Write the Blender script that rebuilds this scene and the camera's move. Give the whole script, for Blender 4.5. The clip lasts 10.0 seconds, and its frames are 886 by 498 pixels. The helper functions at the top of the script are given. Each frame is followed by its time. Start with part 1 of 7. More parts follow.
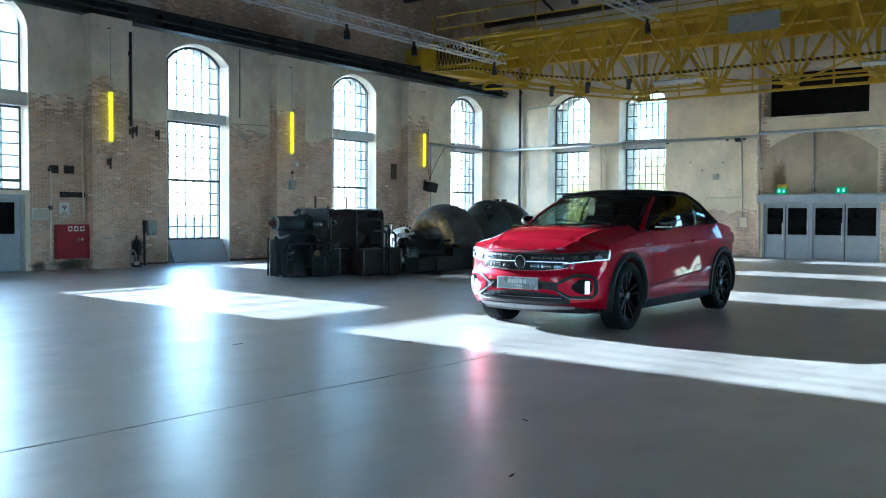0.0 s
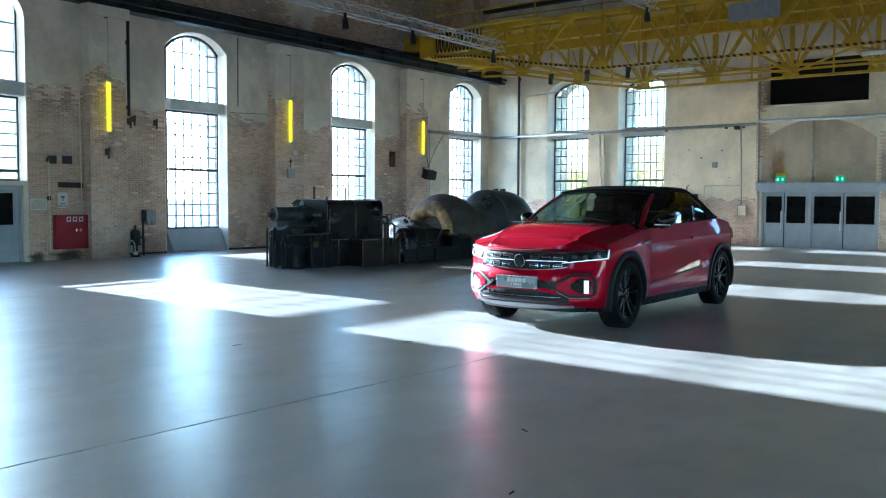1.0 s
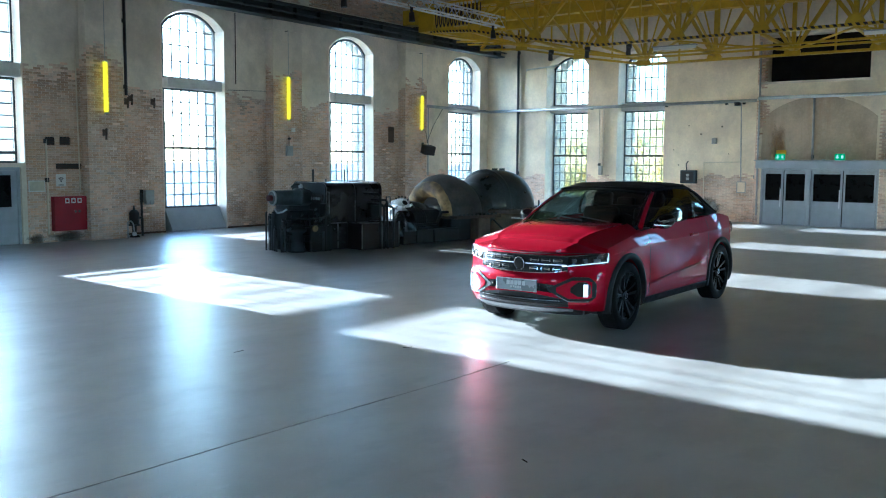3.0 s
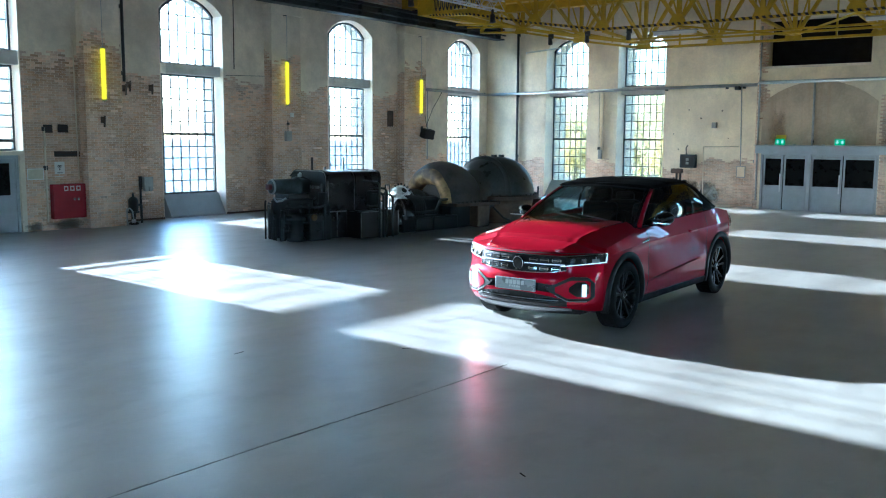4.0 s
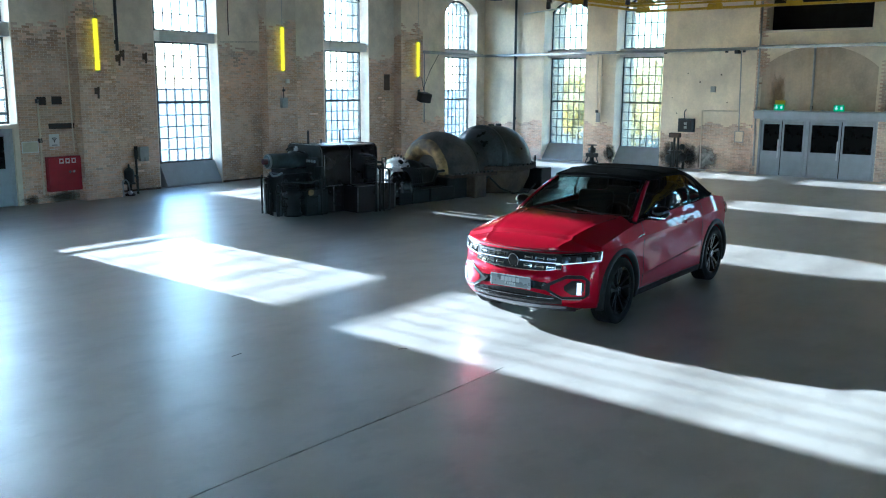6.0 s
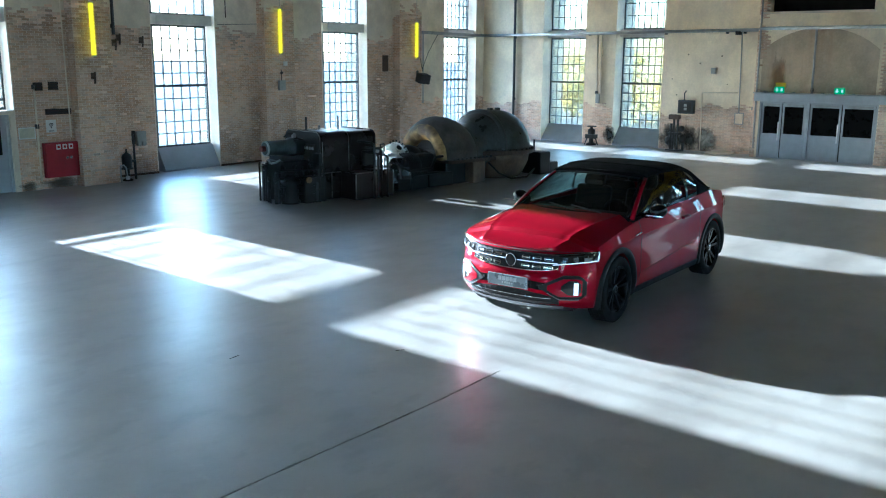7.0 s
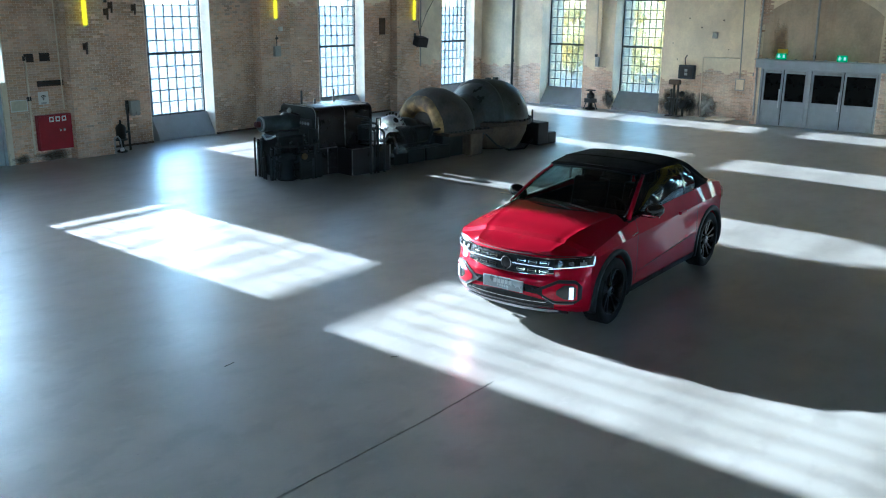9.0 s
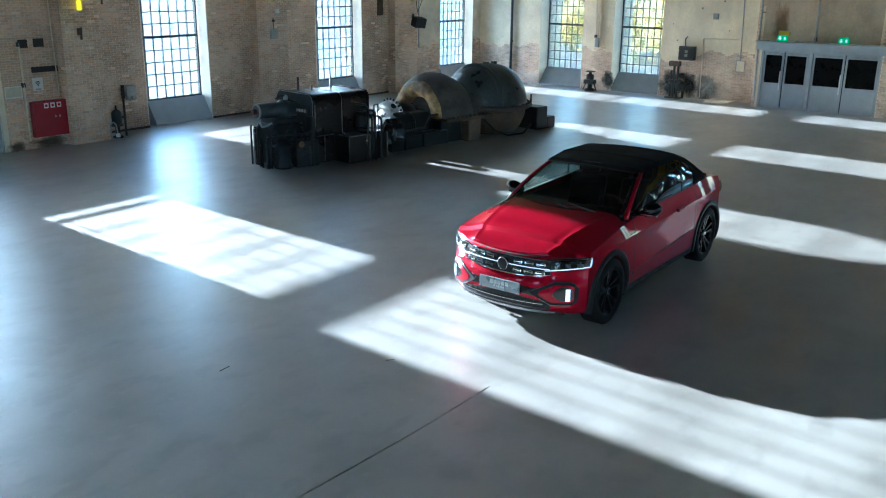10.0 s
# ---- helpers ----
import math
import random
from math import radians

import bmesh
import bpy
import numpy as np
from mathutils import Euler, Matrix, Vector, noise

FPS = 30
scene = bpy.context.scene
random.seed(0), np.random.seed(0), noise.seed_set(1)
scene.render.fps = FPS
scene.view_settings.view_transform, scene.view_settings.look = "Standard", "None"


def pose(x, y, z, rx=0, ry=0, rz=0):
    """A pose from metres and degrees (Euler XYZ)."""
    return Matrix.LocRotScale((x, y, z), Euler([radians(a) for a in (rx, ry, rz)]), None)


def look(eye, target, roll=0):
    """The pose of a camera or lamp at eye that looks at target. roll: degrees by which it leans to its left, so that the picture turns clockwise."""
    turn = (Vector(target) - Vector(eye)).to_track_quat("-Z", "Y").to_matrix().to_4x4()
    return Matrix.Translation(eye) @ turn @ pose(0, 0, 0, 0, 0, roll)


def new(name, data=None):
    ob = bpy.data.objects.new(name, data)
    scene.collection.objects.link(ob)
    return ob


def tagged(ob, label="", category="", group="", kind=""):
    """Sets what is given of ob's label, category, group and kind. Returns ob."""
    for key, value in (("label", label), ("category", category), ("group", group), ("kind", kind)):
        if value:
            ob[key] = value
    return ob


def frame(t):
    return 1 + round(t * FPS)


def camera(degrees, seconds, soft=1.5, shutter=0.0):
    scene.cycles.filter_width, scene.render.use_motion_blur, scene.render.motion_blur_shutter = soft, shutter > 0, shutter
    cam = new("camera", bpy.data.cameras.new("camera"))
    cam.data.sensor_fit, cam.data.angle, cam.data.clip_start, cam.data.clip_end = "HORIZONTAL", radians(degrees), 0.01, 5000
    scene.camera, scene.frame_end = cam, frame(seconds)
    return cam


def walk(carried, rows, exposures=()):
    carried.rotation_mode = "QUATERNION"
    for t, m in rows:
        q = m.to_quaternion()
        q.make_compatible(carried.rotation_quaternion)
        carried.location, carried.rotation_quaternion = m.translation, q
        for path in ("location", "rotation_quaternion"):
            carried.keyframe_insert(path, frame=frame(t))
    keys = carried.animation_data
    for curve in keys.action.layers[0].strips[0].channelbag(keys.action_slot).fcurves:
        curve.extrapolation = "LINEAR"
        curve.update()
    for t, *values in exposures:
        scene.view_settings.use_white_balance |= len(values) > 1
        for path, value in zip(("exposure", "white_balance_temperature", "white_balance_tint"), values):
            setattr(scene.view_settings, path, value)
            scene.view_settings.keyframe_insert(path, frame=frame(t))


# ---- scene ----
cam = camera(53.1, 10.0, soft=1.1)
PATH = [
    (0, (0.203, 0.183, 1.316), (1.799, 1.386, 1.245), 0.3),
    (0.5, (0.202, 0.19, 1.4), (1.799, 1.391, 1.31), 0.3),
    (1, (0.192, 0.19, 1.504), (1.789, 1.389, 1.394), 0.3),
    (1.5, (0.197, 0.203, 1.599), (1.794, 1.401, 1.47), 0.3),
    (2, (0.191, 0.202, 1.72), (1.788, 1.397, 1.57), 0.4),
    (2.5, (0.19, 0.212, 1.837), (1.786, 1.405, 1.667), 0.4),
    (4, (0.2, 0.22, 2.223), (1.791, 1.407, 1.979), 0.4),
    (4.5, (0.208, 0.222, 2.351), (1.798, 1.406, 2.08), 0.4),
    (5, (0.215, 0.214, 2.503), (1.801, 1.395, 2.201), 0.4),
    (5.5, (0.229, 0.222, 2.641), (1.813, 1.399, 2.312), 0.4),
    (7, (0.312, 0.248, 3.089), (1.884, 1.412, 2.673), 0.4),
    (7.5, (0.356, 0.257, 3.231), (1.924, 1.418, 2.788), 0.5),
    (8, (0.405, 0.28, 3.392), (1.968, 1.436, 2.919), 0.5),
    (8.5, (0.451, 0.306, 3.54), (2.009, 1.456, 3.04), 0.5),
    (9, (0.493, 0.342, 3.697), (2.046, 1.486, 3.167), 0.6),
    (9.5, (0.556, 0.365, 3.84), (2.102, 1.504, 3.283), 0.6),
    (10, (0.629, 0.398, 3.988), (2.17, 1.531, 3.401), 0.6),
]
walk(cam, [(t, look(eye, target, roll)) for t, eye, target, roll in PATH], [(0, 5.1, 4600, 2), (2.5, 5.06, 4620, 2), (5.5, 4.99, 4660, 2), (10, 4.92, 4730, 2)])

# ---- world, sun, exposure ----
SUN_WAY = Vector((-0.066, -1.0, -0.314)).normalized()
world = bpy.data.worlds.new("sky")
scene.world = world
world.use_nodes = True
wn, wl = world.node_tree.nodes, world.node_tree.links
sky = wn.new("ShaderNodeTexSky")
sky.sky_type = "NISHITA"
sky.sun_disc = False
sky.sun_elevation = math.asin(-SUN_WAY.z)
sky.sun_rotation = math.atan2(-SUN_WAY.x, -SUN_WAY.y)
sky.dust_density = 0.85
wl.new(sky.outputs[0], wn["Background"].inputs[0])
wn["Background"].inputs[1].default_value = 0.15
sun = new("sun", bpy.data.lights.new("sun", "SUN"))
sun.data.energy = 1.3
sun.data.angle = radians(0.7)
sun.data.color = (1.0, 0.95, 0.87)
sun.matrix_world = look((0, 60, 30), Vector((0, 60, 30)) + SUN_WAY)


# ---- helpers of this scene ----
def part(name, bm, mat, parent=None, label="", smooth=False):
    """Links a bmesh as one mesh object under a thing or a part."""
    me = bpy.data.meshes.new(name)
    bm.normal_update()
    bm.to_mesh(me)
    bm.free()
    if smooth:
        for p in me.polygons:
            p.use_smooth = True
    me.materials.append(mat)
    ob = new(name, me)
    if parent:
        ob.parent = parent
    if label:
        ob["label"] = label
    return ob


def thing(name, x, y, z, label, category, group="", rz=0.0, scale=1.0):
    """An Empty at a thing's base that carries its parts."""
    ob = new(name)
    ob.empty_display_size = 0.1
    ob.matrix_basis = pose(x, y, z, 0, 0, rz) @ Matrix.Scale(scale, 4)
    return tagged(ob, label, category, group)


def box(bm, x0, y0, z0, x1, y1, z1, m=None):
    m = m or Matrix()
    vs = [bm.verts.new(m @ Vector((x, y, z))) for x in (x0, x1) for y in (y0, y1) for z in (z0, z1)]
    for f in ((0, 1, 3, 2), (4, 6, 7, 5), (0, 4, 5, 1), (2, 3, 7, 6), (0, 2, 6, 4), (1, 5, 7, 3)):
        bm.faces.new([vs[i] for i in f])
    return bm


def boxes(*rows):
    bm = bmesh.new()
    for r in rows:
        box(bm, *r)
    return bm


def soft_box(x0, y0, z0, x1, y1, z1, r=0.02, seg=2):
    bm = box(bmesh.new(), x0, y0, z0, x1, y1, z1)
    bmesh.ops.recalc_face_normals(bm, faces=bm.faces)
    bmesh.ops.bevel(bm, geom=list(bm.edges), offset=r, segments=seg, affect="EDGES", profile=0.5)
    return bm


def rod(bm, a, b, r, n=8, r2=None):
    """A round bar from a to b."""
    a, b = Vector(a), Vector(b)
    r2 = r if r2 is None else r2
    m = (b - a).to_track_quat("Z", "Y").to_matrix()
    ring = [[bm.verts.new(p + m @ Vector((q * math.cos(k * math.tau / n), q * math.sin(k * math.tau / n), 0))) for k in range(n)] for p, q in ((a, r), (b, r2))]
    for k in range(n):
        bm.faces.new((ring[0][k], ring[0][(k + 1) % n], ring[1][(k + 1) % n], ring[1][k]))
    bm.faces.new(ring[0][::-1])
    bm.faces.new(ring[1])
    return bm


def bar(bm, a, b, w, h):
    """A flat bar of w by h from a to b."""
    a, b = Vector(a), Vector(b)
    m = Matrix.Translation(a) @ (b - a).to_track_quat("X", "Z").to_matrix().to_4x4()
    return box(bm, 0, -w / 2, -h / 2, (b - a).length, w / 2, h / 2, m)


def pipe(bm, points, r, n=8):
    for a, b in zip(points, points[1:]):
        rod(bm, a, b, r, n)
    return bm


def lathe(rows, n=24, m=None, caps=True):
    """A body of revolution round z from rows of radius and height."""
    bm, m = bmesh.new(), m or Matrix()
    rings = [[bm.verts.new(m @ Vector((r * math.cos(k * math.tau / n), r * math.sin(k * math.tau / n), z))) for k in range(n)] for r, z in rows]
    for a, b in zip(rings, rings[1:]):
        for k in range(n):
            bm.faces.new((a[k], a[(k + 1) % n], b[(k + 1) % n], b[k]))
    if caps:
        bm.faces.new(rings[0][::-1])
        bm.faces.new(rings[-1])
    else:
        for k in range(n):
            bm.faces.new((rings[-1][k], rings[-1][(k + 1) % n], rings[0][(k + 1) % n], rings[0][k]))
    return bm


def prism(outline, y0, y1, m=None):
    """An outline in x and z, drawn out from y0 to y1."""
    bm, m = bmesh.new(), m or Matrix()
    a = [bm.verts.new(m @ Vector((x, y0, z))) for x, z in outline]
    b = [bm.verts.new(m @ Vector((x, y1, z))) for x, z in outline]
    n = len(outline)
    for k in range(n):
        bm.faces.new((a[k], a[(k + 1) % n], b[(k + 1) % n], b[k]))
    bm.faces.new(a[::-1])
    bm.faces.new(b)
    bmesh.ops.recalc_face_normals(bm, faces=bm.faces)
    return bm


# ---- materials ----
def material(name, colour, rough=0.6, metal=0.0, spread=0.12, size=3.0, fine=60.0, bump=0.15, coat=0.0, island=0.0, rough_spread=0.12, stain=None, stain_at=(0.5, 0.62), stain_size=0.6, bump_dist=0.01, stretch=1.0, gloss=0.5, second=None):
    """A procedural surface: broad and fine variation of colour and gloss, fine relief, and stains of another colour."""
    mat = bpy.data.materials.new(name)
    mat.use_nodes = True
    n, l = mat.node_tree.nodes, mat.node_tree.links
    b = n["Principled BSDF"]
    b.inputs["Metallic"].default_value = metal
    b.inputs["Coat Weight"].default_value = coat
    b.inputs["Coat Roughness"].default_value = 0.015
    b.inputs["Specular IOR Level"].default_value = gloss
    tc = n.new("ShaderNodeTexCoord")

    def nz(scale, detail=4.0, rgh=0.6, tall=1.0):
        t = n.new("ShaderNodeTexNoise")
        t.inputs["Scale"].default_value, t.inputs["Detail"].default_value, t.inputs["Roughness"].default_value = scale, detail, rgh
        mp = n.new("ShaderNodeMapping")
        mp.inputs["Scale"].default_value = (1, 1, tall)
        l.new(tc.outputs["Object"], mp.inputs["Vector"])
        l.new(mp.outputs[0], t.inputs["Vector"])
        return t.outputs["Fac"]

    def ramp(src, lo, hi, a, c):
        r = n.new("ShaderNodeMapRange")
        l.new(src, r.inputs[0])
        for i, v in enumerate((lo, hi, a, c)):
            r.inputs[i + 1].default_value = v
        return r.outputs[0]

    def mix(fac, a, c, mode="MIX"):
        m = n.new("ShaderNodeMix")
        m.data_type, m.blend_type = "RGBA", mode
        for src, i in ((fac, 0), (a, 6), (c, 7)):
            if isinstance(src, (int, float)):
                m.inputs[i].default_value = src
            elif isinstance(src, tuple):
                m.inputs[i].default_value = (*src, 1)
            else:
                l.new(src, m.inputs[i])
        return m.outputs[2]

    big, small = nz(size, 5), nz(fine, 3)
    dark = tuple(c * (1 - spread) ** 2 for c in colour)
    light = tuple(min(1, c * (1 + spread)) for c in colour)
    col = mix(ramp(big, 0.35, 0.65, 0, 1), dark, light)
    grain = mix(ramp(small, 0.3, 0.7, 0, 1), (1 - spread * 0.6,) * 3, (1 + spread * 0.4,) * 3)
    col = mix(1.0, col, grain, "MULTIPLY")
    if island:
        g = n.new("ShaderNodeNewGeometry")
        hs = n.new("ShaderNodeHueSaturation")
        l.new(ramp(g.outputs["Random Per Island"], 0, 1, 1 - island, 1 + island), hs.inputs["Value"])
        w = n.new("ShaderNodeMath")
        w.operation = "FRACT"
        k = n.new("ShaderNodeMath")
        k.operation = "MULTIPLY"
        k.inputs[1].default_value = 17.3
        l.new(g.outputs["Random Per Island"], k.inputs[0])
        l.new(k.outputs[0], w.inputs[0])
        l.new(ramp(w.outputs[0], 0, 1, 0.75, 1.1), hs.inputs["Saturation"])
        l.new(col, hs.inputs["Color"])
        col = hs.outputs[0]
    if stain:
        col = mix(ramp(nz(stain_size, 6, 0.65, stretch), stain_at[0], stain_at[1], 0, 0.85), col, stain)
    if second:
        col = mix(ramp(nz(stain_size * 3.1, 7, 0.7), 0.56, 0.7, 0, 0.6), col, second)
    l.new(col, b.inputs["Base Color"])
    l.new(ramp(big, 0.3, 0.7, max(0.02, rough - rough_spread), min(1, rough + rough_spread)), b.inputs["Roughness"])
    if bump:
        bp = n.new("ShaderNodeBump")
        bp.inputs["Strength"].default_value, bp.inputs["Distance"].default_value = bump, bump_dist
        l.new(small, bp.inputs["Height"])
        l.new(bp.outputs[0], b.inputs["Normal"])
    return mat


def glowing(name, colour, strength):
    mat = bpy.data.materials.new(name)
    mat.use_nodes = True
    b = mat.node_tree.nodes["Principled BSDF"]
    b.inputs["Base Color"].default_value = (*(0.2 * c for c in colour), 1)
    b.inputs["Emission Color"].default_value = (*colour, 1)
    b.inputs["Emission Strength"].default_value = strength
    return mat


def pane_glass(name, tint, gloss=0.06, least=0.03):
    """Clear glass: what is behind shows through, with a mirror gloss that grows at a slant."""
    mat = bpy.data.materials.new(name)
    mat.use_nodes = True
    n, l = mat.node_tree.nodes, mat.node_tree.links
    n.remove(n["Principled BSDF"])
    tr, gl, mx, fr = n.new("ShaderNodeBsdfTransparent"), n.new("ShaderNodeBsdfGlossy"), n.new("ShaderNodeMixShader"), n.new("ShaderNodeLayerWeight")
    pw, mr = n.new("ShaderNodeMath"), n.new("ShaderNodeMapRange")
    tr.inputs[0].default_value = (*tint, 1)
    gl.inputs["Roughness"].default_value = gloss
    fr.inputs[0].default_value = 0.5
    pw.operation, pw.inputs[1].default_value = "POWER", 4.0
    mr.inputs[3].default_value, mr.inputs[4].default_value = least, 0.85
    l.new(fr.outputs["Facing"], pw.inputs[0])
    l.new(pw.outputs[0], mr.inputs[0])
    l.new(mr.outputs[0], mx.inputs[0])
    l.new(tr.outputs[0], mx.inputs[1])
    l.new(gl.outputs[0], mx.inputs[2])
    l.new(mx.outputs[0], n["Material Output"].inputs[0])
    return mat


def floor_concrete():
    """Polished concrete: very soft cloudy tone, a hazy lower gloss and a clearer sealed coat, faint scuffs."""
    mat = bpy.data.materials.new("polished_concrete")
    mat.use_nodes = True
    n, l = mat.node_tree.nodes, mat.node_tree.links
    b = n["Principled BSDF"]
    tc = n.new("ShaderNodeTexCoord")

    def nz(scale, detail, stretch=(1, 1, 1)):
        t, mp = n.new("ShaderNodeTexNoise"), n.new("ShaderNodeMapping")
        t.inputs["Scale"].default_value, t.inputs["Detail"].default_value = scale, detail
        mp.inputs["Scale"].default_value = stretch
        l.new(tc.outputs["Object"], mp.inputs["Vector"])
        l.new(mp.outputs[0], t.inputs["Vector"])
        return t.outputs["Fac"]

    def ramp(src, lo, hi, a, c):
        r = n.new("ShaderNodeMapRange")
        r.interpolation_type = "SMOOTHSTEP"
        l.new(src, r.inputs[0])
        for i, v in enumerate((lo, hi, a, c)):
            r.inputs[i + 1].default_value = v
        return r.outputs[0]

    def mix(fac, a, c, mode="MIX"):
        m = n.new("ShaderNodeMix")
        m.data_type, m.blend_type = "RGBA", mode
        l.new(fac, m.inputs[0])
        for src, i in ((a, 6), (c, 7)):
            if isinstance(src, tuple):
                m.inputs[i].default_value = (*src, 1)
            else:
                l.new(src, m.inputs[i])
        return m.outputs[2]

    col = mix(ramp(nz(0.35, 2), 0.2, 0.8, 0, 1), (0.252, 0.239, 0.206), (0.353, 0.335, 0.289))
    col = mix(ramp(nz(1.3, 4), 0.38, 0.72, 0, 1.0), col, (0.220, 0.204, 0.170))
    col = mix(ramp(nz(40, 2), 0.2, 0.9, 0, 0.3), col, (0.314, 0.295, 0.256))
    col = mix(ramp(nz(2.7, 6, (0.7, 1.2, 1)), 0.52, 0.68, 0, 0.5), col, (0.180, 0.168, 0.143))
    col = mix(ramp(nz(5.5, 7), 0.60, 0.72, 0, 0.30), col, (0.386, 0.370, 0.336))
    col = mix(ramp(nz(34, 3), 0.70, 0.74, 0, 0.55), col, (0.084, 0.076, 0.067))
    l.new(col, b.inputs["Base Color"])
    l.new(ramp(nz(0.8, 3, (0.6, 1, 1)), 0.2, 0.8, 0.46, 0.58), b.inputs["Roughness"])
    b.inputs["Specular IOR Level"].default_value = 1.0
    b.inputs["Coat Weight"].default_value = 1.0
    b.inputs["Coat IOR"].default_value = 2.22
    worn = n.new("ShaderNodeMath")
    worn.operation = "ADD"
    l.new(ramp(nz(1.1, 2, (0.5, 1.3, 1)), 0.25, 0.75, 0.285, 0.35), worn.inputs[0])
    l.new(ramp(nz(4.0, 2, (0.5, 1.3, 1)), 0.3, 0.75, 0.0, 0.06), worn.inputs[1])
    l.new(worn.outputs[0], b.inputs["Coat Roughness"])
    bp = n.new("ShaderNodeBump")
    bp.inputs["Strength"].default_value, bp.inputs["Distance"].default_value = 0.20, 0.01
    l.new(nz(3.4, 2, (0.5, 1.4, 1)), bp.inputs["Height"])
    l.new(bp.outputs[0], b.inputs["Coat Normal"])
    return mat


M_FLOOR = floor_concrete()
M_JOINT = material("joint_filler", (0.012, 0.012, 0.012), 0.9, gloss=0.1)
M_PLASTER = material("old_plaster", (0.88, 0.79, 0.645), 0.85, spread=0.10, size=0.7, fine=14, bump=0.3, stain=(0.60, 0.52, 0.41), stain_at=(0.48, 0.74), stain_size=0.9, second=(0.80, 0.74, 0.62))
M_CREAM = material("cream_plaster", (0.93, 0.80, 0.61), 0.85, spread=0.1, size=0.8, fine=14, bump=0.3, stain=(0.66, 0.58, 0.45), stain_at=(0.54, 0.82), stain_size=0.7, stretch=0.5, second=(0.76, 0.68, 0.53))
M_BRICK = material("worn_brick", (0.66, 0.45, 0.31), 0.88, spread=0.20, size=0.6, fine=18, bump=0.4, island=0.12, stain=(0.68, 0.55, 0.44), stain_at=(0.48, 0.78), stain_size=1.2, second=(0.46, 0.30, 0.21))
M_WASHED = material("limewashed_brick", (0.74, 0.56, 0.43), 0.88, spread=0.2, size=0.8, fine=18, bump=0.4, island=0.12, second=(0.54, 0.36, 0.26))
M_PALEBRICK = material("pale_pink_brick", (0.74, 0.53, 0.40), 0.88, spread=0.18, size=0.8, fine=18, bump=0.4, island=0.16, stain=(0.74, 0.64, 0.52), stain_at=(0.45, 0.7), stain_size=1.6)
M_RENDER = material("bay_render", (0.58, 0.47, 0.335), 0.85, spread=0.14, size=1.0, fine=14, bump=0.3, stain=(0.44, 0.30, 0.19), stain_at=(0.5, 0.74), stain_size=1.7, stretch=0.08, second=(0.60, 0.51, 0.39))
M_REVEAL = material("whitewashed_reveal", (0.78, 0.77, 0.74), 0.8, spread=0.08, size=2, fine=20, bump=0.3)
M_APRON = material("grey_sill_paint", (0.40, 0.425, 0.455), 0.6, spread=0.06, size=2, bump=0.1)
M_IRON = material("dark_window_iron", (0.035, 0.04, 0.045), 0.5, spread=0.2, size=6, bump=0.1)
# lighter than the frame iron: the glare over backlit bars is put into the colour
M_BARS = material("glare_veiled_glazing_bar", (0.16, 0.17, 0.18), 0.5, spread=0.2, size=6, bump=0.1)
M_RAIL = material("blue_black_steel", (0.03, 0.042, 0.05), 0.5, spread=0.25, size=1.5, bump=0.1)
M_YELLOW = material("crane_yellow", (0.64, 0.41, 0.006), 0.45, spread=0.16, size=1.5, bump=0.05, stain=(0.26, 0.155, 0.02), stain_at=(0.56, 0.75), stain_size=1.5)
M_BLACK = material("matt_black", (0.02, 0.02, 0.022), 0.6, spread=0.2, size=8, bump=0.05)
M_DARKROOF = material("sooty_roof", (0.17, 0.13, 0.10), 0.9, spread=0.25, size=0.7, bump=0.2)
M_STEEL = material("dark_roof_steel", (0.045, 0.045, 0.045), 0.6, spread=0.2, size=2)
M_ALU = material("bare_aluminium", (0.72, 0.72, 0.73), 0.35, metal=0.9, spread=0.06, size=5, bump=0.02)
M_TUBE = glowing("yellow_tube", (1.0, 0.78, 0.0), 0.045)
M_GLASS = pane_glass("window_pane", (0.54, 0.57, 0.575))
# darker tint that dims the bright daylight seen through the east panes
M_DIMPANE = pane_glass("dimmed_window_pane", (0.43, 0.445, 0.425))
M_DOORGREY = material("grey_door_paint", (0.43, 0.46, 0.50), 0.4, spread=0.05, size=3, bump=0.03)
M_HANDLE = material("brushed_steel_handle", (0.72, 0.73, 0.74), 0.45, metal=0.3, spread=0.05, bump=0.02)
M_DOORGLASS = material("black_door_glass", (0.002, 0.002, 0.002), 0.3, spread=0.1, bump=0, gloss=0.12)
# flat black painted for shade, for the sheets behind openings
M_SHADE = material("unlit_depth_black", (0.004, 0.004, 0.004), 0.9, bump=0)
M_ZINC = material("galvanised_pipe", (0.42, 0.435, 0.44), 0.5, metal=0.2, spread=0.12, size=4)
M_RED = material("fire_red_paint", (0.30, 0.008, 0.022), 0.4, spread=0.08, size=3, bump=0.05)
M_WHITE = material("white_card", (0.78, 0.78, 0.75), 0.6, spread=0.04, size=6, bump=0.02)
M_BOXGREY = material("grey_switch_box", (0.38, 0.39, 0.38), 0.5, spread=0.08, size=6)
M_GREEN = glowing("exit_green", (0.01, 0.42, 0.12), 0.025)
M_SIGNWHITE = glowing("exit_white", (0.75, 0.85, 0.78), 0.03)
M_MACHINE = material("black_machine_paint", (0.012, 0.008, 0.008), 0.28, spread=0.25, size=1.6, fine=30, bump=0.10, stain=(0.055, 0.040, 0.030), stain_at=(0.6, 0.85), stain_size=1.8)
M_BLUEMACH = material("blue_black_machine_paint", (0.010, 0.0135, 0.0145), 0.42, spread=0.3, size=2.5, fine=30, bump=0.15, stain=(0.08, 0.07, 0.055), stain_at=(0.6, 0.8), stain_size=2.5)
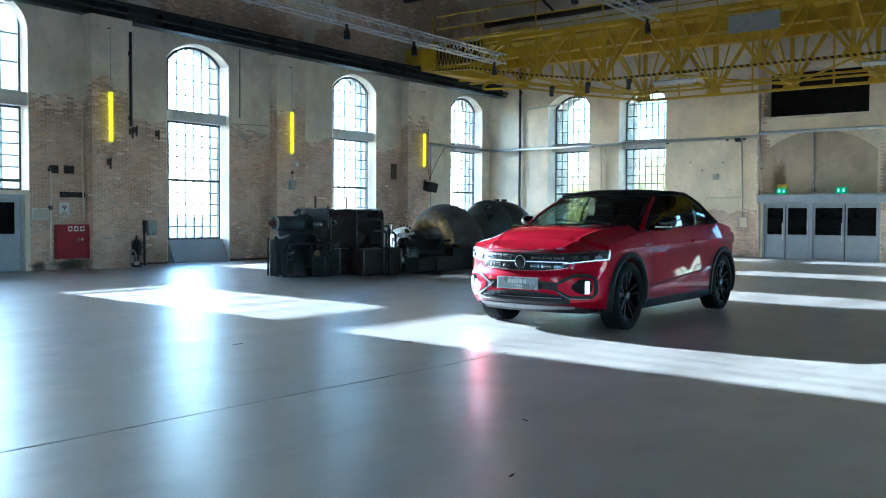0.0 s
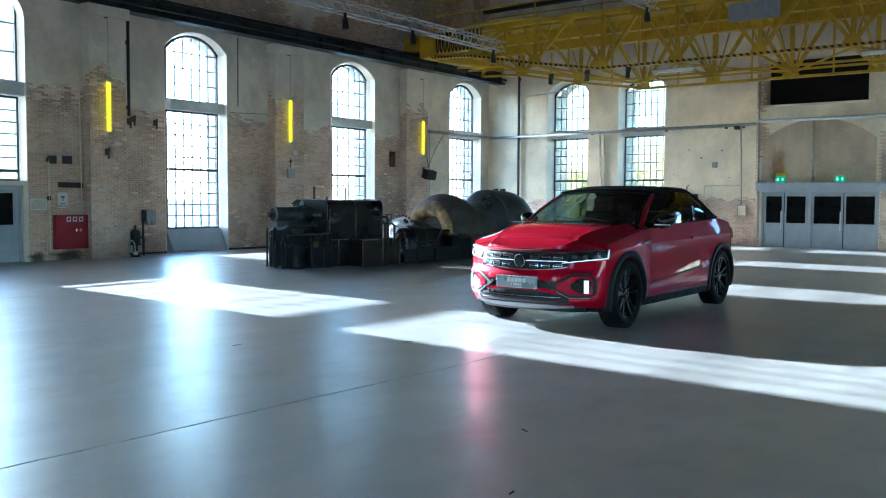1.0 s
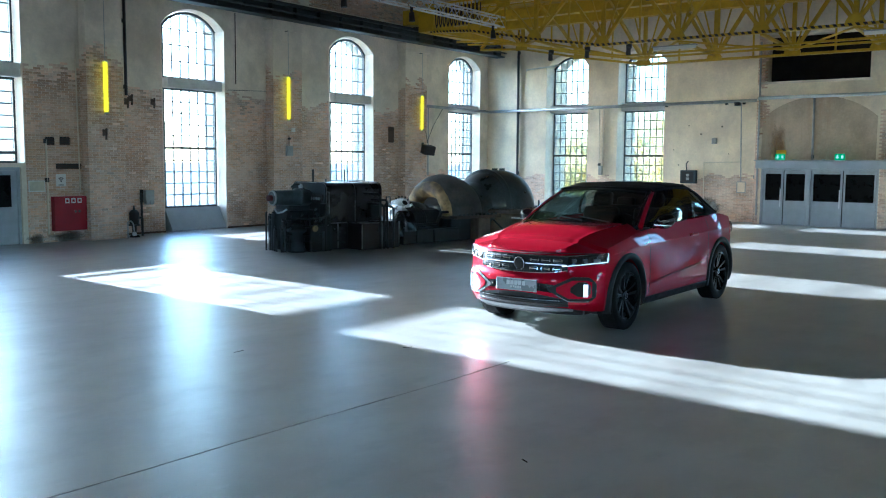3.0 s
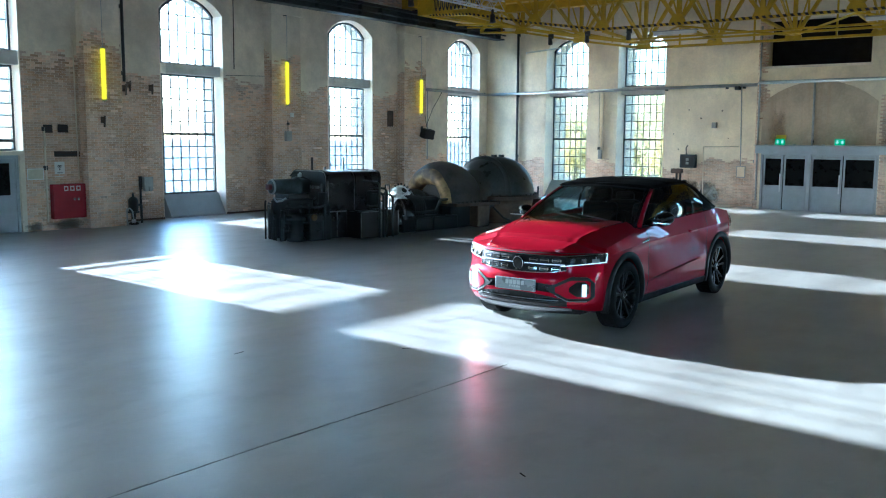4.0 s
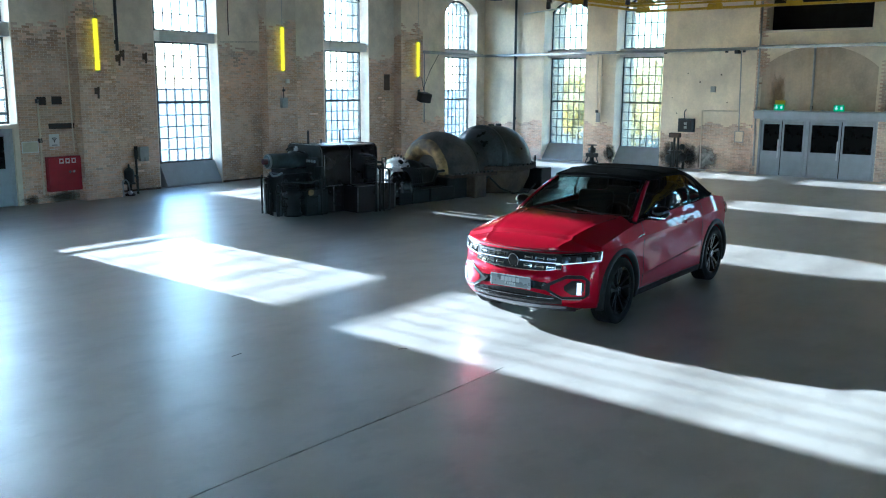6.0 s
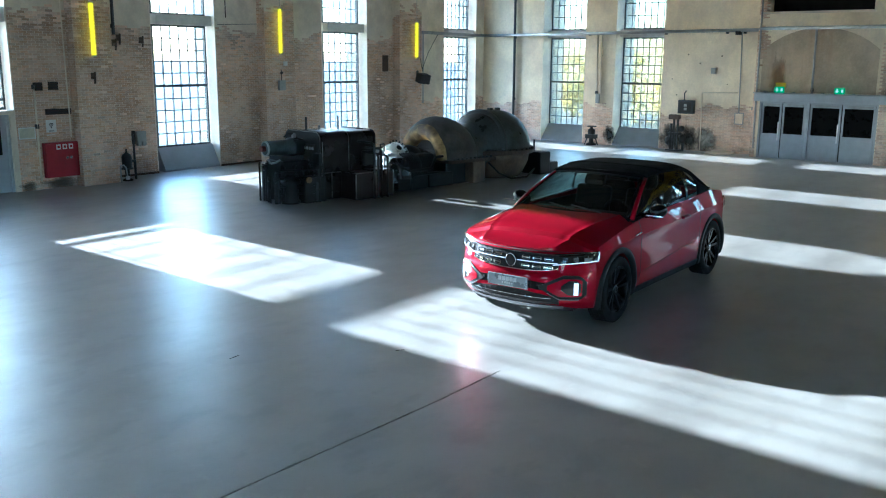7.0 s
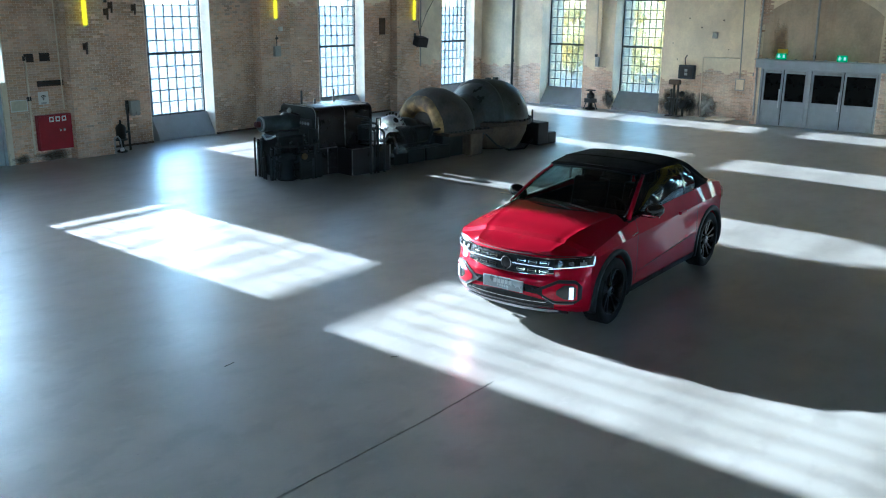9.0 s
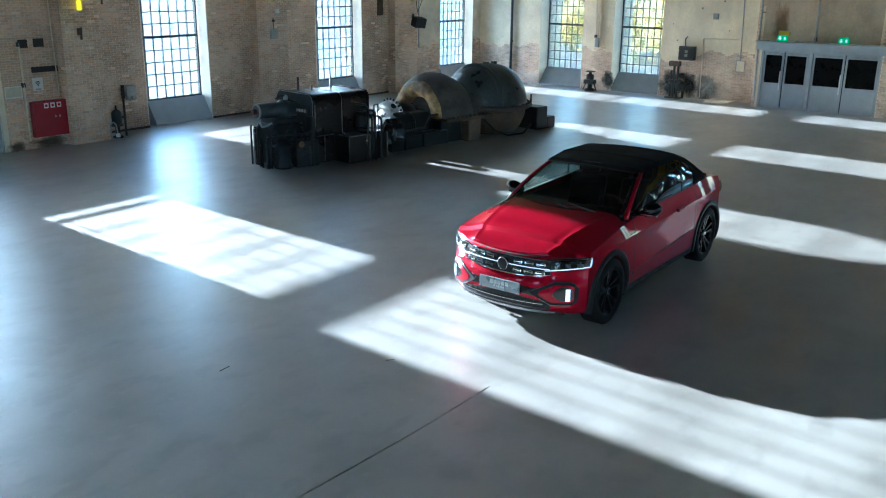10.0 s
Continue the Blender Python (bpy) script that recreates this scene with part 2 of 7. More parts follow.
M_CASING = material("sooty_cast_casing", (0.052, 0.060, 0.058), 0.34, metal=0.1, spread=0.35, size=1.5, fine=20, bump=0.3, stain=(0.10, 0.078, 0.052), stain_at=(0.54, 0.74), stain_size=1.3, second=(0.012, 0.012, 0.013))
M_RUST = material("ochre_rusty_casing", (0.36, 0.235, 0.10), 0.75, spread=0.3, size=2.2, fine=16, bump=0.4, stain=(0.07, 0.05, 0.04), stain_at=(0.5, 0.68), stain_size=1.8)
M_DARKRUST = material("dark_rusty_iron", (0.10, 0.065, 0.045), 0.7, spread=0.35, size=3, fine=20, bump=0.4, stain=(0.04, 0.035, 0.035), stain_at=(0.48, 0.62), stain_size=3)
M_WORN = material("worn_bright_edge", (0.33, 0.31, 0.285), 0.45, metal=0.4, spread=0.3, size=6)
# silver paint, its colour raised to near white for sunlight on the bearing
M_SILVER = material("silver_paint_sun_lifted", (0.93, 0.93, 0.93), 0.3, metal=0.0, spread=0.12, size=5, bump=0.12, stain=(0.16, 0.15, 0.14), stain_at=(0.60, 0.68), stain_size=5)
M_GROUND = material("pale_yard", (0.25, 0.24, 0.215), 0.9, spread=0.1, size=0.2)
M_LEAF = material("autumn_leaf", (0.95, 0.82, 0.45), 0.6, spread=0.25, size=0.5, island=0.3)
ln, ll = M_LEAF.node_tree.nodes, M_LEAF.node_tree.links
thin, both = ln.new("ShaderNodeBsdfTranslucent"), ln.new("ShaderNodeMixShader")
thin.inputs[0].default_value = (1.0, 0.86, 0.48, 1)
both.inputs[0].default_value = 0.6
ll.new(ln["Principled BSDF"].outputs[0], both.inputs[1])
ll.new(thin.outputs[0], both.inputs[2])
ll.new(both.outputs[0], ln["Material Output"].inputs[0])
M_BARK = material("grey_bark", (0.35, 0.32, 0.26), 0.9)
M_CARRED = material("metallic_red_paint", (0.31, 0.0015, 0.015), 0.32, metal=0.52, spread=0.01, size=1.0, fine=900, bump=0.0, coat=1.0, rough_spread=0.0, gloss=0.0)
M_CLAD = material("grey_black_cladding", (0.007, 0.0072, 0.008), 0.5, gloss=0.3, spread=0.1, size=8, fine=200, bump=0.1, bump_dist=0.002)
M_CARRED.node_tree.nodes["Principled BSDF"].inputs["Coat IOR"].default_value = 1.42
M_GLOSSBLACK = material("gloss_black_trim", (0.004, 0.004, 0.0045), 0.14, spread=0.1, bump=0, coat=0.6)
M_RIMBLACK = material("black_alloy", (0.004, 0.004, 0.0045), 0.28, gloss=0.3, spread=0.1, bump=0)
M_FABRIC = material("black_soft_top", (0.004, 0.0045, 0.006), 0.9, gloss=0.12, spread=0.12, size=4, fine=500, bump=0.25, bump_dist=0.003)
M_CHROME = material("chrome_trim", (0.75, 0.75, 0.76), 0.12, metal=1.0, spread=0.04, bump=0)
M_SATIN = material("satin_silver", (0.17, 0.173, 0.178), 0.45, metal=0.35, spread=0.06, bump=0)
M_TYRE = material("tyre_rubber", (0.005, 0.005, 0.005), 0.7, gloss=0.2, spread=0.15, size=10, bump=0.1)
M_LED = glowing("white_led", (0.9, 0.96, 1.0), 0.042)
M_LEDDIM = glowing("dim_led", (0.85, 0.92, 1.0), 0.03)
M_CARGLASS = pane_glass("tinted_car_glass", (0.22, 0.26, 0.25), 0.0, 0.30)
M_SIDEGLASS = pane_glass("side_glass", (0.62, 0.70, 0.68), 0.0, 0.24)
M_SEAT = material("dark_leather", (0.005, 0.005, 0.0055), 0.5, gloss=0.15, spread=0.15, size=8)
M_PLATE = material("grey_show_plate", (0.30, 0.33, 0.35), 0.35, metal=0.4, spread=0.04, bump=0)
M_PLATEBAR = material("pale_plate_print", (0.62, 0.65, 0.67), 0.4, bump=0)
M_TAIL = material("red_lamp_lens", (0.25, 0.005, 0.01), 0.15, bump=0)


# ---- the large structure ----
# dark colour chosen to keep reflections in the car's flank deep
M_DARKEND = material("dark_unseen_wall_end", (0.10, 0.075, 0.06), 0.9, spread=0.25, size=0.8, fine=14, bump=0.4)
# pale so that this unseen wall bounces fill light to the north wall
M_SOUTH = material("pale_unseen_wall", (0.70, 0.66, 0.60), 0.9, spread=0.2, size=0.8, fine=14, bump=0.4)
NY, NG = 21.05, 21.45          # north wall: face and glass
LY, LG = 20.5, 20.85           # its forward western stretch
EX, EG = 31.1, 31.73           # east wall: face and glass
BX = 30.3                      # projecting door bay
TOP, WEST, SOUTH = 11.0, -9.0, -9.0
TILL = 0.65


def arch(x0, x1, spring, rise, n=14):
    """Points of a flat arch from x0 to x1."""
    w = (x1 - x0) / 2
    r = (w * w + rise * rise) / (2 * rise)
    a = math.asin(w / r)
    return [((x0 + x1) / 2 + r * math.sin(-a + 2 * a * k / n), spring + rise - r + r * math.cos(-a + 2 * a * k / n)) for k in range(n + 1)]


def pierced(x0, x1, z1, y0, y1, holes, m, splay=()):
    """A wall from x0 to x1 with arched tall openings (a, b, sill, spring, rise) right through it; splay widens an opening's near side at the face."""
    bm = bmesh.new()

    def block(a0, b0, a1, b1, za, zb):
        """A pier from a0 to b0 at the face and from a1 to b1 behind."""
        vs = [bm.verts.new(m @ Vector(c)) for c in ((a0, y0, za), (a0, y0, zb), (a1, y1, za), (a1, y1, zb), (b0, y0, za), (b0, y0, zb), (b1, y1, za), (b1, y1, zb))]
        for f in ((0, 1, 3, 2), (4, 6, 7, 5), (0, 4, 5, 1), (2, 3, 7, 6), (0, 2, 6, 4), (1, 5, 7, 3)):
            bm.faces.new([vs[i] for i in f])

    at = x0
    for k, (a, b, sill, spring, rise) in enumerate(holes):
        w = splay[k] if splay else 0.0
        block(at, a - w, at, a, 0, z1)
        if sill > 0:
            block(a - w, b, a, b, 0, sill)
        top = arch(a, b, spring, rise) if rise else [(a, spring), (b, spring)]
        face = arch(a - w, b, spring, rise) if rise else [(a - w, spring), (b, spring)]
        for (p, q), (r, s), (fp, fq), (fr, fs) in zip(top, top[1:], face, face[1:]):
            v = [bm.verts.new(m @ Vector(c)) for c in ((fp, y0, fq), (fr, y0, fs), (fr, y0, z1), (fp, y0, z1), (p, y1, q), (r, y1, s), (r, y1, z1), (p, y1, z1))]
            for f in ((0, 1, 2, 3), (7, 6, 5, 4), (0, 4, 5, 1), (3, 2, 6, 7)):
                bm.faces.new([v[i] for i in f])
        at = b
    block(at, x1, at, x1, 0, z1)
    bmesh.ops.recalc_face_normals(bm, faces=bm.faces)
    return bm


def structure(name, bm, mat, label, category, smooth=False):
    return tagged(part(name, bm, mat, None, "", smooth), label, category, "", "structure")


I4 = Matrix()
TO_EAST = Matrix(((0, 1, 0, 0), (1, 0, 0, 0), (0, 0, 1, 0), (0, 0, 0, 1)))   # drawn along y, thick along x
SP, RI = 5.72, 0.48            # arch spring and rise
N_HOLES = [(15.45, 17.36, 0, SP, RI), (22.08, 23.92, 0, SP, RI), (28.78, 30.54, 0, SP, RI)]
W1 = (8.42, 11.0)
E_HOLES = [(13.29, 15.16, 0, SP, RI), (16.41, 18.25, 0, SP, RI)]
N_SPLAY = (0.23, 0.38, 0.42)   # reveals splayed towards the hall

north = structure("wall_north", pierced(12.8, EX + 1.6, TOP, NY, NG - 0.05, N_HOLES, I4, N_SPLAY), M_PLASTER, "old plastered brick wall with tall arched windows", "wall")
part("outer_leaf", pierced(12.8, EX + 1.6, TOP, NG - 0.049, NY + 0.95, N_HOLES, I4), M_PLASTER, north)
west_n = structure("wall_north_west", pierced(WEST, 12.8, TOP, LY, NY + 0.95, [(-5.9, -4.0, 0.66, SP, RI), (0.6, 2.5, 0.66, SP, RI), (*W1, 0, SP + 0.8, RI)], I4), M_PLASTER, "old brick wall with a door under its arched window", "wall")
east = structure("wall_east", pierced(9.72, NY, TOP, EX, EX + 1.6, E_HOLES, TO_EAST), M_CREAM, "cream plastered wall with arched windows and bare brick below", "wall")
bay_bm = boxes((BX, 9.5, 0, EX + 1.6, 9.716, TOP), (BX, 5.9, 1.86, EX + 1.6, 9.5, 4.68), (BX, 5.9, 4.68, EX + 1.6, 6.3, 6.2), (BX, 5.9, 6.2, EX + 1.6, 9.5, TOP))
box(bay_bm, BX, 3.0, 0, EX + 1.6, 5.9, TOP)
# unseen wall end: its openings are sized for the reflections in the car
FAR_HOLES = ((-7.4, -5.9), (-4.6, -3.1), (-1.9, 0.1))
far_bm = bmesh.new()
for a, b in ((SOUTH, -7.4), (-5.9, -4.6), (-3.1, -1.9), (0.1, 2.998)):
    box(far_bm, BX, a, 0, EX + 1.6, b, TOP)
for a, b in FAR_HOLES:
    box(far_bm, BX, a, 0, EX + 1.6, b, 0.66)
    box(far_bm, BX, a, 6.0, EX + 1.6, b, TOP)
structure("wall_east_far", far_bm, M_DARKEND, "unseen end of the east wall, made dark for reflections, with windows", "wall")
bay = structure("wall_east_bay", bay_bm, M_CREAM, "stained plastered bay over a row of doors", "wall")
S_HOLES = [(x, x + 1.8, 0.66, SP, RI) for x in (5.2, 17.2)]
# the first block is an unseen stop that narrows the lower sun patch
part("door_surround", boxes((W1[0] + 0.001, LY + 0.1, 1.9, 8.72, NY + 0.9, 4.0), (W1[0] + 0.001, LY, 0, 9.84, NY + 0.9, 1.9), (9.84, LY, 1.8, 10.9, NY + 0.9, 1.9), (10.9, LY, 0, W1[1] - 0.001, NY + 0.9, 1.9), (9.84, LY + 0.2, 0, 10.9, NY + 0.9, 1.8)), M_PLASTER, west_n)
quarter = [(10.25 + 0.748 * math.cos(radians(9 * k)), 5.62 + 0.75 * math.sin(radians(9 * k))) for k in range(11)]
part("arch_shoulder", prism([(10.25, 7.0), (W1[1] - 0.002, 7.0)] + quarter, LY + 0.004, LG - 0.05), M_PLASTER, west_n)
south = structure("wall_south", pierced(WEST, EX + 1.6, TOP, SOUTH - 0.9, SOUTH, S_HOLES, I4), M_SOUTH, "unseen wall with tall arched windows, kept pale for bounce light", "wall")
# unseen west openings, added to let fill light reach the east wall
W_FILL_HOLES = [(a, a + 2.0, 0.66, SP, RI) for a in (-3.0, 3.5, 10.0)]
west = structure("wall_west", pierced(SOUTH - 0.9, NY + 0.95, TOP, WEST - 0.6, WEST, W_FILL_HOLES, TO_EAST), M_PLASTER, "unseen plastered end wall with windows added for fill light", "wall")
roof = structure("ceiling", boxes((WEST - 0.6, SOUTH - 0.9, TOP + 0.003, EX + 1.6, NY + 0.95, TOP + 0.3)), M_DARKROOF, "dark sooty roof boarding", "ceiling")

# floor: slabs on a sub-base, parted by one joint that runs a little askew
def slab(outline):
    bm = bmesh.new()
    lo = [bm.verts.new((x, y, -0.1)) for x, y in outline]
    hi = [bm.verts.new((x, y, 0)) for x, y in outline]
    n = len(outline)
    for k in range(n):
        bm.faces.new((lo[k], lo[(k + 1) % n], hi[(k + 1) % n], hi[k]))
    bm.faces.new(hi)
    bm.faces.new(lo[::-1])
    bmesh.ops.recalc_face_normals(bm, faces=bm.faces)
    return bm


def joint_y(x):
    return 4.74 + 0.55 * math.exp(-max(x, 0) / 5.5) + 0.012 * math.sin(x * 1.7)


floor = structure("floor", boxes((WEST, SOUTH, -0.3, EX + 1.6, NY + 0.9, -0.06)), M_JOINT, "polished grey concrete hall floor", "floor")
jr = random.Random(11)
xs = [WEST] + [k * 0.11 for k in range(-36, 130)] + [k * 0.5 for k in range(29, 60)] + [EX + 1.6]
ja, jb = ([(0.006 + 0.010 * jr.random() ** 3) if x < 7.5 else 0.0 for x in xs] for side in (0, 1))
part("slab", slab([(x, joint_y(x) + w) for x, w in zip(xs, ja)] + [(EX + 1.6, NY + 0.9), (WEST, NY + 0.9)]), M_FLOOR, floor)
part("slab", slab([(WEST, SOUTH), (EX + 1.6, SOUTH)] + [(x, joint_y(x) - w) for x, w in zip(xs[::-1], jb[::-1])]), M_FLOOR, floor)
ground = structure("ground", boxes((-1500, -1500, -0.6, 1500, 1500, -0.35)), M_GROUND, "pale paved yard outside", "ground")


# ---- pilasters ----
def pilaster(name, x0, x1, face, back):
    ob = structure(name, boxes((x0, face, 0, x1, back, 5.98)), M_PLASTER, "brick pilaster with a plastered head", "pilaster")
    part("capital", boxes((x0 - 0.08, face - 0.10, 5.98, x1 + 0.07, back, 6.24)), M_PLASTER, ob)
    return ob


PIL = [(12.45, 13.45, 20.2, NY), (18.95, 20.15, 20.72, NY), (25.3, 26.55, 20.72, NY)]
PIL_OBS = [pilaster("pilaster", *p) for p in PIL]


# ---- windows ----
def window(name, x0, x1, z0, zm, z1, spring, rise, y, m, rows=(5, 5), upper_rows=4, label="", cols=6, cross=0.505, glass=None):
    """A tall iron window: a lower field with a cross bar, a masonry transom, and an arched upper field, with panes."""
    win = tagged(new(name), label or "tall arched iron-framed window with many small panes", "window", "", "structure")
    win.matrix_basis = m
    fr = bmesh.new()
    f, d = 0.05, 0.04
    bar_z = z0 + (zm - z0) * cross
    for a, b in ((x0, x0 + f), (x1 - f, x1)):
        box(fr, a, y - d, z0, b, y + d, zm)
        box(fr, a, y - d, z1, b, y + d, spring)
    for a, b in ((z0, z0 + f), (zm - f, zm), (z1, z1 + f), (bar_z - 0.035, bar_z + 0.035)):
        box(fr, x0 + f, y - d, a, x1 - f, y + d, b)
    top = arch(x0, x1, spring, rise)
    for (p, q), (r, s) in zip(top, top[1:]):
        bar(fr, (p, y, q - 0.03), (r, y, s - 0.03), 2 * d, 0.07)
    part("window_frame", fr, M_IRON, win, "dark iron frame")
    bars, t = bmesh.new(), 0.014
    panes = []
    step = (x1 - x0 - 2 * f) / cols
    zs = []
    for lo, hi, k in ((z0 + f, bar_z - 0.035, rows[0]), (bar_z + 0.035, zm - f, rows[1]), (z1 + f, spring + rise - 0.08, upper_rows)):
        zs.append([lo + (hi - lo) * i / k for i in range(k + 1)])
    w = (x1 - x0) / 2
    r0 = (w * w + rise * rise) / (2 * rise)

    def roof_z(x):
        return spring + rise - r0 + math.sqrt(max(0, r0 * r0 - (x - (x0 + x1) / 2) ** 2)) - 0.05

    for k, band in enumerate(zs):
        for c in range(1, cols):
            x = x0 + f + c * step
            box(bars, x - t, y - 0.02, band[0], x + t, y + 0.02, min(band[-1], roof_z(x)) if k == 2 else band[-1])
        for z in band[1:-1]:
            cut = 0.0
            if k == 2 and z > spring:
                cut = max(0.0, w - math.sqrt(max(0, r0 * r0 - (z + 0.05 - spring - rise + r0) ** 2)))
            box(bars, x0 + max(f, cut), y - 0.018, z - t, x1 - max(f, cut), y + 0.018, z + t)
        for c in range(cols):
            for lo, hi in zip(band, band[1:]):
                xa, xb = x0 + f + c * step, x0 + f + (c + 1) * step
                panes.append((xa + 0.002, xb - 0.002, lo, min(hi, max(lo + 0.02, min(roof_z(xa), roof_z(xb)))) if k == 2 else hi))
    part("glazing_bars", bars, M_BARS, win)
    shared = {}
    for a, b, lo, hi in panes:
        key = (round(b - a, 3), round(hi - lo, 3))
        if key not in shared:
            bm = boxes((-(b - a) / 2, -0.003, -(hi - lo) / 2, (b - a) / 2, 0.003, (hi - lo) / 2))
            me = bpy.data.meshes.new("pane")
            bm.to_mesh(me)
            bm.free()
            me.materials.append(glass or M_GLASS)
            shared[key] = me
        ob = new("pane", shared[key])
        ob.location = ((a + b) / 2, y, (lo + hi) / 2)
        ob.parent = win
        ob.visible_shadow = False
    part("transom", boxes((x0 - 0.02, y - 0.3, zm, x1 + 0.02, y + 0.1, z1)), M_REVEAL, win, "whitewashed transom between the fields")
    return win


def apron(x0, x1, face, glass, m):
    bm = prism([(face + 0.02, 0.0), (glass + 0.1, 0.0), (glass + 0.1, TILL), (glass - 0.06, TILL), (face + 0.02, 0.06)], x0 + 0.003, x1 - 0.003, Matrix(((0, 1, 0, 0), (1, 0, 0, 0), (0, 0, 1, 0), (0, 0, 0, 1))))
    bm.transform(m)
    return bm


wins = []
for k, (a, b, s, sp, ri) in enumerate(N_HOLES):
    w = window(f"window_{k + 1}", a + 0.04, b - 0.04, TILL, 4.0, 4.28, SP, RI - 0.03, NG, I4)
    part("window_sill", apron(a, b, NY, NG, I4), M_APRON, w, "sloping grey painted sill")
    wins.append(w)
for k, (a, b, s, sp, ri) in enumerate(E_HOLES):
    w = window(f"window_{k + 4}", a + 0.02, b - 0.02, 0.58, 3.97, 4.26, SP, RI - 0.03, EG, TO_EAST, rows=(5, 5), glass=M_DIMPANE, cols=7)
    part("window_sill", apron(a, b, EX, EG, I4), M_APRON, w, "sloping grey painted sill")
    wins.append(w)
window("window_6", W1[0] + 0.02, W1[1] - 0.02, 1.9, 3.88, 4.2, SP + 0.8, RI - 0.03, LG, I4, rows=(1, 6), label="tall arched iron window over a grey door", cross=0.12)
for k, (a, b) in enumerate(FAR_HOLES):
    window(f"window_{k + 7}", a + 0.01, b - 0.01, 0.66, 3.98, 4.26, 5.96, 0.03, BX + 0.8, TO_EAST)
for k, h in enumerate(S_HOLES):
    window(f"window_{k + 10}", h[0] + 0.02, h[1] - 0.02, 0.66, 3.98, 4.26, SP, RI - 0.03, SOUTH - 0.5, I4)
# two unseen windows further west, added to lighten the hall
for k, (a, b) in enumerate(((-5.9, -4.0), (0.6, 2.5))):
    window(f"window_{k + 12}", a + 0.02, b - 0.02, 0.66, 3.98, 4.26, SP, RI - 0.03, LG, I4)
# made-up windows behind the camera that bring in fill light
for k, h in enumerate(W_FILL_HOLES):
    window(f"window_{k + 14}", h[0] + 0.02, h[1] - 0.02, 0.66, 3.98, 4.26, SP, RI - 0.03, WEST - 0.3, TO_EAST)


# ---- doors of the bay ----
def leaf(y0, y1, handle_at):
    """One grey door leaf with a dark upper light; it fills y0 to y1."""
    x = BX + 0.06
    d = thing("door_leaf", x, (y0 + y1) / 2, 0.0, "grey painted metal door leaf with a dark glass upper panel", "door", "doors of the bay")
    w = (y1 - y0) / 2
    fr = boxes((0, -w, 0.004, 0.06, -w + 0.055, 1.8), (0, w - 0.055, 0.004, 0.06, w, 1.8), (0, -w + 0.055, 1.69, 0.06, w - 0.055, 1.8), (0, -w + 0.055, 0.74, 0.06, w - 0.055, 0.81), (0, -w + 0.055, 0.004, 0.06, w - 0.055, 0.12))
    part("leaf_frame", fr, M_DOORGREY, d)
    part("lower_panel", boxes((0.02, -w + 0.055, 0.12, 0.05, w - 0.055, 0.74)), M_DOORGREY, d)
    part("glass", boxes((0.025, -w + 0.055, 0.81, 0.04, w - 0.055, 1.69)), M_DOORGLASS, d, "dark glass")
    part("closer", boxes((-0.06, -w + 0.06, 1.72, 0, w - 0.14, 1.775)), M_ZINC, d)
    if handle_at:
        h = rod(bmesh.new(), (-0.07, handle_at * (w - 0.05), 0.60), (-0.07, handle_at * (w - 0.05), 1.2), 0.019, 10)
        for z in (0.72, 1.14):
            rod(h, (-0.07, handle_at * (w - 0.05), z), (0, handle_at * (w - 0.05), z), 0.012, 8)
        part("handle", h, M_HANDLE, d, "upright pale steel bar handle")


for a, b, h in ((8.80, 9.42, -1), (8.05, 8.76, 0), (6.97, 7.90, -1), (5.98, 6.93, 0)):
    leaf(a, b, h)
structure("door_frame", boxes((BX + 0.02, 5.9, 0.003, BX + 0.16, 5.96, 1.858), (BX + 0.02, 9.44, 0.003, BX + 0.16, 9.5, 1.858), (BX + 0.02, 7.92, 0.003, BX + 0.16, 8.03, 1.858), (BX + 0.02, 5.96, 1.803, BX + 0.16, 7.92, 1.858), (BX + 0.02, 8.03, 1.803, BX + 0.16, 9.44, 1.858)), M_DOORGREY, "grey steel frame round the doors", "door frame")
# added black sheet: blocks daylight between the leaves and stands in for darkness
structure("door_backing", boxes((BX + 0.25, 5.85, 0.0, BX + 0.3, 9.55, 1.9)), M_SHADE, "black sheet that stops daylight behind the doors", "opening")
canopy = thing("door_canopy", BX, 7.6, 1.9, "long grey metal housing over the doors", "canopy")
part("housing", soft_box(-0.26, -2.05, -0.038, -0.002, 2.02, 0.21, 0.015, 2), M_DOORGREY, canopy)
part("cover_strip", boxes((-0.30, -2.1, 0.212, 0.0, 2.06, 0.24)), M_ZINC, canopy)
for k in range(5):
    part("bracket", boxes((-0.24, -1.9 + k * 0.9, 0.242, -0.02, -1.86 + k * 0.9, 0.27)), M_ZINC, canopy)


def exit_sign(y):
    e = thing("exit_sign", BX - 0.16, y, 2.142, "small lit green exit sign on the door housing", "exit sign", "exit signs")
    part("case", boxes((-0.02, -0.15, 0.0, 0.02, 0.15, 0.19)), M_GREEN, e)
    ar = prism([(-0.10, 0.16), (-0.06, 0.16), (-0.06, 0.10), (-0.02, 0.10), (-0.08, 0.03), (-0.14, 0.10), (-0.10, 0.10)], -0.025, -0.0205, TURN)
    ar.transform(Matrix.Translation((0, 0.15, 0)))
    part("arrow", ar, M_SIGNWHITE, e)
    part("door_mark", boxes((-0.0245, -0.11, 0.05, -0.0205, -0.05, 0.145)), M_SIGNWHITE, e)
    return e


TURN = Matrix(((0, 1, 0, 0), (1, 0, 0, 0), (0, 0, 1, 0), (0, 0, 0, 1)))
exit_sign(8.86)
exit_sign(7.03)
backer = thing("wall_board", BX - 0.012, 8.93, 2.30, "small ochre board behind an exit sign", "board")
part("board", boxes((-0.01, -0.22, 0, 0.008, 0.1, 0.16)), M_YELLOW, backer)

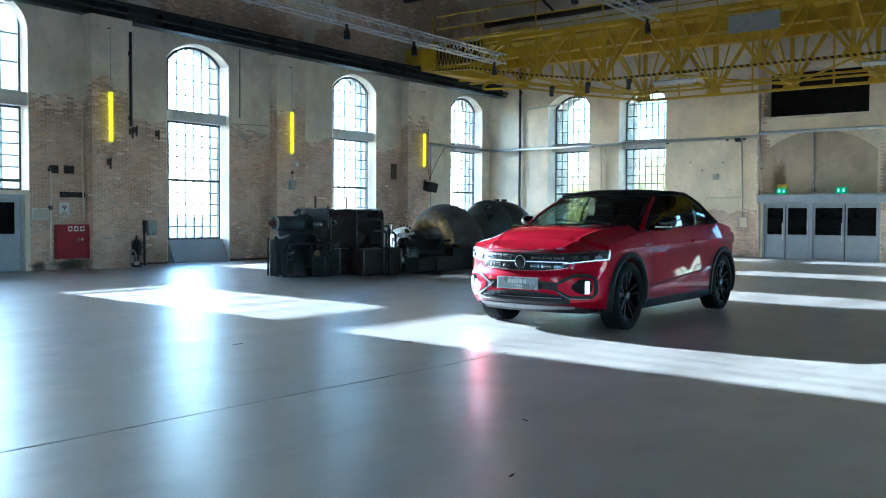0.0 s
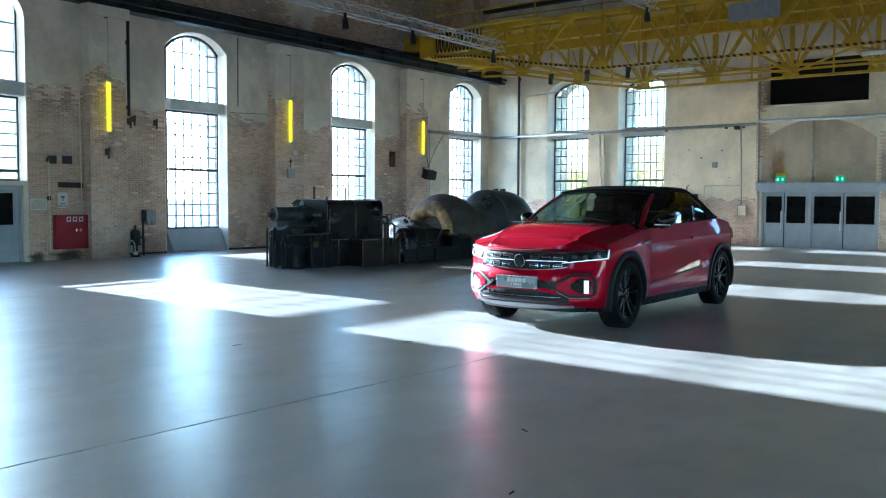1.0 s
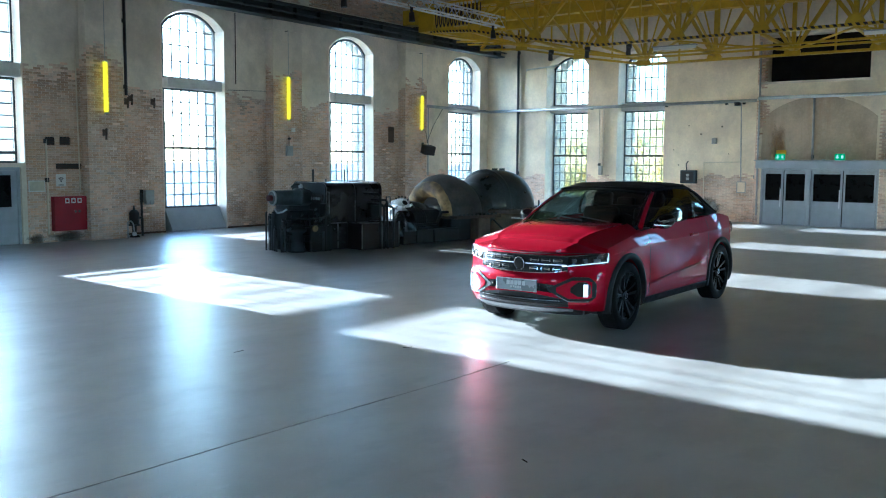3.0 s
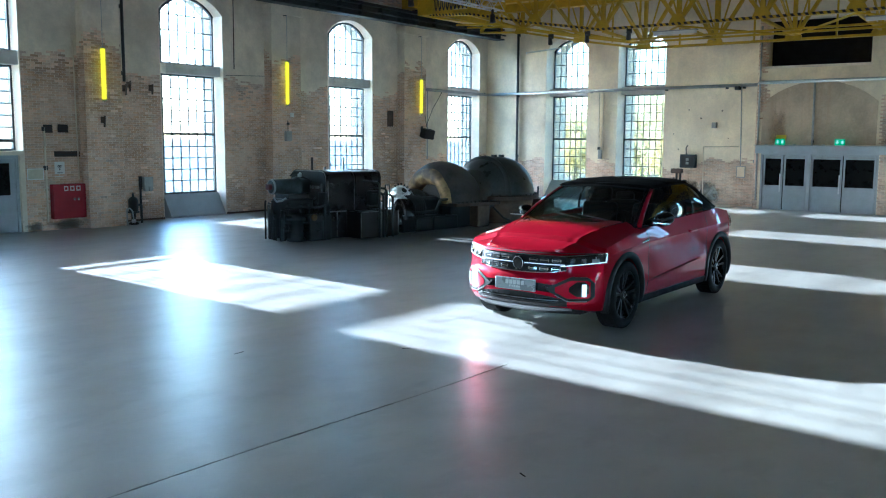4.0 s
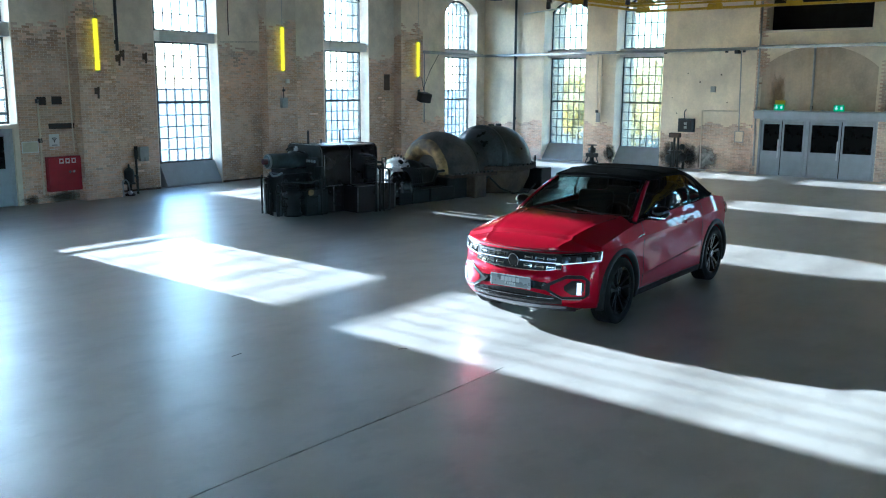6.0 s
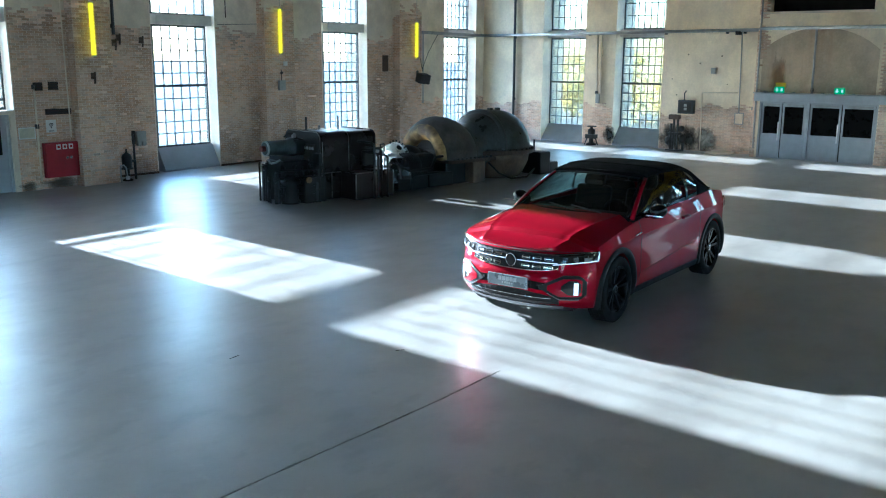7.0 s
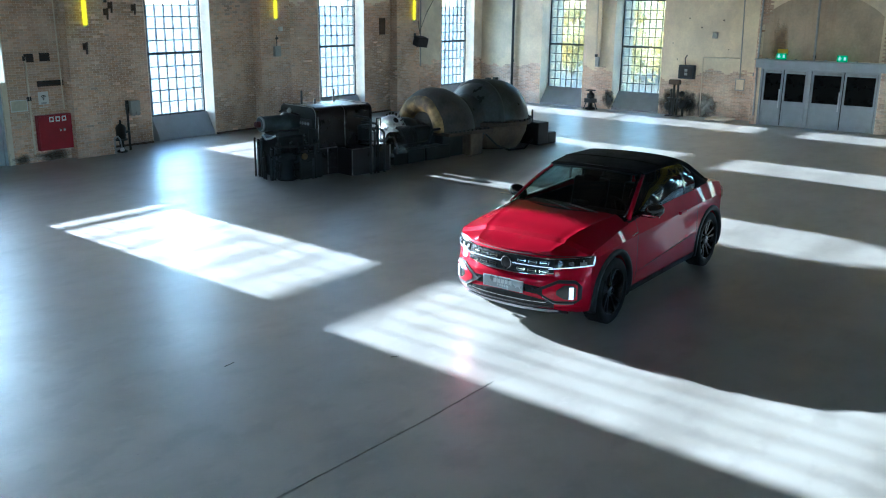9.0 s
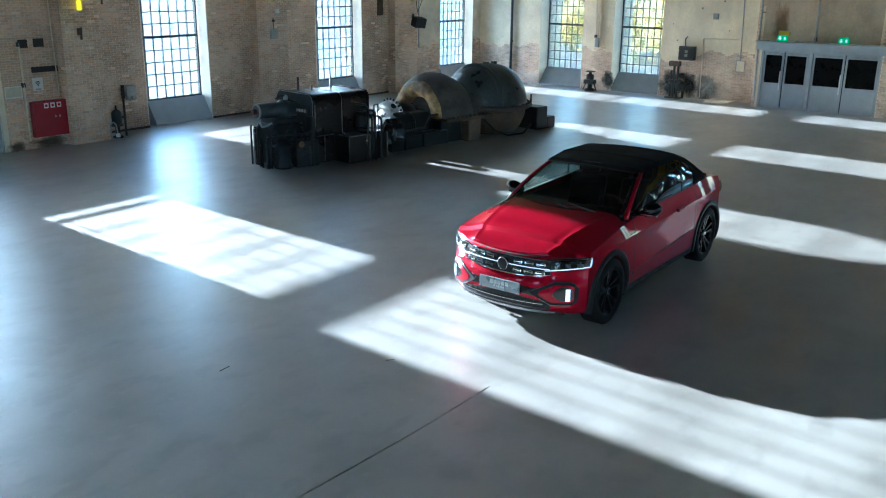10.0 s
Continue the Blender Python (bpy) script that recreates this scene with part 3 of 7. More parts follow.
# bricked-up arch over the doors, and the dark opening above
niche = prism([(9.52, 2.15), (6.02, 2.15)] + arch(6.02, 9.52, 3.5, 0.68, 20), BX - 0.012, BX - 0.0005, TURN)
structure("bricked_up_arch", niche, M_RENDER, "stained rendered infill of an old arch", "wall")
# a flat black sheet gives the shade deep inside the opening
structure("dark_opening_back", boxes((BX + 0.7, 6.2, 4.6, BX + 0.75, 9.6, 6.5)), M_SHADE, "black sheet painted as the unlit depth of the high opening", "opening")
structure("trim", boxes((BX - 0.05, 6.25, 4.62, BX + 0.02, 9.6, 4.69)), M_PLASTER, "plaster ledge under the dark opening", "ledge")


# ---- old stains on the walls ----
def stain_material(name, colour, rough, seed, most):
    """A stain that thins out raggedly from its middle."""
    mat = material(name, colour, rough, spread=0.3, size=4, fine=30, bump=0.1)
    n, l = mat.node_tree.nodes, mat.node_tree.links
    tc, gr, nz, ad, mr = n.new("ShaderNodeTexCoord"), n.new("ShaderNodeTexGradient"), n.new("ShaderNodeTexNoise"), n.new("ShaderNodeMath"), n.new("ShaderNodeMapRange")
    tr, mx, mp = n.new("ShaderNodeBsdfTransparent"), n.new("ShaderNodeMixShader"), n.new("ShaderNodeMapping")
    gr.gradient_type = "SPHERICAL"
    mp.inputs["Location"].default_value = (seed, seed, 0)
    nz.inputs["Scale"].default_value, nz.inputs["Detail"].default_value = 2.2, 6
    ad.operation = "ADD"
    for i, v in enumerate((0.62, 1.25, 0.0, most)):
        mr.inputs[i + 1].default_value = v
    l.new(tc.outputs["Object"], gr.inputs[0])
    l.new(tc.outputs["Object"], mp.inputs[0])
    l.new(mp.outputs[0], nz.inputs["Vector"])
    l.new(gr.outputs["Fac"], ad.inputs[0])
    l.new(nz.outputs["Fac"], ad.inputs[1])
    l.new(ad.outputs[0], mr.inputs[0])
    l.new(mr.outputs[0], mx.inputs[0])
    l.new(tr.outputs[0], mx.inputs[1])
    l.new(n["Principled BSDF"].outputs[0], mx.inputs[2])
    l.new(mx.outputs[0], n["Material Output"].inputs[0])
    return mat


def wall_stain(at, half_w, half_h, mat, parent, east_wall=True):
    ob = part("stain", boxes((-0.0005, -1, -1, 0.0005, 1, 1)) if east_wall else boxes((-1, -0.0005, -1, 1, 0.0005, 1)), mat, parent)
    ob.matrix_basis = Matrix.Translation(at) @ Matrix.Diagonal((1, half_w, half_h, 1) if east_wall else (half_w, 1, half_h, 1))


M_SOOT = stain_material("dark_damp_stain", (0.035, 0.038, 0.032), 0.8, 1.3, 0.9)
M_DAMP = stain_material("green_damp_stain", (0.10, 0.095, 0.075), 0.85, 5.2, 0.5)
M_CEMENT = stain_material("grey_cement_smear", (0.50, 0.48, 0.43), 0.9, 4.1, 0.75)
M_RUSTRUN = stain_material("rust_run", (0.46, 0.22, 0.09), 0.9, 3.3, 0.34)
wall_stain((EX - 0.016, 12.75, 0.42), 0.62, 0.62, M_SOOT, east)
wall_stain((EX - 0.016, 12.15, 0.45), 0.45, 0.55, M_SOOT, east)
wall_stain((EX - 0.018, 11.55, 0.42), 0.50, 0.55, M_CEMENT, east)
wall_stain((EX - 0.016, 15.25, 0.40), 0.32, 0.42, M_SOOT, east)
wall_stain((12.0, LY - 0.017, 0.12), 0.62, 0.20, M_DAMP, west_n, False)
wall_stain((11.2, LY - 0.017, 0.10), 0.30, 0.18, M_DAMP, west_n, False)
wall_stain((BX - 0.0165, 8.98, 2.62), 0.34, 0.85, M_RUSTRUN, bay)


# ---- pipes and conduits ----
def run(name, points, r, mat, label, category="pipe", clips=()):
    t = thing(name, *points[0], label, category)
    o = Vector(points[0])
    part("tube", pipe(bmesh.new(), [Vector(p) - o for p in points], r, 8), mat, t, "", True)
    for c in clips:
        c = Vector(c) - o
        part("clip", boxes((c.x - 0.04, c.y - 0.04, c.z - 0.05, c.x + 0.04, c.y + 0.04, c.z + 0.05)), M_IRON, t)
    return t


run("heating_pipe", [(EX - 0.1, NY - 0.1, 4.08), (EX - 0.1, 9.9, 4.16), (BX - 0.1, 9.62, 4.17), (BX - 0.1, -2.0, 4.2)], 0.055, M_ZINC, "grey painted pipe along the cream wall", "pipe", [(EX - 0.06, y, 4.09) for y in (19, 16.2, 13.2, 11, 10.4)] + [(BX - 0.06, y, 4.18) for y in (8.8, 7.2, 6.0)])
run("heating_pipe", [(26.9, NY - 0.1, 4.1), (EX - 0.1, NY - 0.1, 4.08)], 0.055, M_ZINC, "grey painted pipe across the window", "pipe", [(27.2, NY - 0.05, 4.1), (30.8, NY - 0.05, 4.1)])
run("drain_pipe", [(EX - 0.09, 19.5, 0.02), (EX - 0.09, 19.52, 8.0)], 0.05, M_IRON, "dark upright pipe near the corner", "pipe", [(EX - 0.05, 19.5, z) for z in (1.6, 4.0, 6.4)])
run("conduit", [(BX - 0.06, 7.88, 2.12), (BX - 0.06, 7.9, 4.17)], 0.035, M_ZINC, "pale upright conduit over the doors", "conduit", [(BX - 0.04, 7.88, 2.25)])
run("conduit", [(BX - 0.05, 9.60, 0.3), (BX - 0.05, 9.62, 2.0), (BX - 0.05, 9.64, 6.0)], 0.03, M_ZINC, "pale upright conduit at the bay corner", "conduit")
run("conduit", [(EX - 0.04, 10.42, 1.4), (EX - 0.04, 10.5, 4.1)], 0.02, M_ZINC, "thin upright conduit above a wall panel", "conduit")
run("conduit", [(EX - 0.04, 11.72, 0.05), (EX - 0.04, 11.75, 2.05), (EX - 0.04, 10.5, 2.07)], 0.018, M_PLASTER, "painted-over thin conduit with a bend", "conduit")
run("conduit", [(EX - 0.05, 15.85, 1.9), (EX - 0.05, 15.88, 4.05)], 0.03, M_PLASTER, "painted-over conduit between windows", "conduit", [(EX - 0.05, 15.85, 1.95)])
run("conduit", [(EX - 0.05, 15.7, 1.9), (EX - 0.05, 15.7, 4.05)], 0.02, M_PLASTER, "painted-over conduit between windows", "conduit")
run("conduit", [(27.02, NY - 0.04, 1.5), (27.02, NY - 0.04, 4.08)], 0.022, M_ZINC, "thin upright conduit under the pipe", "conduit")
run("cable", [(26.75, NY - 0.2, 2.75), (27.25, NY - 0.12, 3.4), (27.9, NY - 0.06, 4.05)], 0.010, M_IRON, "thin slack cable up to the pipe", "cable")
run("drain_pipe", [(14.04, NY - 0.08, 3.68), (14.04, NY - 0.08, 6.24)], 0.04, M_IRON, "black upright pipe beside a pilaster", "pipe", [(14.04, NY - 0.03, 3.9), (14.04, NY - 0.03, 5.6)])
run("conduit", [(17.75, NY - 0.03, 4.25), (17.76, NY - 0.03, 6.3)], 0.014, M_DARKRUST, "thin dark conduit beside a window", "conduit")
run("conduit", [(17.45, NY - 0.02, 4.05), (19.0, NY - 0.02, 4.12)], 0.007, M_IRON, "thin cable along the wall", "cable")
run("conduit", [(11.5, LY - 0.05, 0.2), (11.5, LY - 0.05, 2.45)], 0.022, M_PLASTER, "painted-over upright conduit beside the fire cabinet", "conduit", [(11.5, LY - 0.03, 2.42), (11.5, LY - 0.03, 1.5)])
run("conduit", [(12.35, LY - 0.04, 1.2), (12.32, LY - 0.04, 4.8)], 0.016, M_PLASTER, "thin painted-over upright conduit", "conduit")


# ---- hanging yellow tubes ----
def tube_lamp(x, y, z0, z1, top):
    t = thing("tube_lamp", x, y, z0, "bright yellow light tube hung upright on a cable", "lamp", "yellow tubes on the pilasters")
    h = z1 - z0
    part("tube", rod(bmesh.new(), (0, 0, 0.04), (0, 0, h - 0.04), 0.055, 14), M_TUBE, t, "glowing yellow tube", True)
    for a in (0.0, h - 0.045):
        part("end_cap", rod(bmesh.new(), (0, 0, a), (0, 0, a + 0.045), 0.06, 14), M_BOXGREY, t)
    part("cable", rod(bmesh.new(), (0, 0.0, h), (0, 0.0, top - z0), 0.008, 6), M_ZINC, t)
    part("hook", rod(bmesh.new(), (0, 0, top - z0), (0, 0.16, top - z0), 0.012, 6), M_IRON, t)


tube_lamp(12.87, 20.06, 3.11, 4.42, 5.95)
tube_lamp(19.45, 20.58, 3.23, 4.60, 5.95)
tube_lamp(26.1, 20.58, 3.15, 4.45, 5.95)


# ---- small things on the north wall ----
def mounted(name, x0, x1, z0, z1, face, depth, mat, label, category, r=0.01):
    """A box on a wall that looks south."""
    t = thing(name, (x0 + x1) / 2, face, z0, label, category)
    w = (x1 - x0) / 2
    part("case", soft_box(-w, -depth, 0, w, 0.0, z1 - z0, r, 2), mat, t)
    return t


M_PAPER = material("yellowed_paper", (0.66, 0.62, 0.48), 0.8, spread=0.08, size=6, bump=0.02)
cab = mounted("fire_cabinet", 11.6, 12.46, 0.27, 1.10, LY, 0.14, M_RED, "red fire hose cabinet on the brick wall", "fire cabinet")
part("door", boxes((-0.41, -0.152, 0.03, 0.41, -0.141, 0.80)), M_RED, cab)
for x in (0.10, 0.20):
    part("lock", rod(bmesh.new(), (x, -0.152, 0.46), (x, -0.175, 0.46), 0.03, 12), M_CHROME, cab)
for x in (-0.10, 0.06, 0.22):
    part("pictogram", boxes((x - 0.055, -0.156, 0.665, x + 0.055, -0.153, 0.785)), M_WHITE, cab)
    part("pictogram_bar", boxes((x - 0.03, -0.158, 0.695, x + 0.03, -0.1565, 0.755)), M_RED, cab)
card = mounted("notice", 11.06, 11.45, 1.23, 1.48, LY, 0.02, M_WHITE, "framed white notice on the brick wall", "notice", 0.004)
part("frame", boxes((-0.205, -0.028, -0.01, 0.205, -0.021, 0.012), (-0.205, -0.028, 0.238, 0.205, -0.021, 0.26), (-0.205, -0.028, 0.012, -0.185, -0.021, 0.238), (0.185, -0.028, 0.012, 0.205, -0.021, 0.238)), M_WHITE, card)
part("sheet", boxes((-0.183, -0.0235, 0.014, 0.183, -0.0205, 0.236)), M_PAPER, card, "yellowed paper")
wifi = mounted("poster", 11.74, 12.0, 1.27, 1.64, LY, 0.012, M_WHITE, "white paper sign with a radio-wave symbol", "sign", 0.003)
for r in (0.03, 0.06, 0.09):
    bm = bmesh.new()
    for k in range(8):
        a, b = (math.radians(50 + 10 * q) for q in (k, k + 1))
        bar(bm, (r * math.cos(a), -0.014, 0.19 + r * math.sin(a)), (r * math.cos(b), -0.014, 0.19 + r * math.sin(b)), 0.004, 0.018)
    part("wave", bm, M_BLACK, wifi)
part("dot", rod(bmesh.new(), (0, -0.0125, 0.185), (0, -0.016, 0.185), 0.016, 12), M_BLACK, wifi)
part("text_bar", boxes((-0.07, -0.016, 0.09, 0.07, -0.0125, 0.12)), M_BOXGREY, wifi)


M_VENT = material("brown_black_vent_iron", (0.045, 0.030, 0.027), 0.7, spread=0.25, size=5, bump=0.1)


def vent(x0, x1, z0, z1, face, mat, label):
    t = thing("wall_vent", (x0 + x1) / 2, face, z0, label, "vent")
    w, h = (x1 - x0) / 2, z1 - z0
    part("backing", boxes((-w, -0.02, 0, w, -0.002, h)), M_BLACK, t)
    n = max(2, int(h / 0.05))
    for k in range(n):
        part("slat", boxes((-w, -0.035, h * k / n + 0.006, w, -0.021, h * k / n + h / n * 0.6)), mat, t)


vent(11.5, 11.72, 2.33, 2.52, LY, M_VENT, "small dark metal vent on the brick wall")
vent(11.87, 12.12, 2.34, 2.53, LY, M_VENT, "small dark metal vent on the brick wall")
vent(11.75, 12.4, 1.76, 1.89, LY, M_VENT, "long low dark metal vent on the brick wall")
plate_ = mounted("wall_plate", 24.72, 25.02, 2.69, 3.25, NY, 0.03, M_DARKRUST, "rusty brown iron cover plate beside a pilaster", "cover plate", 0.006)
for z in (0.05, 0.28, 0.51):
    part("bolt", rod(bmesh.new(), (0.11, -0.03, z), (0.11, -0.045, z), 0.016, 8), M_IRON, plate_)
mounted("junction_box", 19.66, 19.8, 2.9, 3.03, 20.72, 0.06, M_WHITE, "small white junction box on the pilaster", "junction box")
sb = mounted("switch_box", 19.42, 19.66, 2.16, 2.46, 20.72, 0.10, M_BOXGREY, "grey switch box with a cable on the pilaster", "switch box")
part("cable", rod(bmesh.new(), (0, -0.04, 0.3), (0, -0.04, 0.62), 0.012, 6), M_IRON, sb)
part("bell", lathe([(0.045, 0.5), (0.05, 0.54), (0.01, 0.57)], 12, Matrix.Translation((0, -0.05, 0))), M_IRON, sb)
sw = mounted("switch_box", 14.52, 14.80, 0.90, 1.18, NY, 0.12, M_BOXGREY, "grey switch box with round sockets on a brick wall", "switch box")
for x, z in ((-0.07, -0.05), (0.07, -0.05)):
    part("socket", rod(bmesh.new(), (x, -0.02, z), (x, -0.13, z), 0.06, 14), M_BOXGREY, sw)
part("mounting_board", boxes((-0.24, -0.02, -0.05, -0.142, -0.002, 0.30)), M_BLACK, sw)
part("cable", pipe(bmesh.new(), [(-0.22, -0.05, 0.2), (-0.22, -0.05, -0.8)], 0.03, 8), M_IRON, sw)
for x, z, f in ((13.51, 3.40, 20.2), (14.88, 3.50, NY), (12.88, 2.6, 20.2), (14.2, 3.55, NY)):
    t = thing("iron_bracket", x, f, z, "old rusty iron bracket fixed in the wall", "bracket", "iron brackets")
    part("arm", bar(bmesh.new(), (0, 0, 0.06), (-0.02, -0.14, 0.1), 0.05, 0.03), M_DARKRUST, t)
    part("hook", bar(bmesh.new(), (-0.02, -0.14, 0.16), (-0.03, -0.13, -0.12), 0.05, 0.04), M_DARKRUST, t)
    part("foot_plate", boxes((-0.05, -0.012, -0.02, 0.05, -0.001, 0.14)), M_DARKRUST, t)
spk = thing("loudspeaker", 26.3, 20.72, 2.4, "black loudspeaker on a tilted wall bracket", "loudspeaker")
b = soft_box(-0.22, -0.54, -0.04, 0.22, -0.2, 0.30, 0.03, 2)
b.transform(Matrix.Rotation(radians(14), 4, "X") @ Matrix.Rotation(radians(-20), 4, "Z"))
part("cabinet", b, M_BLACK, spk)
part("bracket", bar(bmesh.new(), (0, -0.25, 0.18), (0, 0, 0.22), 0.05, 0.02), M_IRON, spk)
part("cable", pipe(bmesh.new(), [(0.05, -0.2, 0.3), (0.16, -0.03, 0.75)], 0.012, 6), M_IRON, spk)
part("wall_plate", boxes((-0.06, -0.02, 0.12, 0.06, -0.001, 0.32)), M_IRON, spk)
pump = thing("hand_pump", 13.73, 20.3, 0, "old dark green hand pump by the pilaster", "pump")
part("body", lathe([(0.13, 0), (0.13, 0.04), (0.06, 0.07), (0.06, 0.3), (0.12, 0.33), (0.13, 0.62), (0.1, 0.68), (0.03, 0.72), (0.02, 0.82)], 18), M_BLUEMACH, pump, "", True)
part("side_pipe", pipe(bmesh.new(), [(0.12, 0, 0.5), (0.24, 0, 0.5), (0.24, 0, 0.02)], 0.03, 8), M_IRON, pump)
part("flange", lathe([(0.15, 0.3), (0.15, 0.34)], 18), M_IRON, pump)
bow = thing("pipe_bow", 13.42, 20.12, 0, "small bent grey pipe standing by the wall", "pipe")
part("tube", pipe(bmesh.new(), [(0, 0, 0), (0, 0, 0.42), (0.08, -0.02, 0.44), (0.14, -0.03, 0.36), (0.17, -0.03, 0.1)], 0.018, 8), M_ZINC, bow)
part("tap", lathe([(0.05, 0.06), (0.06, 0.1), (0.04, 0.15)], 12, Matrix.Translation((0.17, -0.03, 0))), M_SILVER, bow)

# grey door under the western window
d1 = thing("door", 10.38, LY + 0.12, 0, "grey metal door with a dark upper window", "door")
part("leaf", boxes((-0.48, 0, 0.004, 0.46, 0.05, 1.72)), M_DOORGREY, d1)
part("glass", boxes((-0.36, -0.012, 0.88, 0.32, -0.002, 1.62)), M_DOORGLASS, d1)
part("frame", boxes((0.462, -0.05, 0, 0.52, 0.1, 1.80), (-0.54, -0.05, 0, -0.482, 0.1, 1.80), (-0.482, -0.05, 1.725, 0.462, 0.1, 1.80)), M_DOORGREY, d1)
part("handle", pipe(bmesh.new(), [(-0.4, 0, 0.84), (-0.4, -0.06, 0.84), (-0.28, -0.06, 0.84)], 0.014, 8), M_CHROME, d1)
part("closer", boxes((-0.4, -0.07, 1.64, 0.1, -0.002, 1.70)), M_BOXGREY, d1)


# ---- small things by the east wall ----
def e_mounted(name, y0, y1, z0, z1, face, depth, mat, label, category):
    t = thing(name, face, (y0 + y1) / 2, z0, label, category)
    w = (y1 - y0) / 2
    part("case", soft_box(-depth, -w, 0, 0.0, w, z1 - z0, 0.012, 2), mat, t)
    return t


wb = e_mounted("control_box", 11.99, 12.56, 1.3, 1.77, EX, 0.18, M_RAIL, "square dark control box on the cream wall", "control box")
part("face", boxes((-0.192, -0.21, 0.06, -0.181, 0.21, 0.41)), M_BLACK, wb)
for z in (0.12, 0.25):
    part("switch", boxes((-0.21, -0.05, z, -0.193, 0.05, z + 0.09)), M_BOXGREY, wb)
part("cable", pipe(bmesh.new(), [(-0.05, 0.1, 0.47), (-0.05, 0.12, 0.7), (-0.05, 0.05, 0.8)], 0.018, 6), M_IRON, wb)
pn = e_mounted("wall_panel", 10.24, 10.54, 1.01, 1.39, EX, 0.07, M_CREAM, "cream panel with a grey rim on bare brick", "panel")
part("rim", boxes((-0.08, -0.16, -0.01, -0.071, 0.16, 0.02), (-0.08, -0.16, 0.36, -0.071, 0.16, 0.39), (-0.08, -0.16, 0.02, -0.071, -0.13, 0.36), (-0.08, 0.13, 0.02, -0.071, 0.16, 0.36)), M_BOXGREY, pn)
e_mounted("junction_box", 11.31, 11.48, 2.7, 2.9, EX, 0.1, M_BOXGREY, "grey junction box on the cream wall", "junction box")
e_mounted("junction_box", 10.53, 10.69, 4.0, 4.12, EX, 0.2, M_BLACK, "small black camera housing under the pipe", "camera housing")
e_mounted("call_point", 9.86, 9.94, 1.02, 1.12, EX, 0.05, M_RED, "small red fire call point", "call point")
e_mounted("junction_box", 9.82, 10.0, 1.5, 1.62, EX, 0.06, M_BOXGREY, "small grey and red box by the doors", "junction box")
e_mounted("junction_box", 15.72, 15.86, 1.55, 1.9, EX, 0.1, M_BOXGREY, "narrow grey box between windows", "junction box")


def valve(y, h, wide, label, wheel):
    v = thing("valve_stand", EX - 0.42, y, 0, label, "valve stand")
    part("pedestal", lathe([(0.2 * wide, 0), (0.2 * wide, 0.05), (0.09 * wide, 0.1), (0.07 * wide, h * 0.55), (0.14 * wide, h * 0.6), (0.14 * wide, h * 0.8), (0.06 * wide, h * 0.86), (0.05 * wide, h)], 16), M_BLUEMACH, v, "", True)
    part("bonnet", boxes((-0.12 * wide, -0.2 * wide, h * 0.35, 0.12 * wide, 0.2 * wide, h * 0.55)), M_BLUEMACH, v)
    bm = bmesh.new()
    r = wheel
    for k in range(16):
        a, b = (math.tau * q / 16 for q in (k, k + 1))
        rod(bm, (r * math.cos(a), r * math.sin(a), h * 0.97), (r * math.cos(b), r * math.sin(b), h * 0.97), 0.018, 6)
    for k in range(3):
        a = math.pi * k / 3
        rod(bm, (r * math.cos(a), r * math.sin(a), h * 0.97), (-r * math.cos(a), -r * math.sin(a), h * 0.97), 0.013, 6)
    part("handwheel", bm, M_IRON, v)
    for s in (-1, 1):
        part("strut", rod(bmesh.new(), (0, s * 0.28 * wide, 0), (0, s * 0.1 * wide, h * 0.6), 0.022, 6), M_IRON, v)


valve(15.8, 0.72, 1.0, "small dark valve stand with a handwheel between windows", 0.17)
vs = thing("valve_stand", EX - 0.4, 12.5, 0, "tall dark twin-pipe valve stand with a rusty head", "valve stand")
for y, h in ((-0.07, 1.15), (0.07, 1.1), (0.17, 0.95)):
    part("pipe", rod(bmesh.new(), (0, y, 0), (0, y, h), 0.04, 10), M_BLUEMACH, vs)
part("head", soft_box(-0.1, -0.14, 1.10, 0.1, 0.26, 1.27, 0.03, 2), M_DARKRUST, vs, "rusty head")
part("clamp", boxes((-0.08, -0.2, 0.56, 0.08, 0.3, 0.64)), M_BLUEMACH, vs)
part("foot_plate", boxes((-0.14, -0.24, 0, 0.14, 0.3, 0.04)), M_BLUEMACH, vs)
for y, z, r in ((-0.24, 0.42, 0.17), (-0.2, 0.78, 0.11), (0.24, 0.34, 0.18)):
    part("valve_body", lathe([(0.02, -r * 0.8), (r * 0.7, -r * 0.7), (r, 0), (r * 0.7, r * 0.7), (0.02, r * 0.8)], 14, Matrix.Translation((0.06, y, z)) @ Matrix.Rotation(radians(90), 4, "X")), M_BLUEMACH, vs, "", True)
for k in range(5):
    part("spindle", rod(bmesh.new(), (-0.08, -0.2 + k * 0.1, 0.2), (-0.08, -0.2 + k * 0.1, 0.5 + 0.1 * (k % 3)), 0.018, 8), M_IRON, vs)
run("pipe_bow", [(EX - 0.3, 12.25, 0.0), (EX - 0.3, 12.25, 0.4), (EX - 0.25, 12.1, 0.5), (EX - 0.05, 12.1, 0.5)], 0.05, M_BLUEMACH, "dark bent pipe beside the valve stand", "pipe")
st = thing("plinth", EX - 0.3, 10.85, 0, "low worn concrete plinth at the wall foot", "plinth")
part("block", soft_box(-0.5, -0.4, 0, 0.29, 0.4, 0.07, 0.02, 2), M_PLASTER, st)


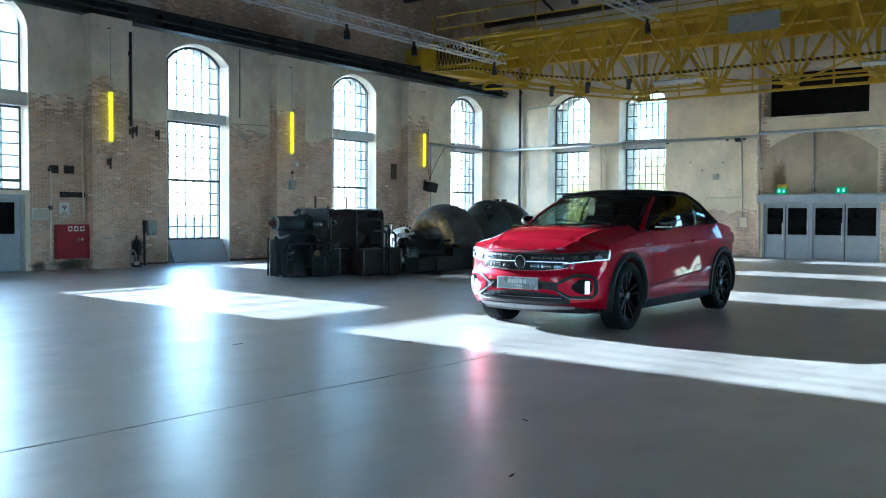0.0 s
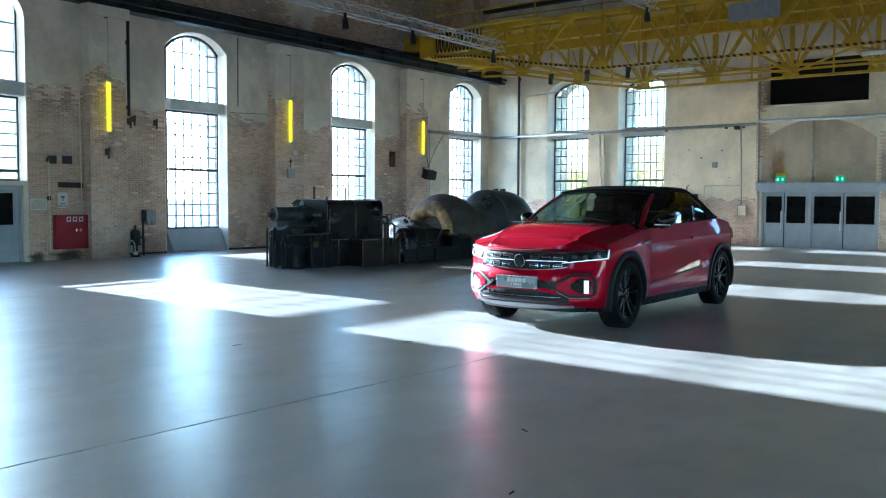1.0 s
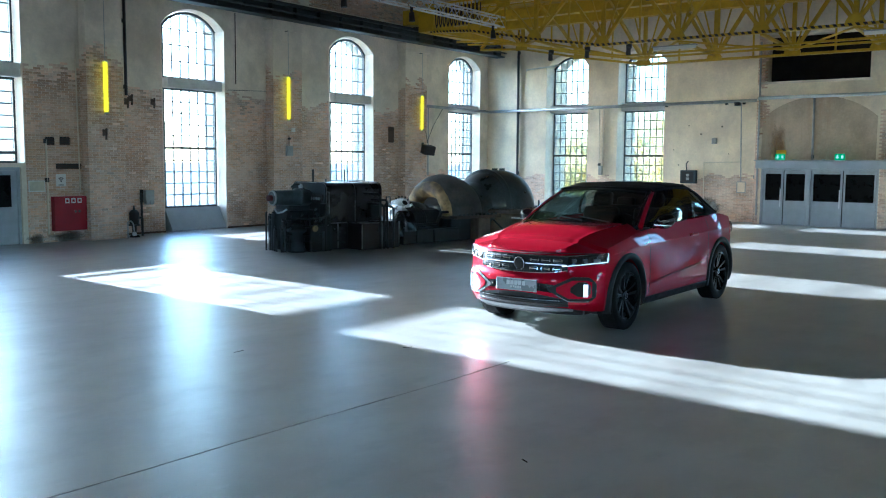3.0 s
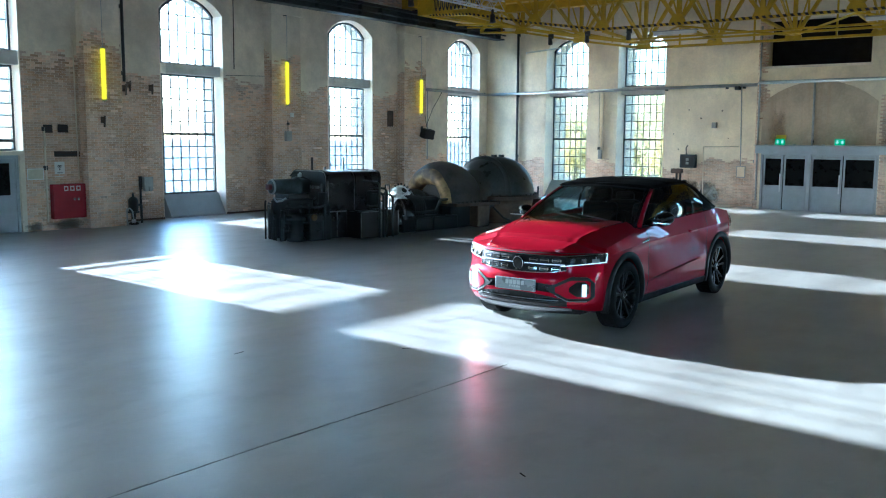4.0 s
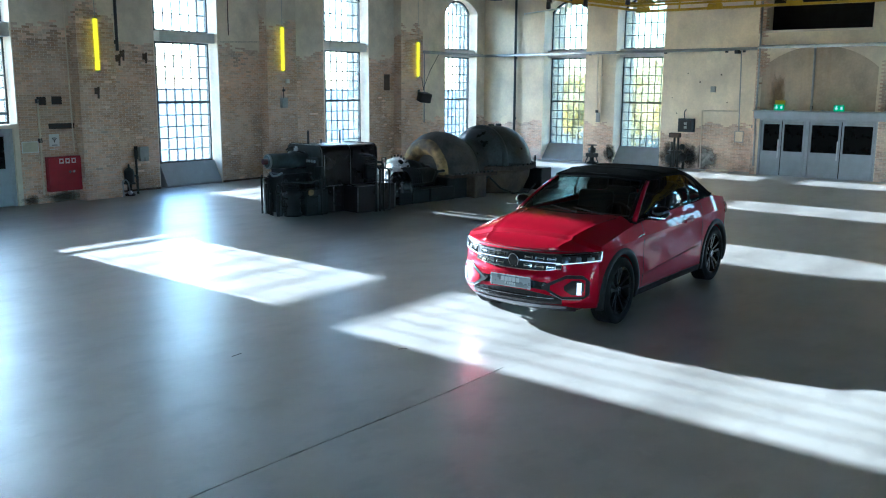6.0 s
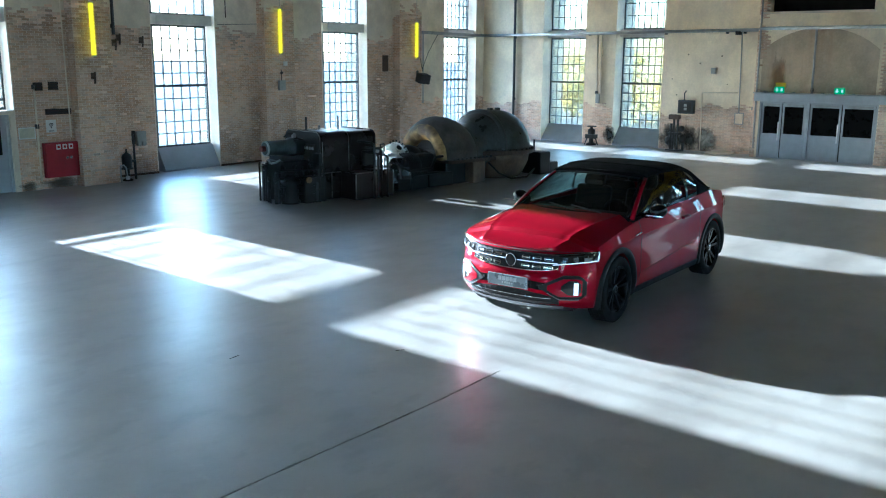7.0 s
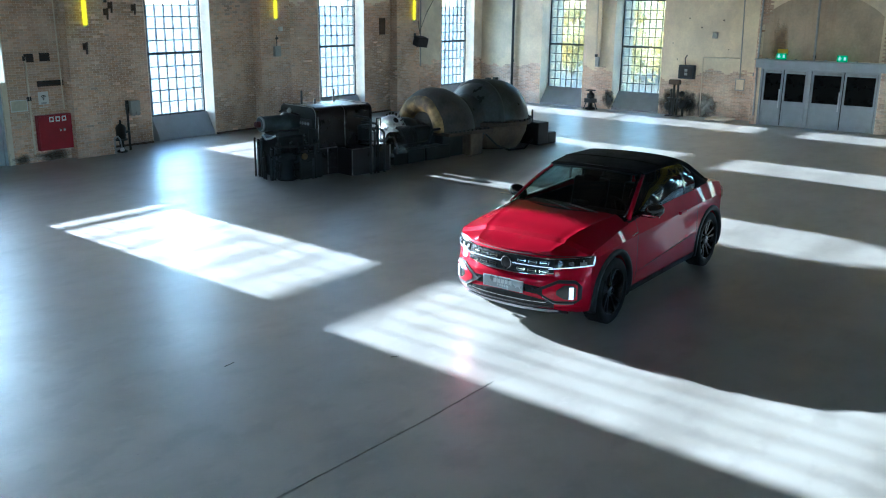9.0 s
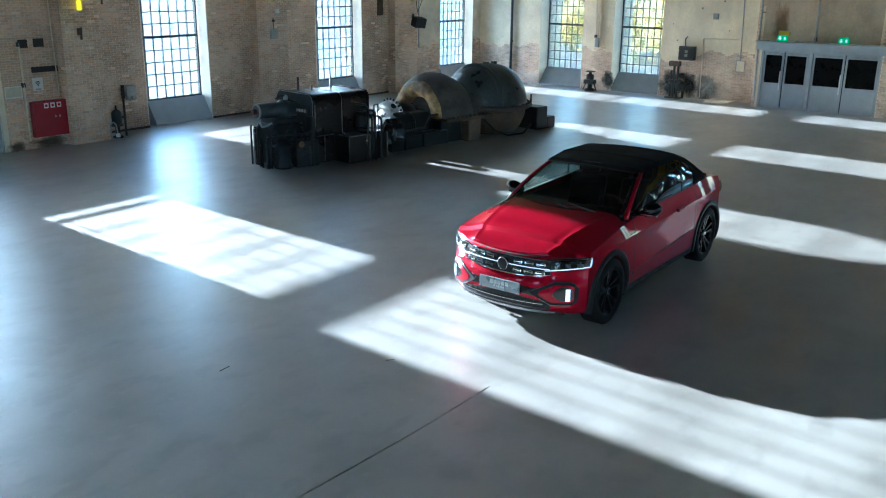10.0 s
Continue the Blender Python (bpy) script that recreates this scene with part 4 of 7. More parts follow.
# ---- crane rail and travelling crane ----
rail_t = thing("crane_rail", 0, 0, 0, "long blue-black steel crane girder on the pilasters", "crane rail")
part("web", boxes((WEST, 20.40, 6.30, EX - 0.02, 20.44, 6.63)), M_RAIL, rail_t)
part("flange", boxes((WEST, 20.22, 6.245, EX - 0.02, 20.62, 6.30)), M_RAIL, rail_t)
part("flange", boxes((WEST, 20.22, 6.63, EX - 0.02, 20.62, 6.68)), M_RAIL, rail_t)
part("rail_head", boxes((WEST, 20.37, 6.682, EX - 0.02, 20.47, 6.75)), M_STEEL, rail_t)
for k in range(40):
    part("stiffener", boxes((WEST + 0.5 + k, 20.25, 6.302, WEST + 0.53 + k, 20.40, 6.628)), M_RAIL, rail_t)
part("service_pipe", rod(bmesh.new(), (WEST, 20.16, 6.42), (EX - 0.02, 20.16, 6.42), 0.03, 8), M_RAIL, rail_t)

crane = thing("bridge_crane", 0, 0, 0, "yellow riveted lattice bridge crane with striped lower chords", "crane")
CH, CT = 5.62, 7.40           # lower and upper chord


def chord_z(y):
    return CH if y < 13.4 else CH + (6.55 - CH) * min(1, (y - 13.4) / 4.9)


def girder(x, low_z):
    """One lattice girder along y, with posts, crossed struts and gusset plates."""
    dz = low_z - CH
    ys = [-6.33 + 2.41 * k for k in range(11)] + [19.6]
    top = CT - 0.14
    part("top_chord", boxes((x - 0.14, ys[0] - 0.07, top, x + 0.14, ys[-1], CT)), M_YELLOW, crane)
    for a, b in zip(ys, ys[1:]):
        za, zb = chord_z(a) + dz, chord_z(b) + dz
        mid = (a + b) / 2
        zm = chord_z(mid) + dz
        part("lower_chord", bar(bmesh.new(), (x, a, za), (x, b, zb), 0.18, 0.07), M_YELLOW, crane)
        part("post", bar(bmesh.new(), (x, a, za), (x, a, top), 0.12, 0.09), M_YELLOW, crane)
        part("diagonal", bar(bmesh.new(), (x, a, za + 0.05), (x, mid, top), 0.11, 0.10), M_YELLOW, crane)
        part("diagonal", bar(bmesh.new(), (x, b, zb + 0.05), (x, mid, top), 0.11, 0.10), M_YELLOW, crane)
        part("hanger", bar(bmesh.new(), (x, mid, (zm + zb) / 2), (x, mid, top), 0.05, 0.05), M_YELLOW, crane)
        part("tie", bar(bmesh.new(), (x + 0.09, a, za + 0.05), (x + 0.09, a + (mid - a) * 0.45, top), 0.05, 0.04), M_YELLOW, crane)
        part("tie", bar(bmesh.new(), (x + 0.09, b, zb + 0.05), (x + 0.09, b - (b - mid) * 0.45, top), 0.05, 0.04), M_YELLOW, crane)
        part("gusset", prism([(a - 0.24, za - 0.05), (a + 0.24, za - 0.05), (a + 0.24, za + 0.08), (a + 0.13, za + 0.27), (a - 0.13, za + 0.27), (a - 0.24, za + 0.08)], x - 0.115, x - 0.075, TURN), M_YELLOW, crane)
        part("top_gusset", prism([(mid - 0.2, top - 0.16), (mid + 0.2, top - 0.16), (mid + 0.28, top), (mid - 0.28, top)], x - 0.115, x - 0.075, TURN), M_YELLOW, crane)
    return ys


ys_a = girder(25.4, CH)
girder(28.5, CH - 0.3)
# striped plates along the near lower chord
for a, b in zip(ys_a, ys_a[1:]):
    if a < -2:
        continue
    za, zb = chord_z(a), chord_z(b)
    strip = part("striped_edge", bar(bmesh.new(), (25.28, a, za - 0.005), (25.28, b, zb - 0.005), 0.02, 0.075), M_YELLOW, crane, "black and yellow striped edge")
    n = 13
    bm = bmesh.new()
    for k in range(n):
        t = (k + 0.2) / n
        y, z = a + (b - a) * t, za + (zb - za) * t
        dy = (b - a) / n * 0.5
        v = [bm.verts.new(c) for c in ((25.265, y, z - 0.0425), (25.265, y + dy, z - 0.0425), (25.265, y + dy + 0.05, z + 0.0325), (25.265, y + 0.05, z + 0.0325))]
        bm.faces.new(v)
    part("stripes", bm, M_BLACK, strip)
# deck, crossings, lower bracing, rails
part("deck", boxes((25.55, -6.4, 7.20, 28.3, 19.4, 7.24)), M_YELLOW, crane, "yellow plate walkway")
part("deck_beam", boxes((26.2, -6.4, 6.85, 26.5, 19.6, 7.195)), M_YELLOW, crane)
part("deck_beam", boxes((27.5, -6.4, 6.75, 27.8, 19.6, 7.195)), M_YELLOW, crane)
for k, (a, b) in enumerate(zip(ys_a, ys_a[1:])):
    za, zb = chord_z(a), chord_z(b)
    part("cross_beam", bar(bmesh.new(), (25.4, a, za - 0.05), (28.5, a, za - 0.17), 0.08, 0.08), M_YELLOW, crane)
    p, q = (a, b) if k % 2 else (b, a)
    part("brace", bar(bmesh.new(), (25.4, p, chord_z(p) - 0.06), (28.5, q, chord_z(q) - 0.18), 0.05, 0.05), M_YELLOW, crane)
    part("sway_brace", bar(bmesh.new(), (25.45, a, CT - 0.2), (28.4, a, za - 0.1), 0.06, 0.06), M_YELLOW, crane)
    part("knee", bar(bmesh.new(), (25.4, a, CT - 0.6), (25.9, a, 7.2), 0.05, 0.05), M_YELLOW, crane)
for x, zs in ((26.9, 5.44), (27.6, 5.42)):
    for a, b in zip(ys_a, ys_a[1:]):
        part("lower_runner", bar(bmesh.new(), (x, a, chord_z(a) - CH + zs), (x, b, chord_z(b) - CH + zs), 0.07, 0.06), M_YELLOW, crane)
for x in (25.3, 28.6):
    for z in (7.95, 8.4):
        part("hand_rail", rod(bmesh.new(), (x, -6.4, z), (x, 19.4, z), 0.025, 8), M_YELLOW, crane)
    for y in ys_a[::1]:
        part("rail_post", rod(bmesh.new(), (x, y, CT), (x, y, 8.4), 0.022, 8), M_YELLOW, crane)
# end carriage with wheels
ec = part("end_carriage", soft_box(25.0, 20.05, 6.80, 30.4, 20.62, 7.32, 0.03, 2), M_YELLOW, crane, "yellow end carriage on the rail")
for x in (25.6, 26.5, 29.0, 29.9):
    part("carriage_wheel", rod(bmesh.new(), (x, 20.3, 6.93), (x, 20.54, 6.93), 0.18, 20), M_STEEL, ec)
part("end_plate", boxes((25.2, 19.4, 6.55, 28.7, 20.05, 7.3)), M_YELLOW, crane)
# cable festoon
for k in range(12):
    y, x = 19.2 - k * 0.16, 25.15 - 0.1
    bm = pipe(bmesh.new(), [(x, y, 7.3), (x, y - 0.03, 6.75), (x, y - 0.07, 6.62), (x, y - 0.11, 6.75), (x, y - 0.14, 7.3)], 0.02, 6)
    part("festoon_cable", bm, M_BLACK, crane)
    part("festoon_clip", boxes((x - 0.04, y - 0.03, 7.30, x + 0.04, y + 0.03, 7.38)), M_ALU, crane)
part("festoon_track", boxes((24.98, 15.0, 7.38, 25.12, 19.6, 7.44)), M_YELLOW, crane)
# lamps and the grey plate on the crane
part("name_plate", boxes((25.0, 7.5, 6.5, 25.04, 8.9, 7.0)), M_BOXGREY, crane, "blank grey plate on the girder")
for y in (12.1, 13.5, 14.8):
    sl = part("spot_lamp", rod(bmesh.new(), (25.4, y, 5.28), (25.3, y - 0.05, 5.48), 0.075, 12, 0.06), M_BLACK, crane, "small black spotlight")
    part("yoke", boxes((25.37, y - 0.1, 5.45, 25.43, y + 0.06, 5.6)), M_BLACK, sl)
for y0, y1, x, z in ((10.2, 11.5, 25.9, 5.4), (4.4, 5.6, 25.9, 5.4)):
    tl = part("tube_light", boxes((x - 0.07, y0, z, x + 0.07, y1, z + 0.08)), M_WHITE, crane, "unlit white tube light fitting")
    part("cover", boxes((x - 0.1, y0 - 0.03, z + 0.082, x + 0.1, y1 + 0.03, z + 0.11)), M_BOXGREY, tl)


# ---- hanging aluminium trusses ----
def truss(x0, x1, y, z, w=0.3):
    t = thing("lighting_truss", x0, y, z, "bare aluminium box truss hung under the roof", "truss")
    L = x1 - x0
    ch = [(0, -w / 2, -w / 2), (0, w / 2, -w / 2), (0, -w / 2, w / 2), (0, w / 2, w / 2)]
    for c in ch:
        part("chord", rod(bmesh.new(), c, (L, c[1], c[2]), 0.026, 8), M_ALU, t)
    n = int(L / 0.34)
    lace = bmesh.new()
    for k in range(n):
        a, b = L * k / n, L * (k + 1) / n
        s = 1 if k % 2 else -1
        for yy in (-w / 2, w / 2):
            rod(lace, (a, yy, -s * w / 2), (b, yy, s * w / 2), 0.012, 5)
        for zz in (-w / 2, w / 2):
            rod(lace, (a, -s * w / 2, zz), (b, s * w / 2, zz), 0.012, 5)
    part("lacing", lace, M_ALU, t)
    for x in (L * 0.15, L * 0.6):
        part("chain", rod(bmesh.new(), (x, 0, w / 2), (x, 0, TOP - z), 0.012, 6), M_IRON, t)
    for x in (L - 0.45, L - 4.6, L - 7.4):
        if x > 0.5:
            lmp = part("spot_lamp", rod(bmesh.new(), (x, -0.02, -0.55), (x, 0, -0.3), 0.09, 12, 0.07), M_BLACK, t, "black spotlight clamped under the truss")
            part("clamp", boxes((x - 0.03, -0.03, -0.31, x + 0.03, 0.03, -0.13)), M_BLACK, lmp)


truss(4.0, 24.75, 16.3, 6.5)
truss(14.0, 23.6, 10.5, 6.95)


# ---- roof steel ----
for k in range(6):
    x = 4.5 + k * 5.2
    rb = thing("roof_truss", x, 6.0, TOP, "dark riveted roof truss under the boarding", "roof truss", "roof trusses")
    part("rafter", boxes((-0.12, -14.9, -0.30, 0.12, 14.9, -0.002)), M_STEEL, rb)
    part("tie_beam", boxes((-0.1, -14.9, -1.9, 0.1, 14.9, -1.72)), M_STEEL, rb)
    for j in range(10):
        a = -14.5 + j * 2.9
        part("strut", bar(bmesh.new(), (0, a, -1.75), (0, a + 1.45 if j % 2 else a + 2.9, -0.28), 0.09, 0.09), M_STEEL, rb)
for y in (2.0, 7.0, 12.0, 17.0):
    pl = thing("purlin", 11.0, y, TOP - 0.32, "dark long roof purlin", "purlin", "purlins")
    part("beam", boxes((-19.8, -0.08, -0.22, 20.0, 0.08, -0.003)), M_STEEL, pl)


# ---- marks on the floor ----
for x, y, a, L in ((6.19, 7.34, 5, 0.07), (7.44, 6.10, -35, 0.05), (5.1, 3.2, 60, 0.035), (4.0, 2.6, 10, 0.03)):
    fm = thing("floor_chip", x, y, 0.0, "small dark chipped crack in the concrete floor", "floor chip", "floor chips", rz=a)
    part("crack", prism([(-L, 0.0005), (-L * 0.3, 0.0005), (L, 0.0005), (L, 0.003), (-L, 0.003)], -0.007, 0.004), M_JOINT, fm)

wr = thing("curtain_rod", EX - 0.25, 18.5, 5.62, "thin white rod held out from the cream wall", "rod")
part("rod", rod(bmesh.new(), (0.2, -0.9, 0.18), (-0.45, 0.25, 0), 0.03, 8), M_WHITE, wr)
part("hook", rod(bmesh.new(), (-0.45, 0.25, -0.06), (-0.45, 0.25, 0.04), 0.02, 8), M_WHITE, wr)

# plugs and old anchor holes in the cream wall
for y, z, r in ((12.35, 3.35, 0.035), (11.9, 3.05, 0.05), (11.15, 3.3, 0.05), (12.9, 2.5, 0.03), (10.9, 2.35, 0.03), (12.7, 1.95, 0.04), (16.5, 2.9, 0.03), (15.7, 3.3, 0.025)):
    an = thing("wall_plug", EX, y, z, "small dark anchor hole in the cream plaster", "anchor hole", "anchor holes")
    part("plug", rod(bmesh.new(), (-0.012, 0, 0), (0.0, 0, 0), r * 0.6, 9), M_DARKRUST, an)

# dark skirting along the foot of the north wall
for x0, x1 in ((13.47, 15.2), (17.38, 18.93), (20.17, 21.68), (23.94, 25.28), (26.57, 28.34), (30.56, 31.08)):
    structure("baseboard", boxes((x0, NY - 0.035, 0.0, x1, NY - 0.011, 0.055)), M_DARKRUST, "low dark red-brown skirting along the brick wall", "skirting")


# ---- the turbine set ----
M_NOSE = material("grey_green_machine_paint", (0.055, 0.070, 0.070), 0.40, spread=0.3, size=3, fine=30, bump=0.15, stain=(0.10, 0.09, 0.075), stain_at=(0.58, 0.78), stain_size=3)
M_MOUTH = material("ochre_rusty_mouth", (0.44, 0.29, 0.11), 0.6, spread=0.45, size=2.6, fine=16, bump=0.5, stain=(0.045, 0.032, 0.025), stain_at=(0.42, 0.6), stain_size=2.0, second=(0.46, 0.33, 0.14))
M_LOWCASE = material("brown_sooty_casing", (0.075, 0.068, 0.060), 0.5, spread=0.35, size=1.7, fine=18, bump=0.4, stain=(0.15, 0.11, 0.07), stain_at=(0.5, 0.72), stain_size=1.6, second=(0.025, 0.022, 0.02))
M_RIMLINE = material("bare_steel_rim", (0.42, 0.40, 0.37), 0.4, metal=0.4, spread=0.35, size=5)
M_NOSECAP = material("dull_red_cap", (0.10, 0.012, 0.012), 0.5, spread=0.2, size=6)
M_GUARD = material("black_glossy_guard", (0.010, 0.010, 0.011), 0.22, spread=0.2, size=6, bump=0.05)
M_PEDESTAL = material("stained_rusty_casting", (0.14, 0.095, 0.06), 0.65, spread=0.3, size=2, fine=18, bump=0.3, stain=(0.05, 0.045, 0.04), stain_at=(0.45, 0.62), stain_size=1.8, stretch=0.35, second=(0.22, 0.16, 0.10))
gen = thing("generator", 14.5, 14.5, 0, "old black generator housing with pipes and a nose motor", "generator", rz=-9)
# rounded hood
def hood(u0, u1, v0, v1, z0, z1, r, n=7):
    prof = [(v0, z0)] + [(v0 + r - r * math.cos(a), z1 - r + r * math.sin(a)) for a in (math.pi / 2 * k / n for k in range(n + 1))] + [(v1 - r + r * math.sin(a), z1 - r + r * math.cos(a)) for a in (math.pi / 2 * k / n for k in range(n + 1))] + [(v1, z0)]
    bm = bmesh.new()
    ends = [[bm.verts.new((u, v, z)) for v, z in prof] for u in (u0, u1)]
    m = len(prof)
    for k in range(m):
        bm.faces.new((ends[0][k], ends[0][(k + 1) % m], ends[1][(k + 1) % m], ends[1][k]))
    bm.faces.new(ends[0][::-1])
    bm.faces.new(ends[1])
    bmesh.ops.recalc_face_normals(bm, faces=bm.faces)
    return bm


part("hood", hood(0.10, 0.861, -0.32, 0.98, 0.60, 1.50, 0.17), M_MACHINE, gen, "rounded black sheet-metal hood")
part("hood", hood(0.875, 1.62, -0.32, 0.98, 0.60, 1.49, 0.17), M_MACHINE, gen, "rounded black sheet-metal hood")
part("hood_rim", hood(0.06, 0.105, -0.345, 1.005, 0.60, 1.525, 0.185), M_MACHINE, gen)
part("worn_rim", hood(0.055, 0.06, -0.335, 0.995, 0.60, 1.518, 0.18), M_RIMLINE, gen, "worn bright rim")
part("hood_rim", hood(0.8615, 0.8745, -0.326, 0.986, 0.60, 1.506, 0.173), M_RIMLINE, gen)
part("hood_rim", hood(1.61, 1.65, -0.34, 1.0, 0.60, 1.515, 0.18), M_MACHINE, gen)
part("end_panel", hood(0.035, 0.054, -0.318, 0.978, 0.60, 1.500, 0.168), M_BLUEMACH, gen)
part("gauge_board", boxes((-0.01, -0.24, 1.06, 0.043, 0.2, 1.24)), M_STEEL, gen, "dark board with round gauges")
for k in range(4):
    part("gauge", rod(bmesh.new(), (-0.012, -0.15 + k * 0.1, 1.15), (-0.028, -0.15 + k * 0.1, 1.15), 0.036, 14), M_BOXGREY, gen)
part("base", soft_box(0.10, -0.33, 0, 1.66, 0.96, 0.598, 0.02, 2), M_MACHINE, gen, "black lower casing")
part("side_tank", soft_box(0.62, -0.86, 0, 1.22, -0.332, 0.60, 0.025, 2), M_MACHINE, gen, "black side tank with worn edges")
part("side_tank", soft_box(1.23, -0.82, 0, 1.78, -0.332, 0.62, 0.025, 2), M_MACHINE, gen, "black side tank with worn edges")
edges = [((0.63, -0.865, 0.02), (0.63, -0.865, 0.58)), ((1.225, -0.865, 0.02), (1.225, -0.865, 0.58)), ((0.11, -0.335, 0.02), (0.11, -0.335, 1.3)), ((0.62, -0.34, 0.6), (0.11, -0.34, 0.6)), ((1.77, -0.825, 0.02), (1.77, -0.825, 0.6)), ((0.63, -0.865, 0.6), (1.22, -0.865, 0.6)), ((0.36, -0.335, 0.02), (0.36, -0.335, 0.58))]
for a, b in edges:
    part("worn_edge", bar(bmesh.new(), a, b, 0.022, 0.022), M_WORN, gen)
rnd = random.Random(5)
for k in range(14):
    u, v, z = 0.14 + 0.45 * rnd.random(), -0.335, 0.1 + 0.4 * rnd.random()
    part("bolt", rod(bmesh.new(), (u, v, z), (u, v - 0.02, z), 0.02, 8), M_STEEL, gen)
for u, v, h in ((0.36, 0.6, 0.3), (1.2, 0.5, 0.3), (0.8, 0.7, 0.08)):
    part("vent_stub", rod(bmesh.new(), (u, v, 1.48), (u, v, 1.5 + h), 0.025, 8), M_STEEL if u < 1 else M_BOXGREY, gen)
for u, h in ((1.12, 1.2), (1.24, 0.95), (1.34, 1.05), (1.52, 0.9)):
    part("riser", pipe(bmesh.new(), [(u, -0.92, 0), (u, -0.92, h), (u, -0.84, h + 0.06), (u, -0.34, h + 0.06)], 0.026, 8), M_BLUEMACH, gen)
part("gauge_stand", pipe(bmesh.new(), [(1.5, -0.6, 0.62), (1.5, -0.6, 0.95), (1.58, -0.6, 1.02)], 0.02, 8), M_BLUEMACH, gen)
part("valve_box", soft_box(1.2, -0.5, 0.7, 1.5, -0.34, 1.05, 0.04, 2), M_BLUEMACH, gen)
part("hand_rail", pipe(bmesh.new(), [(1.7, -0.45, 0.6), (1.7, -0.45, 1.16), (1.86, -0.4, 1.16), (1.86, -0.4, 0.6)], 0.016, 8), M_BLUEMACH, gen)
# nose motor and the pipework beneath
nose = Matrix.Translation((-0.98, 0.32, 1.17)) @ Matrix.Rotation(radians(90), 4, "Y")
part("nose_motor", lathe([(0.03, 0.02), (0.105, 0.015), (0.150, 0.03), (0.166, 0.045), (0.172, 0.08), (0.165, 0.10), (0.165, 0.62), (0.21, 0.66), (0.21, 0.74), (0.17, 0.76), (0.17, 1.04)], 26, nose), M_NOSE, gen, "blue-grey cylindrical motor", True)
part("bright_rim", lathe([(0.140, 0.012), (0.162, 0.026), (0.170, 0.05), (0.150, 0.045)], 26, nose, False), M_BOXGREY, gen, "worn bright rim", True)
part("nose_cap", lathe([(0.02, -0.09), (0.065, -0.08), (0.068, 0.04)], 16, nose), M_NOSECAP, gen, "dark red end cap")
part("motor_seat", soft_box(-0.66, 0.08, 0.84, -0.10, 0.62, 1.0, 0.02, 2), M_BLUEMACH, gen)
part("pump_block", soft_box(-0.72, 0.02, 0.0, -0.02, 0.68, 0.90, 0.05, 2), M_BLUEMACH, gen)
part("pump_block", soft_box(-0.50, -0.50, 0, 0.09, -0.05, 0.56, 0.03, 2), M_BLUEMACH, gen)
part("pump_body", lathe([(0.20, 0), (0.21, 0.05), (0.17, 0.1), (0.17, 0.42), (0.22, 0.45), (0.22, 0.5), (0.1, 0.62)], 20, Matrix.Translation((-0.68, -0.22, 0.0))), M_BLUEMACH, gen, "", True)
part("crosspiece", soft_box(0.0, -0.36, 0.60, 0.09, -0.1, 1.05, 0.03, 2), M_BLUEMACH, gen)
for k in range(17):
    u = -0.98 + 1.0 * k / 16
    v = -0.12 - 0.42 * (k / 16) ** 0.7 + 0.10 * rnd.random()
    h = 0.35 + 0.5 * rnd.random()
    part("pipe", pipe(bmesh.new(), [(u, v, 0), (u, v, h), (u + 0.06, v + 0.12, h + 0.08)], 0.018 + 0.022 * rnd.random(), 8), M_NOSE if k % 4 == 1 else M_BLUEMACH, gen)
    if k % 2:
        part("flange", lathe([(0.055, 0), (0.055, 0.03)], 12, Matrix.Translation((u, v, h * 0.6))), M_STEEL, gen)
for k in range(9):
    u, v, h = -0.98 + 0.22 * rnd.random(), 0.62 - 0.085 * k, 0.4 + 0.45 * rnd.random()
    part("pipe", pipe(bmesh.new(), [(u, v, 0), (u, v, h), (u + 0.02, v, h + 0.03)], 0.02 + 0.03 * rnd.random(), 8), M_BLUEMACH, gen)
for k in range(8):
    u, v, z = -0.95 + 0.85 * rnd.random(), -0.4 + 0.35 * rnd.random(), 0.45 + 0.45 * rnd.random()
    part("cock", rod(bmesh.new(), (u, v, z), (u - 0.06, v - 0.14, z + 0.05), 0.022, 8), M_NOSE, gen)
for k in range(4):
    part("cross_pipe", pipe(bmesh.new(), [(-0.95, -0.2, 0.22 + k * 0.17), (-0.3, -0.5, 0.22 + k * 0.17), (0.05, -0.45, 0.27 + k * 0.17)], 0.025, 8), M_BLUEMACH, gen)
part("top_cable", pipe(bmesh.new(), [(-0.45, 0.32, 1.40), (-0.36, 0.3, 1.47), (-0.24, 0.27, 1.46), (-0.15, 0.25, 1.36), (0.04, 0.25, 1.30)], 0.018, 8), M_BLACK, gen)
part("cable_gland", lathe([(0.05, 0), (0.05, 0.06), (0.03, 0.1)], 12, Matrix.Translation((-0.22, 0.27, 1.38))), M_ZINC, gen)
part("under_hook", pipe(bmesh.new(), [(-0.92, 0.28, 0.94), (-0.86, 0.26, 0.84), (-0.76, 0.2, 0.86), (-0.7, 0.12, 0.92)], 0.022, 8), M_ZINC, gen)
for k in range(4):
    u, v = -1.02 + k * 0.05, 0.05 - k * 0.1
    part("guard_post", rod(bmesh.new(), (u, v, 0), (u, v, 0.3), 0.016, 6), M_BLUEMACH, gen)
part("red_knob", rod(bmesh.new(), (-0.42, -0.53, 0.52), (-0.42, -0.56, 0.52), 0.07, 14), M_RUST, gen)

